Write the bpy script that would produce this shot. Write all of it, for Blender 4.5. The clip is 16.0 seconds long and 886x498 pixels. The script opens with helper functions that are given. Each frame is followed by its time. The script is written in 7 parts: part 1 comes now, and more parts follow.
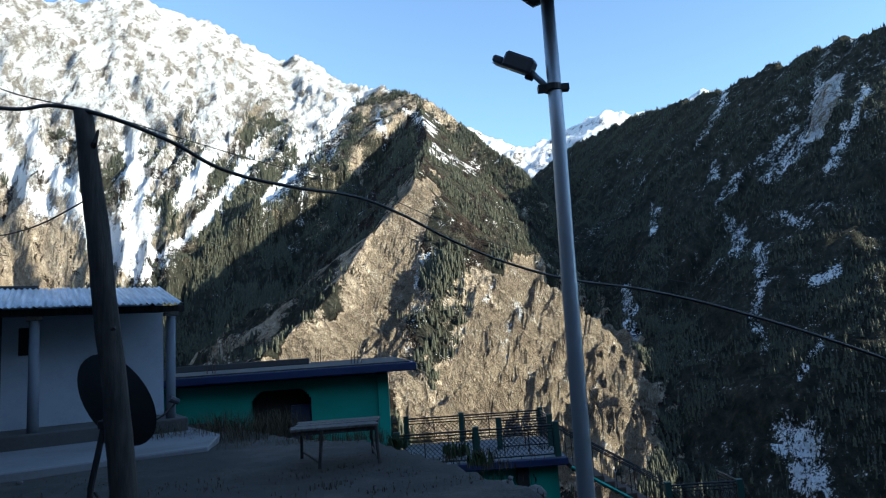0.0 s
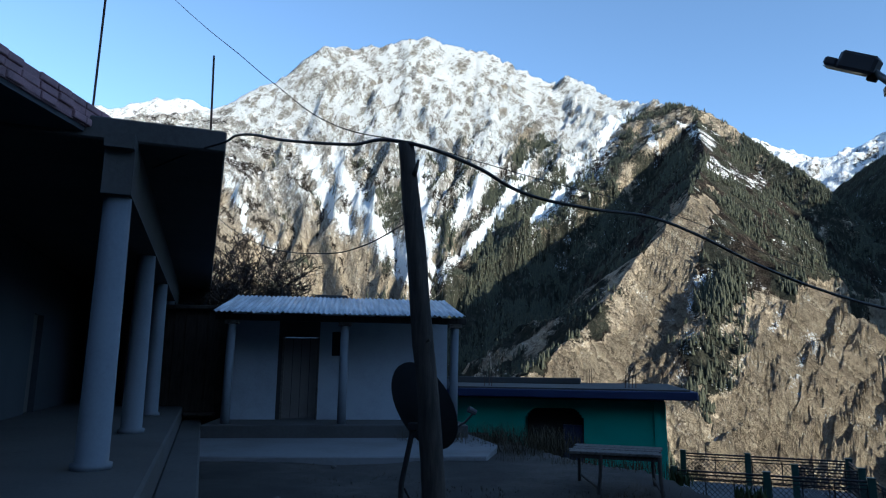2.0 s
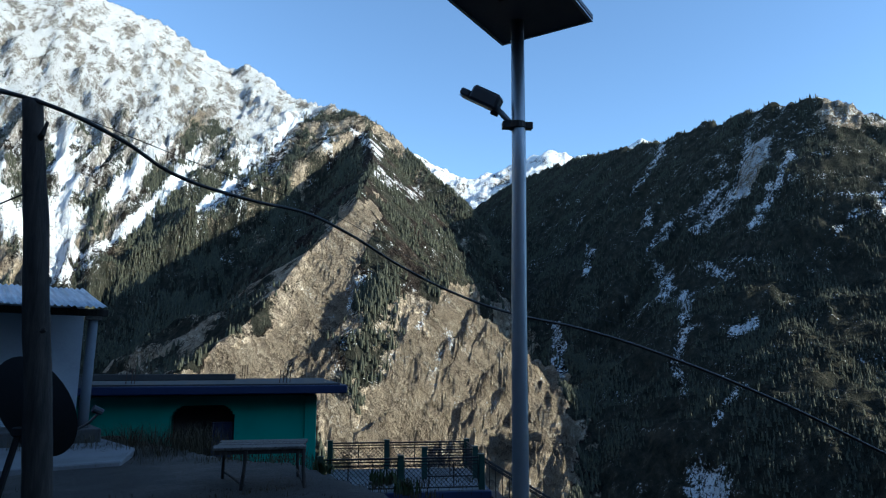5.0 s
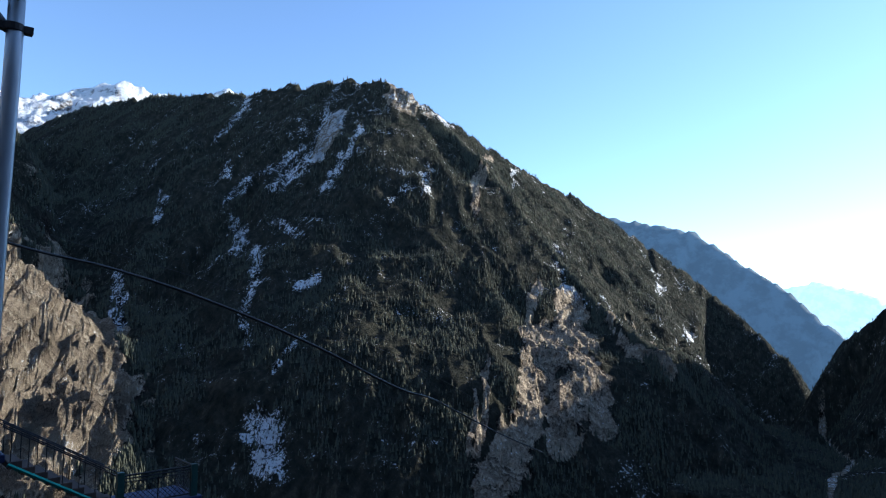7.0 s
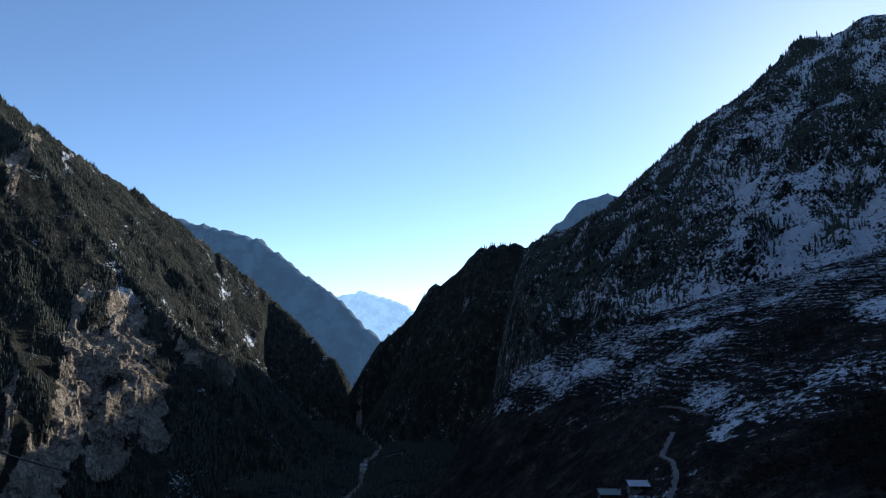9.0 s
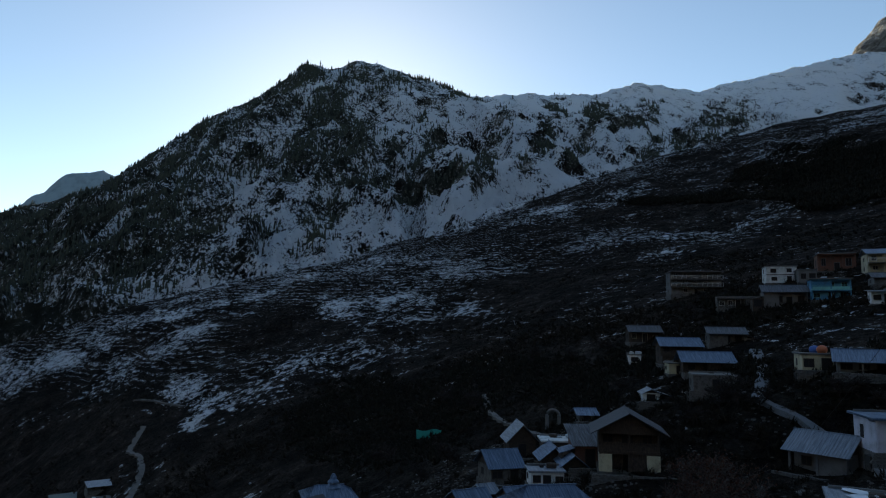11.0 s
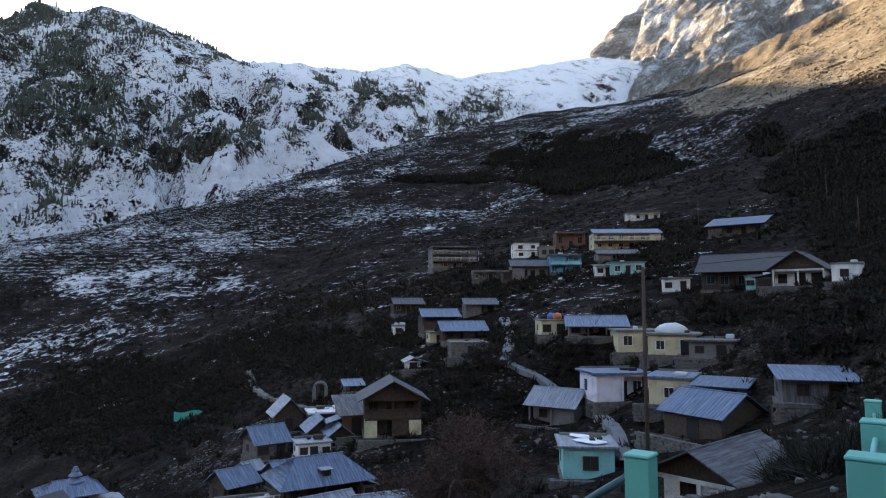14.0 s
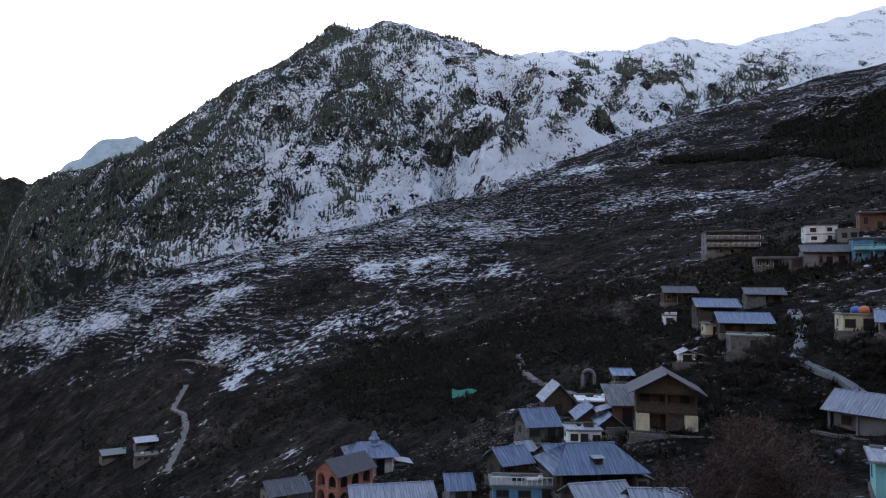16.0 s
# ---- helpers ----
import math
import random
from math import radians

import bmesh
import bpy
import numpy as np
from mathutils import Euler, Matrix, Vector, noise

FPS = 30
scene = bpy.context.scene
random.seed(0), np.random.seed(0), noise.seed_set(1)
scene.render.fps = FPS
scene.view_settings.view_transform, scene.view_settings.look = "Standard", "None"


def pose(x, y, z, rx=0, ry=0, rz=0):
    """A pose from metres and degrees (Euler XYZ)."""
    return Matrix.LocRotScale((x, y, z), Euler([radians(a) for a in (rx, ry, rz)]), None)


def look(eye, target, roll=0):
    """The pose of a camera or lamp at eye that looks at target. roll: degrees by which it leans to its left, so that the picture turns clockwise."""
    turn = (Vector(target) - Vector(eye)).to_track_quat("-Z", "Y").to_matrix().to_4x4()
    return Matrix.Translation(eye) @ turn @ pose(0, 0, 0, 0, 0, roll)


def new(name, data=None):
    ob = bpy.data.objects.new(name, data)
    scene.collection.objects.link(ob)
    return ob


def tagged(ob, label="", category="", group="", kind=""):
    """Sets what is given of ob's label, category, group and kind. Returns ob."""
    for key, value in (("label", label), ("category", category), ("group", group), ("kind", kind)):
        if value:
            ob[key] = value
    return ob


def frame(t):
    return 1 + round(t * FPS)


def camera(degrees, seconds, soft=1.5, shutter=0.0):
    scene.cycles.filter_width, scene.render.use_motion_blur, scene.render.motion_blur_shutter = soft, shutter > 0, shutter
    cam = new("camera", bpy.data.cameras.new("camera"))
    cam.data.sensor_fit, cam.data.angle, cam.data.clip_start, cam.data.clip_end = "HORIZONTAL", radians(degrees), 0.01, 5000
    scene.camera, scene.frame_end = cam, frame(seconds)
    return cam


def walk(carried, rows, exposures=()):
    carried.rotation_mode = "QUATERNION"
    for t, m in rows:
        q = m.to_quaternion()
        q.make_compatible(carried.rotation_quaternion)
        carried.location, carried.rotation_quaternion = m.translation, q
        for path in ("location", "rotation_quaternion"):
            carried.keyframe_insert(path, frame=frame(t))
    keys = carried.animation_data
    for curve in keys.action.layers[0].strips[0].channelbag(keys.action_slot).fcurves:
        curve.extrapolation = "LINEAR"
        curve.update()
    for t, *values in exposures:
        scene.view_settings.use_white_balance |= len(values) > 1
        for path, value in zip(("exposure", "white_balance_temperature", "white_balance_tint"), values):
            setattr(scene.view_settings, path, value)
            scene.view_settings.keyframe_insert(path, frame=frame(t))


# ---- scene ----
# ---------------------------------------------------------------- camera
cam = camera(67.01, 16.0, 1.15)
PATH = [
    (0.0, pose(0.000, 0.000, 0.000, 98.54, 2.63, -0.68)),
    (0.5, pose(-0.077, 0.009, 0.007, 99.46, 1.48, 8.09)),
    (1.0, pose(-0.130, -0.015, 0.015, 100.14, 0.44, 15.13)),
    (1.5, pose(-0.172, -0.023, 0.018, 100.00, -1.17, 19.17)),
    (2.0, pose(-0.203, -0.010, 0.026, 100.26, -2.04, 21.43)),
    (2.5, pose(-0.207, -0.007, 0.024, 100.28, -2.21, 19.00)),
    (3.0, pose(-0.188, -0.004, 0.022, 100.39, -2.32, 13.64)),
    (3.2, pose(-0.189, -0.012, 0.027, 100.64, -2.27, 12.77)),
    (5.3, pose(-0.083, 0.005, -0.002, 100.65, -0.65, -11.67)),
    (5.5, pose(-0.068, -0.017, -0.011, 100.34, -0.38, -15.13)),
    (6.0, pose(-0.010, -0.118, -0.053, 99.30, -0.06, -23.95)),
    (6.5, pose(0.090, -0.226, -0.090, 98.01, -0.40, -33.46)),
    (7.0, pose(0.189, -0.349, -0.124, 97.07, -0.23, -42.20)),
    (7.5, pose(0.191, -0.492, -0.121, 96.24, 0.26, -50.94)),
    (8.0, pose(0.100, -0.656, -0.095, 95.42, 0.83, -60.46)),
    (8.2, pose(0.031, -0.728, -0.081, 96.27, 0.99, -64.18)),
    (10.3, pose(-1.012, -1.516, 0.079, 96.30, -1.44, -103.97)),
    (10.5, pose(-1.096, -1.554, 0.069, 96.52, -1.29, -108.82)),
    (11.0, pose(-1.241, -1.553, 0.006, 96.87, -0.93, -119.95)),
    (11.5, pose(-1.319, -1.470, -0.069, 96.59, -0.45, -131.06)),
    (12.0, pose(-1.376, -1.357, -0.124, 95.90, 0.37, -138.85)),
    (12.5, pose(-1.448, -1.260, -0.091, 94.90, 0.32, -146.17)),
    (13.0, pose(-1.431, -1.199, -0.069, 94.48, 0.26, -146.13)),
    (13.5, pose(-1.425, -1.153, -0.065, 94.63, 0.11, -144.16)),
    (14.0, pose(-1.418, -1.056, -0.047, 94.79, 0.16, -139.64)),
    (14.5, pose(-1.413, -0.949, -0.030, 94.62, 0.04, -133.34)),
    (15.0, pose(-1.447, -0.821, -0.020, 94.46, -0.15, -128.09)),
    (15.5, pose(-1.414, -0.693, 0.032, 93.84, -0.38, -123.86)),
    (16.0, pose(-1.325, -0.535, 0.115, 93.53, -0.68, -117.41)),
]
EXPOSURE = [(0.0, 1.55, 6000, 2), (0.6, 1.3, 5900, 2), (2.0, 1.1, 5700, 2), (5.5, 1.2, 5600, 0), (6.5, 1.35, 5600, 6), (7.5, 0.9, 5450, 10), (8.2, 0.55, 5300, 13), (10.3, 0.3, 6500, 2), (11.0, 0.45, 7000, 2), (12.0, 1.3, 6700, 8), (12.5, 2.1, 6600, 9),
            (13.0, 2.1, 6500, 9), (14.0, 2.45, 8500, 14), (14.5, 2.7, 9300, 17), (16.0, 2.4, 8800, 20)]
walk(cam, PATH, EXPOSURE)

# ---------------------------------------------------------------- light
SUN_AZ, SUN_EL = 112.0, 18.4          # degrees clockwise from +y, degrees above the horizon
world = bpy.data.worlds.new("world")
scene.world = world
world.use_nodes = True
wn = world.node_tree.nodes
wl = world.node_tree.links
bg = wn["Background"]
sky = wn.new("ShaderNodeTexSky")
sky.sky_type = "NISHITA"
sky.sun_disc = False
sky.sun_elevation = radians(SUN_EL)
sky.sun_rotation = radians(SUN_AZ)
sky.altitude = 2600
sky.air_density = 1.0
sky.dust_density = 0.9
sky.ozone_density = 1.2
wl.new(sky.outputs[0], bg.inputs[0])
bg.inputs[1].default_value = 0.14

sun_dir = Vector((math.sin(radians(SUN_AZ)) * math.cos(radians(SUN_EL)),
                  math.cos(radians(SUN_AZ)) * math.cos(radians(SUN_EL)), math.sin(radians(SUN_EL))))
sun_data = bpy.data.lights.new("sun", "SUN")
sun_data.energy = 4.5
sun_data.angle = radians(0.53)
sun_data.color = (1.0, 0.88, 0.70)
sun = new("sun", sun_data)
sun.matrix_world = look(sun_dir * 100, (0, 0, 0))


# ---------------------------------------------------------------- materials
def material(name, rough=0.8, metal=0.0):
    m = bpy.data.materials.new(name)
    m.use_nodes = True
    b = m.node_tree.nodes["Principled BSDF"]
    b.inputs["Roughness"].default_value = rough
    b.inputs["Metallic"].default_value = metal
    return m, m.node_tree.nodes, m.node_tree.links, b


def noise_node(nd, ln, vec, scale, detail=6, rough=0.6):
    n = nd.new("ShaderNodeTexNoise")
    n.inputs["Scale"].default_value = scale
    n.inputs["Detail"].default_value = detail
    n.inputs["Roughness"].default_value = rough
    if vec is not None:
        ln.new(vec, n.inputs["Vector"])
    return n.outputs["Fac"]


def ramp(nd, ln, fac, stops):
    r = nd.new("ShaderNodeValToRGB")
    e = r.color_ramp.elements
    while len(e) < len(stops):
        e.new(0.5)
    for el, (p, c) in zip(e, stops):
        el.position, el.color = p, (*c, 1)
    ln.new(fac, r.inputs[0])
    return r.outputs[0]


def mix(nd, ln, fac, a, b):
    m = nd.new("ShaderNodeMix")
    m.data_type = "RGBA"
    for sock, v in ((m.inputs[0], fac), (m.inputs[6], a), (m.inputs[7], b)):
        if isinstance(v, (int, float)):
            sock.default_value = v
        elif isinstance(v, tuple):
            sock.default_value = (*v, 1)
        else:
            ln.new(v, sock)
    return m.outputs[2]


def calc(nd, ln, op, a, b=0.0, c=0.0, clamp=False):
    m = nd.new("ShaderNodeMath")
    m.operation, m.use_clamp = op, clamp
    for sock, v in zip(m.inputs, (a, b, c)):
        if isinstance(v, (int, float)):
            sock.default_value = v
        else:
            ln.new(v, sock)
    return m.outputs[0]


def smooth(nd, ln, v, lo, hi):
    m = nd.new("ShaderNodeMapRange")
    m.interpolation_type = "SMOOTHSTEP"
    m.inputs[1].default_value, m.inputs[2].default_value = lo, hi
    ln.new(v, m.inputs[0])
    return m.outputs[0]


def bump(nd, ln, b, height, strength, dist):
    n = nd.new("ShaderNodeBump")
    n.inputs["Strength"].default_value, n.inputs["Distance"].default_value = strength, dist
    ln.new(height, n.inputs["Height"])
    ln.new(n.outputs[0], b.inputs["Normal"])


def coords(nd):
    return nd.new("ShaderNodeTexCoord").outputs["Object"]


def painted(name, col, rough=0.75, wear=0.25, scale=3.0, dark=None, relief=0.15):
    """Paint or plaster: two scales of mottling, stains and a fine relief."""
    m, nd, ln, b = material(name, rough)
    co = coords(nd)
    big, fine = noise_node(nd, ln, co, scale * 0.35, 4), noise_node(nd, ln, co, scale * 9, 8, 0.7)
    d = dark or tuple(c * 0.55 for c in col)
    k = calc(nd, ln, "MULTIPLY", smooth(nd, ln, calc(nd, ln, "ADD", calc(nd, ln, "MULTIPLY", big, 0.65), calc(nd, ln, "MULTIPLY", fine, 0.35)), 0.42, 0.68), wear)
    ln.new(mix(nd, ln, k, col, d), b.inputs["Base Color"])
    ln.new(calc(nd, ln, "MULTIPLY_ADD", fine, 0.25, rough - 0.12), b.inputs["Roughness"])
    bump(nd, ln, b, fine, relief, 0.01)
    return m


def metal(name, col, rough=0.45, metallic=0.9, rust=0.15):
    m, nd, ln, b = material(name, rough, metallic)
    co = coords(nd)
    big, fine = noise_node(nd, ln, co, 1.3, 5), noise_node(nd, ln, co, 24, 6)
    k = calc(nd, ln, "MULTIPLY", smooth(nd, ln, big, 0.5, 0.72), rust * 2, clamp=True)
    c = mix(nd, ln, k, col, (0.12, 0.075, 0.05))
    ln.new(c, b.inputs["Base Color"])
    ln.new(calc(nd, ln, "MULTIPLY_ADD", fine, 0.3, rough - 0.15), b.inputs["Roughness"])
    bump(nd, ln, b, fine, 0.1, 0.004)
    return m


def terrain_material():
    """Ground cover by its map: snow, forest floor, rock, dry grass; broken up by fine noise."""
    m, nd, ln, b = material("mountain_ground", 0.9)
    geo = nd.new("ShaderNodeNewGeometry").outputs["Position"]
    at = nd.new("ShaderNodeAttribute")
    at.attribute_name = "cover"
    sep = nd.new("ShaderNodeSeparateColor")
    ln.new(at.outputs["Color"], sep.inputs[0])
    snow, wood, rock = sep.outputs[0], sep.outputs[1], sep.outputs[2]
    at2 = nd.new("ShaderNodeAttribute")
    at2.attribute_name = "fall"
    sc = nd.new("ShaderNodeVectorMath")
    sc.operation = "MULTIPLY"
    sc.inputs[1].default_value = (1, 1, 0.55)
    ln.new(geo, sc.inputs[0])
    p = sc.outputs[0]
    n1 = noise_node(nd, ln, p, 0.012, 8, 0.65)
    n2 = noise_node(nd, ln, p, 0.07, 8, 0.7)
    n3 = noise_node(nd, ln, p, 0.35, 6, 0.7)
    n4 = noise_node(nd, ln, geo, 1.6, 5, 0.7)
    sepp = nd.new("ShaderNodeSeparateXYZ")
    ln.new(geo, sepp.inputs[0])
    tz = calc(nd, ln, "FRACT", calc(nd, ln, "MULTIPLY_ADD", sepp.outputs[2], 0.46, calc(nd, ln, "MULTIPLY_ADD", n2, 3.2, calc(nd, ln, "MULTIPLY_ADD", n3, 0.7, calc(nd, ln, "MULTIPLY", n1, 5.0)))))
    tread = calc(nd, ln, "MULTIPLY", calc(nd, ln, "MULTIPLY", smooth(nd, ln, tz, 0.6, 0.98), smooth(nd, ln, calc(nd, ln, "MULTIPLY_ADD", n3, 0.6, calc(nd, ln, "MULTIPLY", n4, 0.4)), 0.46, 0.57)), at.outputs["Alpha"])
    streak = noise_node(nd, ln, at2.outputs["Vector"], 1.0, 7, 0.68)
    # grass and scrub
    gk = calc(nd, ln, "MULTIPLY_ADD", n2, 0.45, calc(nd, ln, "MULTIPLY_ADD", n3, 0.25, calc(nd, ln, "MULTIPLY", n4, 0.3)))
    grass = ramp(nd, ln, gk, [(0.43, (0.008, 0.0066, 0.0058)), (0.51, (0.028, 0.0225, 0.019)), (0.57, (0.066, 0.052, 0.043)), (0.64, (0.19, 0.155, 0.125))])
    grass = mix(nd, ln, calc(nd, ln, "MULTIPLY", tread, 0.6), grass, (0.05, 0.041, 0.034))
    # forest floor
    floor_ = ramp(nd, ln, n2, [(0.32, (0.014, 0.016, 0.014)), (0.55, (0.042, 0.042, 0.032)), (0.72, (0.10, 0.085, 0.062))])
    # rock
    vor = nd.new("ShaderNodeTexVoronoi")
    vor.feature = "DISTANCE_TO_EDGE"
    vor.inputs["Scale"].default_value = 0.11
    wob = nd.new("ShaderNodeVectorMath")
    wob.operation = "MULTIPLY_ADD"
    comb = nd.new("ShaderNodeCombineXYZ")
    ln.new(calc(nd, ln, "MULTIPLY", n2, 60.0), comb.inputs[0])
    ln.new(calc(nd, ln, "MULTIPLY", n1, 60.0), comb.inputs[1])
    ln.new(calc(nd, ln, "MULTIPLY", n3, 14.0), comb.inputs[2])
    wob.inputs[1].default_value = (1, 1, 1)
    ln.new(p, wob.inputs[0])
    ln.new(comb.outputs[0], wob.inputs[2])
    ln.new(wob.outputs[0], vor.inputs["Vector"])
    crack = smooth(nd, ln, vor.outputs["Distance"], 0.0, 0.12)
    dip = nd.new("ShaderNodeVectorMath")
    dip.operation = "DOT_PRODUCT"
    dip.inputs[1].default_value = (0.055, 0.02, 0.075)
    ln.new(wob.outputs[0], dip.inputs[0])
    lay = nd.new("ShaderNodeTexNoise")
    lay.noise_dimensions = "1D"
    lay.inputs["Scale"].default_value = 2.2
    lay.inputs["Detail"].default_value = 5
    lay.inputs["Roughness"].default_value = 0.75
    ln.new(dip.outputs["Value"], lay.inputs["W"])
    strata = lay.outputs["Fac"]
    rk = ramp(nd, ln, calc(nd, ln, "MULTIPLY_ADD", streak, 0.25, calc(nd, ln, "MULTIPLY_ADD", strata, 0.4, calc(nd, ln, "MULTIPLY_ADD", n3, 0.2, calc(nd, ln, "MULTIPLY", n2, 0.15)))),
              [(0.39, (0.06, 0.05, 0.04)), (0.46, (0.25, 0.20, 0.15)), (0.54, (0.47, 0.385, 0.28)), (0.62, (0.68, 0.60, 0.49))])
    rk = mix(nd, ln, calc(nd, ln, "MULTIPLY_ADD", crack, -0.3, 0.3), rk, (0.05, 0.043, 0.038))
    tone = nd.new("ShaderNodeAttribute")
    tone.attribute_name = "tan_share"
    hs = nd.new("ShaderNodeHueSaturation")
    hs.inputs["Saturation"].default_value, hs.inputs["Value"].default_value = 0.35, 0.95
    ln.new(rk, hs.inputs["Color"])
    rk = mix(nd, ln, tone.outputs["Fac"], hs.outputs[0], rk)
    jit = calc(nd, ln, "MULTIPLY_ADD", n3, 1.3, calc(nd, ln, "MULTIPLY_ADD", streak, 1.0, calc(nd, ln, "MULTIPLY_ADD", n2, 0.8, -1.55)))
    base = mix(nd, ln, smooth(nd, ln, calc(nd, ln, "ADD", wood, calc(nd, ln, "MULTIPLY", jit, 0.6)), 0.35, 0.6), grass, floor_)
    base = mix(nd, ln, smooth(nd, ln, calc(nd, ln, "ADD", rock, calc(nd, ln, "MULTIPLY", jit, 0.6)), 0.4, 0.6), base, rk)
    jit = calc(nd, ln, "MULTIPLY_ADD", at.outputs["Alpha"], calc(nd, ln, "MULTIPLY_ADD", tread, 0.62, -0.88), calc(nd, ln, "MULTIPLY_ADD", calc(nd, ln, "MULTIPLY", n4, at.outputs["Alpha"]), 1.65, jit))
    sn = smooth(nd, ln, calc(nd, ln, "ADD", snow, jit), 0.44, 0.58)
    white = mix(nd, ln, n2, (0.80, 0.82, 0.86), (0.90, 0.91, 0.92))
    ln.new(mix(nd, ln, sn, base, white), b.inputs["Base Color"])
    ln.new(calc(nd, ln, "MULTIPLY_ADD", sn, -0.25, 0.92), b.inputs["Roughness"])
    b.inputs["Specular IOR Level"].default_value = 0.03
    h = calc(nd, ln, "MULTIPLY_ADD", calc(nd, ln, "MULTIPLY", strata, smooth(nd, ln, rock, 0.7, 1.0)), 14.0, calc(nd, ln, "MULTIPLY", n2, 9.0))
    h = calc(nd, ln, "ADD", h, calc(nd, ln, "MULTIPLY_ADD", n3, 2.0, calc(nd, ln, "MULTIPLY", calc(nd, ln, "MULTIPLY", crack, rock), 2.0)))
    h = calc(nd, ln, "MULTIPLY_ADD", n4, 0.35, calc(nd, ln, "MULTIPLY_ADD", tread, -1.6, h))
    bump(nd, ln, b, h, 1.0, 1.3)
    return m


def needles(name, c1, c2):
    m, nd, ln, b = material(name, 0.85)
    geo = nd.new("ShaderNodeNewGeometry")
    n = noise_node(nd, ln, geo.outputs["Position"], 0.5, 4)
    k = calc(nd, ln, "MULTIPLY_ADD", geo.outputs["Random Per Island"], 0.65, calc(nd, ln, "MULTIPLY", n, 0.4))
    ln.new(mix(nd, ln, k, c1, c2), b.inputs["Base Color"])
    b.inputs["Specular IOR Level"].default_value = 0.15
    return m


M_GROUND = terrain_material()
M_CONIFER = needles("conifer_needles", (0.025, 0.032, 0.028), (0.092, 0.092, 0.060))

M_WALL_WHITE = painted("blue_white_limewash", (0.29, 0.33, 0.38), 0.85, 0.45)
# much darker than the limewash: the verandah's shade is put into this colour
M_WALL_SHADE = painted("shade_grey_plaster", (0.05, 0.058, 0.070), 0.85, 0.4)
M_COLUMN = painted("pale_blue_column", (0.115, 0.135, 0.16), 0.7, 0.45)
M_GREEN = painted("sea_green_paint", (0.018, 0.30, 0.22), 0.6, 0.35)
M_BLUE = painted("deep_blue_paint", (0.009, 0.019, 0.075), 0.55, 0.3)
M_GREEN_POST = painted("dark_green_enamel", (0.012, 0.050, 0.042), 0.5, 0.4)
M_PIPE = painted("navy_pipe_paint", (0.035, 0.05, 0.085), 0.45, 0.4)
M_TEAL = painted("teal_enamel", (0.10, 0.46, 0.38), 0.45, 0.4)
M_CONCRETE = painted("worn_concrete", (0.15, 0.155, 0.165), 0.9, 0.7, 2.0, (0.09, 0.088, 0.085), 0.35)
M_CONCRETE_DARK = painted("weathered_concrete", (0.058, 0.058, 0.058), 0.95, 0.6, 2.0, (0.03, 0.029, 0.028), 0.4)
M_PINK = painted("pink_brick_edge", (0.33, 0.20, 0.22), 0.95, 0.8, 5.0, (0.14, 0.10, 0.11), 0.8)
M_DOOR = painted("bare_door_boards", (0.115, 0.105, 0.10), 0.8, 0.6)
# near-black in place of interior shade; also covers a pier and some crates
M_DARKROOM = painted("shade_black", (0.018, 0.015, 0.016), 0.9, 0.5)
M_IRON = metal("black_iron", (0.02, 0.02, 0.022), 0.5, 0.6, 0.2)
M_GALV = metal("galvanised_steel", (0.30, 0.33, 0.36), 0.42, 0.75, 0.1)
M_PANEL = painted("panel_backsheet", (0.10, 0.11, 0.13), 0.5, 0.3)
M_CELL = metal("solar_glass", (0.01, 0.015, 0.05), 0.12, 0.2, 0.0)
M_HEAD = metal("grey_lamp_shell", (0.09, 0.10, 0.12), 0.5, 0.3, 0.05)
M_LENS = painted("lamp_lens", (0.6, 0.62, 0.62), 0.2, 0.1)
M_CABLE = painted("black_cable_sheath", (0.006, 0.006, 0.007), 0.6, 0.1)
M_RUST = metal("rusty_bar", (0.07, 0.045, 0.035), 0.8, 0.3, 0.5)
M_DISH = painted("dull_dish_coat", (0.03, 0.032, 0.036), 0.7, 0.4)


def bark(name, c1, c2, stretch=0.12):
    m, nd, ln, b = material(name, 0.9)
    mp = nd.new("ShaderNodeMapping")
    mp.inputs["Scale"].default_value = (1, 1, stretch)
    ln.new(coords(nd), mp.inputs[0])
    n = noise_node(nd, ln, mp.outputs[0], 22, 8, 0.7)
    k = noise_node(nd, ln, coords(nd), 3.0, 4)
    ln.new(mix(nd, ln, smooth(nd, ln, calc(nd, ln, "MULTIPLY_ADD", n, 0.7, calc(nd, ln, "MULTIPLY", k, 0.3)), 0.35, 0.65), c1, c2), b.inputs["Base Color"])
    bump(nd, ln, b, n, 0.6, 0.02)
    return m


M_POLE = bark("weathered_pole_wood", (0.008, 0.007, 0.006), (0.045, 0.036, 0.030))
M_PLANK = bark("grey_planks", (0.035, 0.032, 0.03), (0.12, 0.11, 0.10), 1.0)
M_TWIG = bark("dark_twigs", (0.010, 0.007, 0.006), (0.038, 0.026, 0.021))


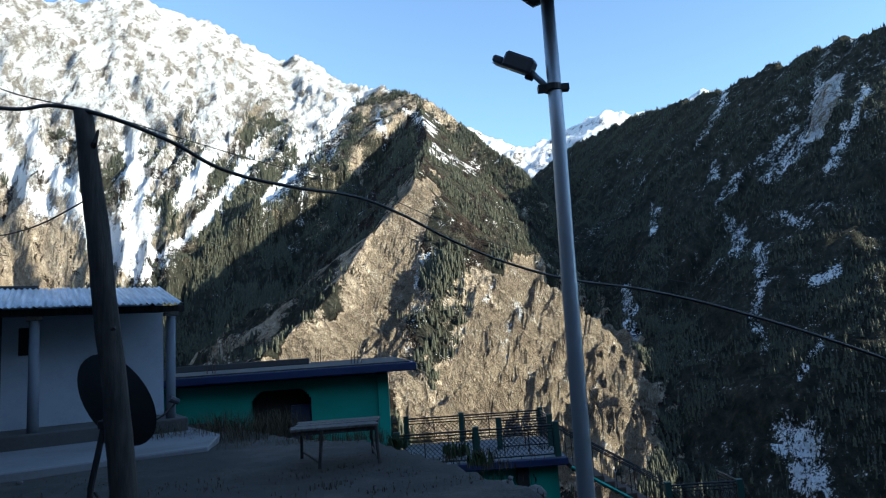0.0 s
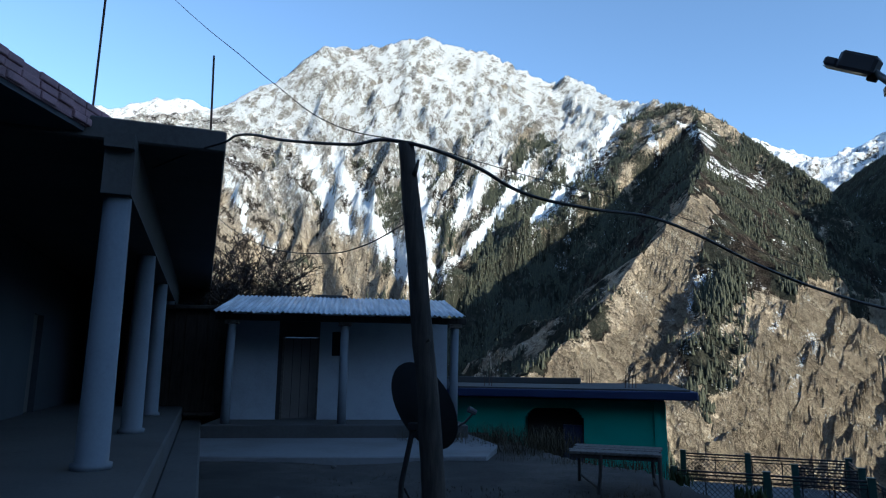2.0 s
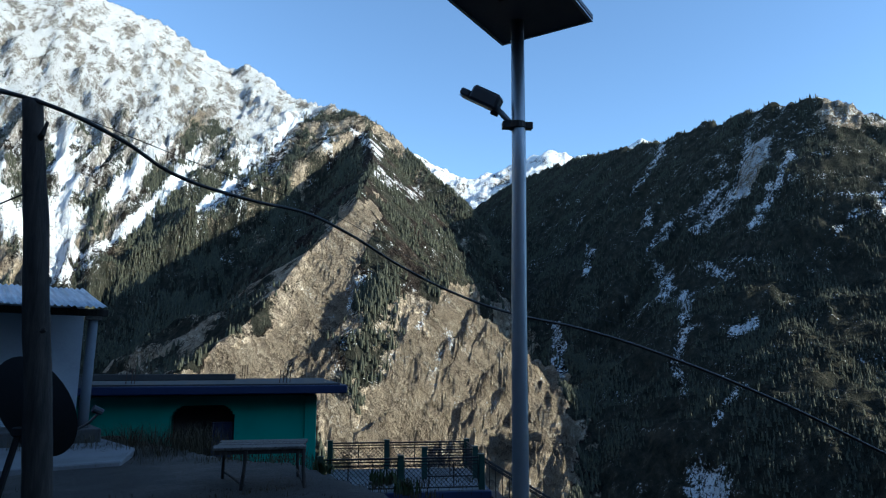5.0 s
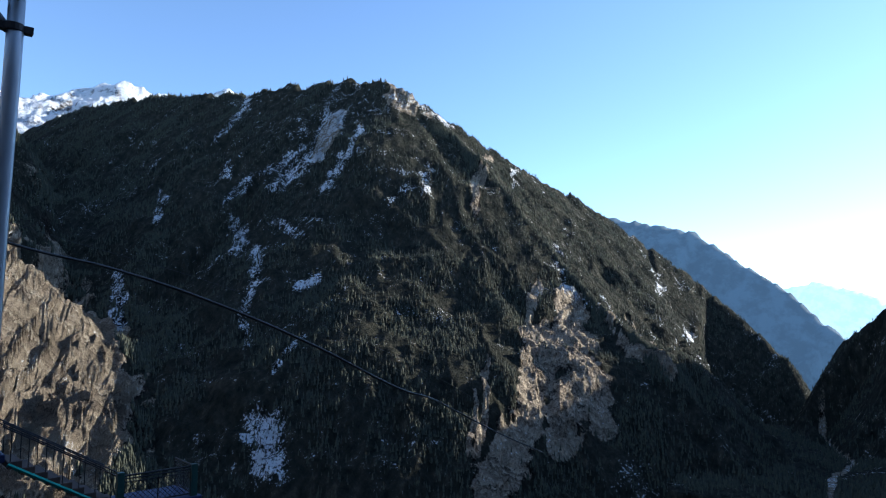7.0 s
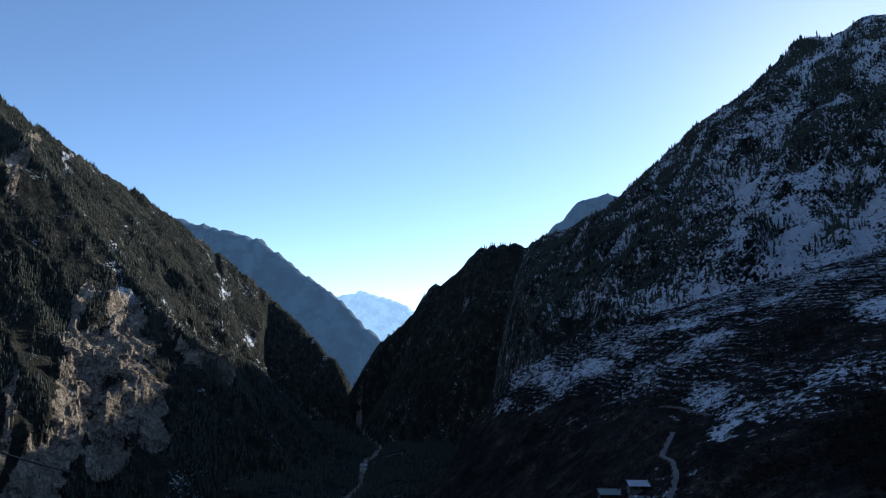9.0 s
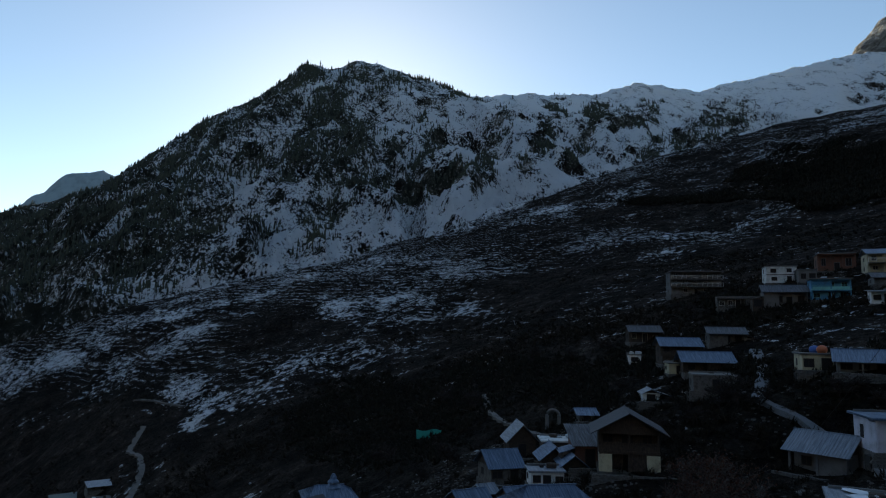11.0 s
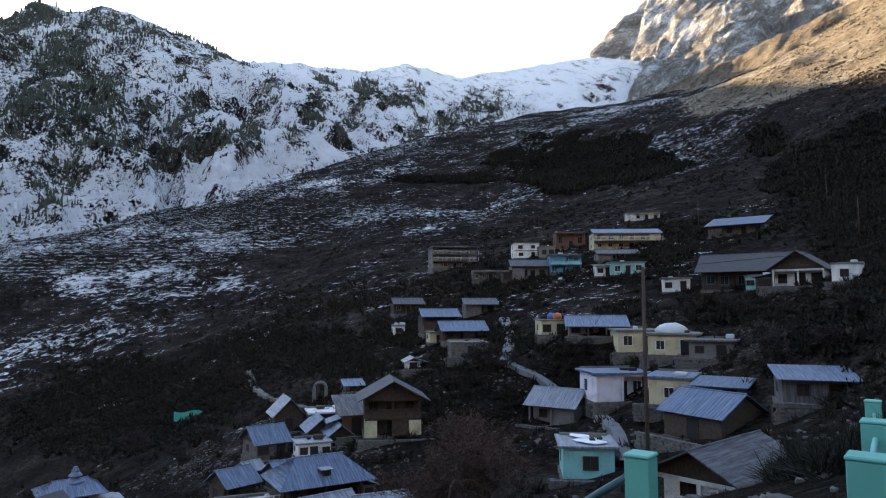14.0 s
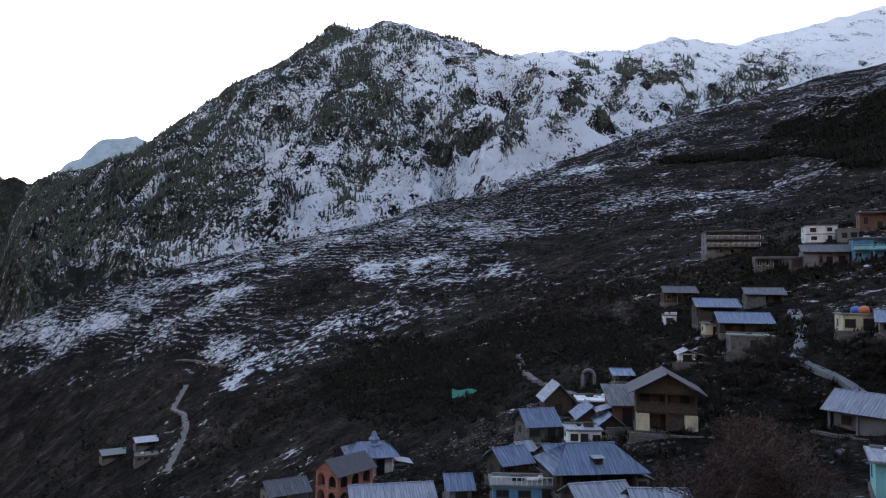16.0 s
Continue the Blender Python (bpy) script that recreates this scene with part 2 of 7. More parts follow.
def sheet_metal(name, c1, c2, rough=0.45, metallic=0.55):
    """Corrugated roofing: streaks down the sheet, dull zinc and stains."""
    m, nd, ln, b = material(name, rough, metallic)
    co = coords(nd)
    mp = nd.new("ShaderNodeMapping")
    mp.inputs["Scale"].default_value = (5.0, 0.35, 0.35)
    ln.new(co, mp.inputs[0])
    st = noise_node(nd, ln, mp.outputs[0], 1.6, 6)
    fine = noise_node(nd, ln, co, 14, 6)
    k = smooth(nd, ln, calc(nd, ln, "MULTIPLY_ADD", st, 0.7, calc(nd, ln, "MULTIPLY", fine, 0.3)), 0.36, 0.66)
    ln.new(mix(nd, ln, k, c1, c2), b.inputs["Base Color"])
    ln.new(calc(nd, ln, "MULTIPLY_ADD", fine, 0.35, rough - 0.1), b.inputs["Roughness"])
    return m


M_PORCH_TIN = sheet_metal("bright_zinc_sheet", (0.32, 0.34, 0.37), (0.62, 0.65, 0.69))
M_TIN = sheet_metal("zinc_sheet", (0.15, 0.165, 0.19), (0.32, 0.35, 0.39))
M_TIN_BLUE = sheet_metal("blue_tinted_sheet", (0.06, 0.095, 0.15), (0.18, 0.24, 0.33), 0.45, 0.4)
M_TIN_OLD = sheet_metal("stained_sheet", (0.055, 0.053, 0.055), (0.17, 0.175, 0.19), 0.6, 0.4)


def dirt():
    m, nd, ln, b = material("trodden_earth", 0.95)
    co = coords(nd)
    n1, n2, n3 = noise_node(nd, ln, co, 0.5, 5), noise_node(nd, ln, co, 3.5, 8, 0.7), noise_node(nd, ln, co, 22, 6, 0.7)
    k = calc(nd, ln, "MULTIPLY_ADD", n1, 0.5, calc(nd, ln, "MULTIPLY_ADD", n2, 0.3, calc(nd, ln, "MULTIPLY", n3, 0.2)))
    ln.new(ramp(nd, ln, k, [(0.38, (0.008, 0.007, 0.0055)), (0.5, (0.021, 0.018, 0.0145)), (0.60, (0.055, 0.047, 0.038))]), b.inputs["Base Color"])
    bump(nd, ln, b, calc(nd, ln, "MULTIPLY_ADD", n2, 0.6, calc(nd, ln, "MULTIPLY", n3, 0.4)), 0.7, 0.05)
    return m


M_DIRT = dirt()
M_GRASS = needles("dry_grass_blades", (0.02, 0.017, 0.011), (0.075, 0.062, 0.04))


# ---------------------------------------------------------------- the valley
rng = np.random.RandomState(7)
PERM = np.concatenate([rng.permutation(512)] * 2)
GRAD = np.stack([np.cos(np.arange(512) * 2.399963), np.sin(np.arange(512) * 2.399963)], 1)


def perlin(x, y, seed=0):
    x, y = x + seed * 17.31, y - seed * 9.73
    xi, yi = np.floor(x).astype(int), np.floor(y).astype(int)
    xf, yf = x - xi, y - yi
    u, v = xf * xf * xf * (xf * (xf * 6 - 15) + 10), yf * yf * yf * (yf * (yf * 6 - 15) + 10)

    def g(i, j, dx, dy):
        h = PERM[(PERM[(xi + i) % 512] + (yi + j)) % 512]
        return GRAD[h, 0] * dx + GRAD[h, 1] * dy
    a = g(0, 0, xf, yf) * (1 - u) + g(1, 0, xf - 1, yf) * u
    b = g(0, 1, xf, yf - 1) * (1 - u) + g(1, 1, xf - 1, yf - 1) * u
    return (a * (1 - v) + b * v) * 1.5


def fbm(x, y, octaves=4, seed=0, gain=0.5):
    s, a = 0, 1.0
    for k in range(octaves):
        s = s + a * perlin(x * 2 ** k, y * 2 ** k, seed + k)
        a *= gain
    return s


def ridged(x, y, octaves=4, seed=0, gain=0.5):
    s, a, t = 0, 1.0, 0.0
    for k in range(octaves):
        s = s + a * (1 - 2 * np.abs(perlin(x * 2 ** k, y * 2 ** k, seed + k)))
        t += a
        a *= gain
    return s / t


def step(lo, hi, v):
    t = np.clip((v - lo) / (hi - lo), 0, 1)
    return t * t * (3 - 2 * t)


def polar(az, el, dist):
    """Azimuth clockwise from +y, elevation seen from the terrace, distance over the ground."""
    return (dist * math.sin(radians(az)), dist * math.cos(radians(az)), dist * math.tan(radians(el)))


# crest lines: azimuth, elevation, distance
RIDGES = {
    "snow_peak": ([(-62, 16, 3100), (-50, 18, 3100), (-41.5, 20.4, 3000), (-38.7, 22.4, 3000), (-37.1, 23.1, 3000), (-35.1, 24.8, 3000), (-33.1, 26.4, 3000),
                   (-30.1, 26.4, 3000), (-24.2, 27.8, 2950), (-21.4, 27.2, 2920), (-18.5, 26.7, 2900), (-15.1, 25.3, 2820), (-12.5, 24.1, 2780), (-11.2, 24.7, 2750),
                   (-9.0, 23.8, 2650), (-7.0, 22.6, 2550), (-3.6, 22.2, 2400), (-0.3, 21.5, 2200), (2, 19.6, 2180), (9, 8, 2200)], 1.1, 1.0),
    "shoulder": ([(-3.6, 22.1, 2400), (-0.4, 21.5, 2200), (0.8, 20.9, 2170), (2.4, 19.6, 2110), (4.8, 17.5, 2010), (7.1, 15.6, 1910), (8.7, 14.2, 1840),
                  (11, 10.5, 1780), (14.5, 5, 1650)], 0.78, 0.72),
    "far_snow": ([(-4, 19.4, 3900), (2.4, 19.3, 3900), (5.2, 18.1, 3900), (8.3, 16.6, 3900), (9.8, 16.4, 3900), (12.6, 17.8, 3800), (15.8, 19.0, 3700),
                  (18.1, 18.4, 3700), (21, 18.3, 3700), (23.8, 19.5, 3700), (26, 18.6, 3700), (30, 15, 3700)], 0.6, 0.6),
    "west_peak": ([(-70, 16, 4000), (-49.5, 18.9, 4000), (-46.6, 20.2, 4000), (-44.3, 20.6, 4000), (-41.9, 20, 4000), (-36, 18, 4000)], 0.7, 0.7),
    "cliff_spur": ([(-0.5, 21.1, 2200), (0.3, 17.5, 1700), (-1.4, 13.9, 1200), (2.5, 10.6, 1130), (7.5, 7.1, 1100), (11.4, 3.6, 1080), (13.9, 1.2, 1070),
                    (17.4, -2.2, 1060), (19.2, -9, 1050)], 0.95, 1.05),
    "cliff_edge": ([(-1.4, 13.8, 1200), (-5.1, 10.1, 1130), (-8.8, 4.8, 1020), (-13.5, 0.8, 930), (-18.2, -2.8, 820)], 1.0, 0.52),
    "dark_mountain": ([(7, 12, 2750), (9.1, 14.0, 2700), (12.3, 16.3, 2500), (17.3, 18.0, 2250), (22.3, 18.9, 2050), (25.2, 19.2, 1950), (29.5, 20.3, 1800),
                       (34.1, 20.9, 1700), (37.5, 21.0, 1620), (40.6, 19.1, 1640), (43.8, 17.1, 1720), (47.4, 14.8, 1820), (50.3, 13.0, 1920), (55.0, 10.2, 2080),
                       (58.6, 7.6, 2160), (63.7, 3.6, 2200), (66.9, 0.4, 2150), (69.1, -1.9, 2080), (70.3, -4.6, 2040), (71.2, -9.5, 2000)], 1.08, 1.08),
    "rock_rib": ([(38.5, 20.2, 1600), (43, 16.6, 1520), (45.4, 14.6, 1450), (46.9, 12.4, 1400), (49.8, 9.0, 1340), (52.6, 5.1, 1270), (56.2, 1.2, 1190),
                  (60.5, -2.4, 1090), (63.3, -6.7, 1040), (66.5, -12, 960)], 1.0, 1.1),
    "gorge_side": ([(48, 10.2, 3300), (53.5, 10.4, 3300), (56.3, 9.5, 3300), (59.2, 9.0, 3250), (63.1, 8.0, 3200), (66.0, 5.6, 3100), (69.4, 3.3, 3000),
                    (72.8, -0.3, 2900), (74.5, -5, 2800)], 1.0, 1.0),
    "distant_hill": ([(58, 3, 4500), (69.4, 3.4, 4500), (71.3, 3.85, 4500), (73.7, 3.2, 4500), (75.6, 2.3, 4500), (80, 1, 4500)], 1.2, 1.2),
    "side_hill": ([(84.5, 6.4, 2350), (85.6, 7.4, 2350), (88.2, 9.4, 2320), (90.0, 11.2, 2300), (92.4, 11.7, 2300), (93.9, 11.1, 2300), (97, 10.5, 2300)], 1.4, 1.4),
    "gorge_ridge": ([(69.9, -8.5, 1740), (70.8, -4.0, 1700), (72.6, -0.9, 1650), (74.0, 0.4, 1620), (75.5, 1.7, 1600), (77.1, 4.1, 1580), (78.8, 4.7, 1560), (81.3, 7.4, 1540),
                     (84.9, 7.9, 1490)], 1.25, 1.25),
    "sun_ridge": ([(81.3, 7.2, 1540), (84.9, 7.8, 1490), (85.6, 7.6, 1480), (89.1, 8.9, 1430), (93.7, 11.2, 1360), (95.1, 12.8, 1340), (97.5, 14.2, 1310), (100.3, 16.8, 1280),
                   (102.8, 17.9, 1250), (107.7, 21.6, 1210), (110.5, 21.5, 1200), (112.2, 22.3, 1200), (118, 21.1, 1210), (121.9, 19.7, 1240), (127.8, 19.8, 1330),
                   (132.8, 19.6, 1420), (136.5, 20.3, 1490), (141.0, 19.2, 1600), (146.0, 19.7, 1720), (152.4, 20.3, 1930), (160, 19.00, 2100)], 0.72, 0.72),
    "grey_peak": ([(149, 14, 2950), (152.4, 20.2, 2900), (154.9, 22.1, 2850), (156.8, 23.9, 2800), (157.8, 24.4, 2800), (163, 27.5, 2750), (169, 29, 2700),
                   (176, 28.5, 2700), (186, 25, 2700)], 0.85, 0.85),
    "gold_slope": ([(155.1, 15.4, 900), (158.6, 17.2, 870), (161.8, 18.3, 850), (166.3, 19.7, 830), (170.5, 20.9, 810), (173.3, 22.0, 810), (180, 25, 830), (190, 28, 860),
                    (215, 28, 900), (250, 26, 1000), (280, 22, 1200), (297, 14, 1500)], 1.0, 1.0),
}
# the village hillside: azimuth, distance, height
HILL = [(155, 850, 250), (147, 780, 222), (137, 720, 178), (124, 650, 113), (113, 600, 62), (95, 540, 12), (87, 500, -15), (83.7, 480, -32),
        (82, 450, -48), (77, 420, -98), (147, 170, 13), (150, 520, 108), (125, 350, 22), (110, 300, -6), (95, 280, -32), (85, 300, -75),
        (158.4, 62, -8.8), (161.9, 53, -10.1), (164.7, 37, -9.8), (154.0, 56, -13.4), (151.2, 75, -12.7), (136.8, 68, -12.7), (126.8, 80, -16.4), (131.4, 56, -15.8), (124.2, 61, -17.0), (117.8, 61, -19.7), (170.5, 57, -7.3), (110.4, 71, -21.3), (176.4, 41, -5.0), (147.0, 34, -10.7), (165, 105, 1.5), (152, 85, -4), (135, 110, -8), (161.3, 850, 265), (166.3, 830, 271), (170.6, 810, 290), (174.4, 810, 328), (180, 830, 384), (190, 860, 452), (110, 110, -28), (95, 150, -46), (176, 60, -1), (178, 200, 30), (185, 350, 100),
        (160, 420, 82), (0, 0, -1.7), (-60, 14, -1.7), (-20, 15, -2.2), (2, 24, -6.5), (15, 22, -8), (30, 16, -8), (60, 16, -10), (100, 13, -7), (140, 14, -6), (172, 9, -2.4), (178, 14, -2.4), (160, 12, -4.5),
        (0, 90, -42), (30, 90, -60), (60, 150, -105), (45, 350, -180), (70, 450, -200), (-30, 70, -30), (-55, 45, -6), (-90, 30, 0),
        (-60, 250, -60), (-30, 300, -130), (220, 40, 10), (260, 50, 15), (220, 200, 60), (260, 250, 80), (-90, 200, 20), (205, 400, 120),
        (240, 600, 200), (270, 700, 190), (200, 20, -1), (240, 20, 1), (-90, 500, 40), (-60, 600, -60), (-20, 600, -190), (20, 620, -200)]
EDGE = [(-180, 830), (-150, 900), (-90, 700), (-60, 500), (-20, 420), (20, 420), (60, 430), (77, 420), (83.7, 480), (95, 540), (113, 600), (124, 650), (147, 780), (155, 850), (180, 830)]
RIVER = [(9, 2600, -40), (11, 1900, -95), (16, 1200, -150), (22, 720, -300), (45, 600, -330), (62, 690, -320), (68.8, 800, -200), (71.4, 960, -204), (71.5, 1130, -206),
         (73.0, 1290, -210), (71.6, 1500, -213), (70.3, 1800, -218), (72.5, 2300, -226), (74, 2700, -232), (76, 3400, -245), (72, 4800, -270)]


def line_field(x, y, pts):
    """Distance to a polyline in plan, the way along it, and its side."""
    best = np.full(x.shape, 1e9)
    s, side = np.zeros(x.shape), np.zeros(x.shape)
    run = 0.0
    for (ax, ay, az), (bx, by, bz) in zip(pts[:-1], pts[1:]):
        dx, dy = bx - ax, by - ay
        length = math.hypot(dx, dy)
        t = np.clip(((x - ax) * dx + (y - ay) * dy) / length ** 2, 0, 1)
        ex, ey = x - ax - t * dx, y - ay - t * dy
        d = np.hypot(ex, ey)
        k = d < best
        best = np.where(k, d, best)
        s = np.where(k, run + t * length, s)
        side = np.where(k, dx * ey - dy * ex, side)
        run += length
    return best, s, side


def arc_field(x, y, r, az, pts):
    """For crests that stand round the valley: distance in front of or behind the crest, way along it."""
    a = [p[0] for p in pts]
    dense = np.arange(a[0], a[-1] + 0.01, 0.25)
    dist = np.interp(dense, a, [p[2] for p in pts])
    soft = np.convolve(np.pad(dist, 8, mode="edge"), np.ones(17) / 17, mode="valid")
    cx, cy = soft * np.sin(np.radians(dense)), soft * np.cos(np.radians(dense))
    way = np.concatenate([[0], np.cumsum(np.hypot(np.diff(cx), np.diff(cy)))])
    az = np.where(az < a[0] - 180, az + 360, np.where(az > a[-1] + 180, az - 360, az))
    c = np.clip(az, a[0], a[-1])
    rr = np.interp(c, dense, soft)
    off = np.radians(np.minimum(np.abs(az - c), 90)) * np.minimum(r, rr)
    d = np.hypot(rr - r, off)
    return d, np.interp(c, dense, way), rr - r, dense, way


def crest_height(pts, s, d):
    """Height of the crest at the way s, evened out with the distance d from it."""
    run = np.concatenate([[0], np.cumsum([math.dist(a[:2], b[:2]) for a, b in zip(pts[:-1], pts[1:])])])
    grid = np.linspace(0, run[-1], 400)
    prof = np.interp(grid, run, [p[2] for p in pts])
    cell = grid[1] - grid[0]
    out, w0 = np.interp(s, grid, prof), 30.0
    for width in (60, 180, 420):
        n = int(width * 2.5 / cell) + 1
        ker = np.exp(-0.5 * (np.arange(-n, n + 1) * cell / width) ** 2)
        soft = np.convolve(np.pad(prof, n, mode="edge"), ker / ker.sum(), mode="valid")
        t = step(w0, width * 1.6, d)
        out = out * (1 - t) + np.interp(s, grid, soft) * t
        w0 = width * 0.8
    return out


def hill_solve():
    p = np.array([(d * math.sin(radians(a)), d * math.cos(radians(a)), z) for a, d, z in HILL])
    r = np.hypot(p[:, None, 0] - p[None, :, 0], p[:, None, 1] - p[None, :, 1])
    n = len(p)
    a = np.zeros((n + 3, n + 3))
    a[:n, :n] = r + np.eye(n) * 0.0
    a[:n, n], a[n, :n] = 1, 1
    a[:n, n + 1:], a[n + 1:, :n] = p[:, :2], p[:, :2].T
    w = np.linalg.solve(a, np.concatenate([p[:, 2], np.zeros(3)]))
    return p, w


HILL_P, HILL_W = hill_solve()


def hill_height(x, y):
    z = HILL_W[-3] + HILL_W[-2] * x + HILL_W[-1] * y
    for (px, py, _), w in zip(HILL_P, HILL_W):
        z = z + w * np.sqrt((x - px) ** 2 + (y - py) ** 2 + 4)
    return z


def hill_relief(x, y, r):
    return step(25, 120, r) * (fbm(x / 60, y / 60, 4, 3) * (0.8 + 2.2 * step(120, 350, r)) + ridged(x / 140, y / 140, 3, 9) * 4.0 * step(150, 400, r))


def ground_at(x, y):
    """Height of the village hillside at one place."""
    a, b = np.array([float(x)]), np.array([float(y)])
    return float((hill_height(a, b) + hill_relief(a, b, np.hypot(a, b)))[0])


def land(x, y):
    """Height, which form it belongs to, and its cover."""
    r = np.hypot(x, y)
    az = np.degrees(np.arctan2(x, y))
    edge = np.interp(az, [e[0] for e in EDGE], [e[1] for e in EDGE])
    hz = hill_height(x, y)
    over = np.maximum(0, r - edge)
    hill = hz - 0.75 * over - over ** 2 * 0.0006
    hill = hill + hill_relief(x, y, r)
    z, form = hill, np.zeros(x.shape, int)
    fall_u, fall_v = np.zeros(x.shape), np.zeros(x.shape)
    gul = np.zeros(x.shape)
    for k, (name, (pts, left, right)) in enumerate(RIDGES.items()):
        p = [polar(*q) for q in pts]
        if name != "snow_peak":
            d, s, side = line_field(x, y, p)
            zr = crest_height(p, s, d)
        else:
            d, s, side, dense, way = arc_field(x, y, r, az, pts)
            side = side * 1000
            el = np.interp(dense, [q[0] for q in pts], [math.tan(radians(q[1])) for q in pts])
            rad = np.interp(dense, [q[0] for q in pts], [q[2] for q in pts])
            zr = crest_height([(w, 0, h) for w, h in zip(way, el * rad)], s, d)
            hub_s = np.interp(-24.0, dense, way)
            s = hub_s + (s - hub_s) * (1 + np.minimum(d, 1800) / 1100)     # the gullies run together in one basin
        soft_side = step(-0.15, 0.15, side / (np.abs(side) + 40 * np.maximum(d, 1)))
        slope = right + (left - right) * soft_side
        far = pts[0][2] > 2500
        lam = 300 if far else 150
        wob = fbm(x / 300, y / 300, 3, 30 + k) * 120
        g = ridged((s + wob) / lam, d / (lam * (2.2 if far else 3.2)) + k * 3.1, 5, 50 + k, 0.55)
        rough = ridged((x + wob * 0.5) / (240 if far else 110), (y - wob * 0.5) / (240 if far else 110), 6, 70 + k, 0.56)
        grow = step(0, 260, d)
        amp = (75 if far else 62) * grow
        big = ridged((s + wob) / (lam * 3.2), d / (lam * 9) + k, 2, 150 + k)
        reach = 2300 if name == "snow_peak" else 1500 if far else 1100
        zz = zr - slope * d * (1.0 - 0.12 * step(100, 700, d)) - np.maximum(0, d - reach) * 1.2 + amp * (g - 0.35) + amp * 0.9 * step(100, 600, d) * (big - 0.5) + (22 if far else 16) * (0.18 + 0.82 * grow) * rough * 1.2
        zz = zz + step(0, 40, d) * fbm(x / 40, y / 40, 3, 90 + k) * 5
        zz = zz + (1 - grow) * fbm(s / 60, s * 0 + k, 4, 33, 0.6) * (14 if far else 5)
        if name == "sun_ridge":
            zz = zz - 700 * step(86, 76, az)          # it ends at the gorge
        kk = zz > z
        z = np.where(kk, zz, z)
        form = np.where(kk, k + 1, form)
        fall_u, fall_v = np.where(kk, s + wob * 0.3, fall_u), np.where(kk, d, fall_v)
        gul = np.where(kk, g, gul)
    # river bed
    rp = [(d * math.sin(radians(a)), d * math.cos(radians(a)), zz) for a, d, zz in RIVER]
    rd, rs, _ = line_field(x, y, rp)
    rz = crest_height(rp, rs, rd * 0)
    bed = rz + 0.6 - np.maximum(rd - 5 - 3 * fbm(x / 60, y / 60, 2, 11), 0) * 0.8
    z = np.where((r > 700) & (r < 1600) & (az > 60), np.minimum(z, rz + 1.6 * np.maximum(rd - 4, 0) + 0.02 * np.maximum(rd - 60, 0) ** 2), z)
    fill = rz + np.minimum(0.3 * np.maximum(rd - 6, 0), 14) + fbm(x / 40, y / 40, 3, 12) * 2 * step(8, 40, rd)
    kk = (fill > z) & (r > 640) & (r < 1700) & (az > 60) & (rd < 160)
    z, form = np.where(kk, fill, z), np.where(kk, list(RIDGES).index("gorge_ridge") + 1, form)
    kk = bed > z
    z = np.where(kk, bed, z)
    form = np.where(kk, -1, form)
    return z, form, fall_u, fall_v, gul, r, az, rd


def ladder():
    a = np.concatenate([np.arange(-64, -18, 0.23), np.arange(-18, 21, 0.12), np.arange(21, 43, 0.23), np.arange(43, 60, 0.14), np.arange(60, 186, 0.23), np.arange(186, 296, 1.6)])
    rr = [4.0]
    while rr[-1] < 4900:
        q = rr[-1]
        rr.append(q * (1.05 if q < 60 else 1.013 if q < 400 else 1.0085 if q < 680 or q > 1250 else 1.0048))
    return np.radians(a), np.array(rr)


FORMS = ["village_hill"] + list(RIDGES)
F = {n: i for i, n in enumerate(FORMS)}


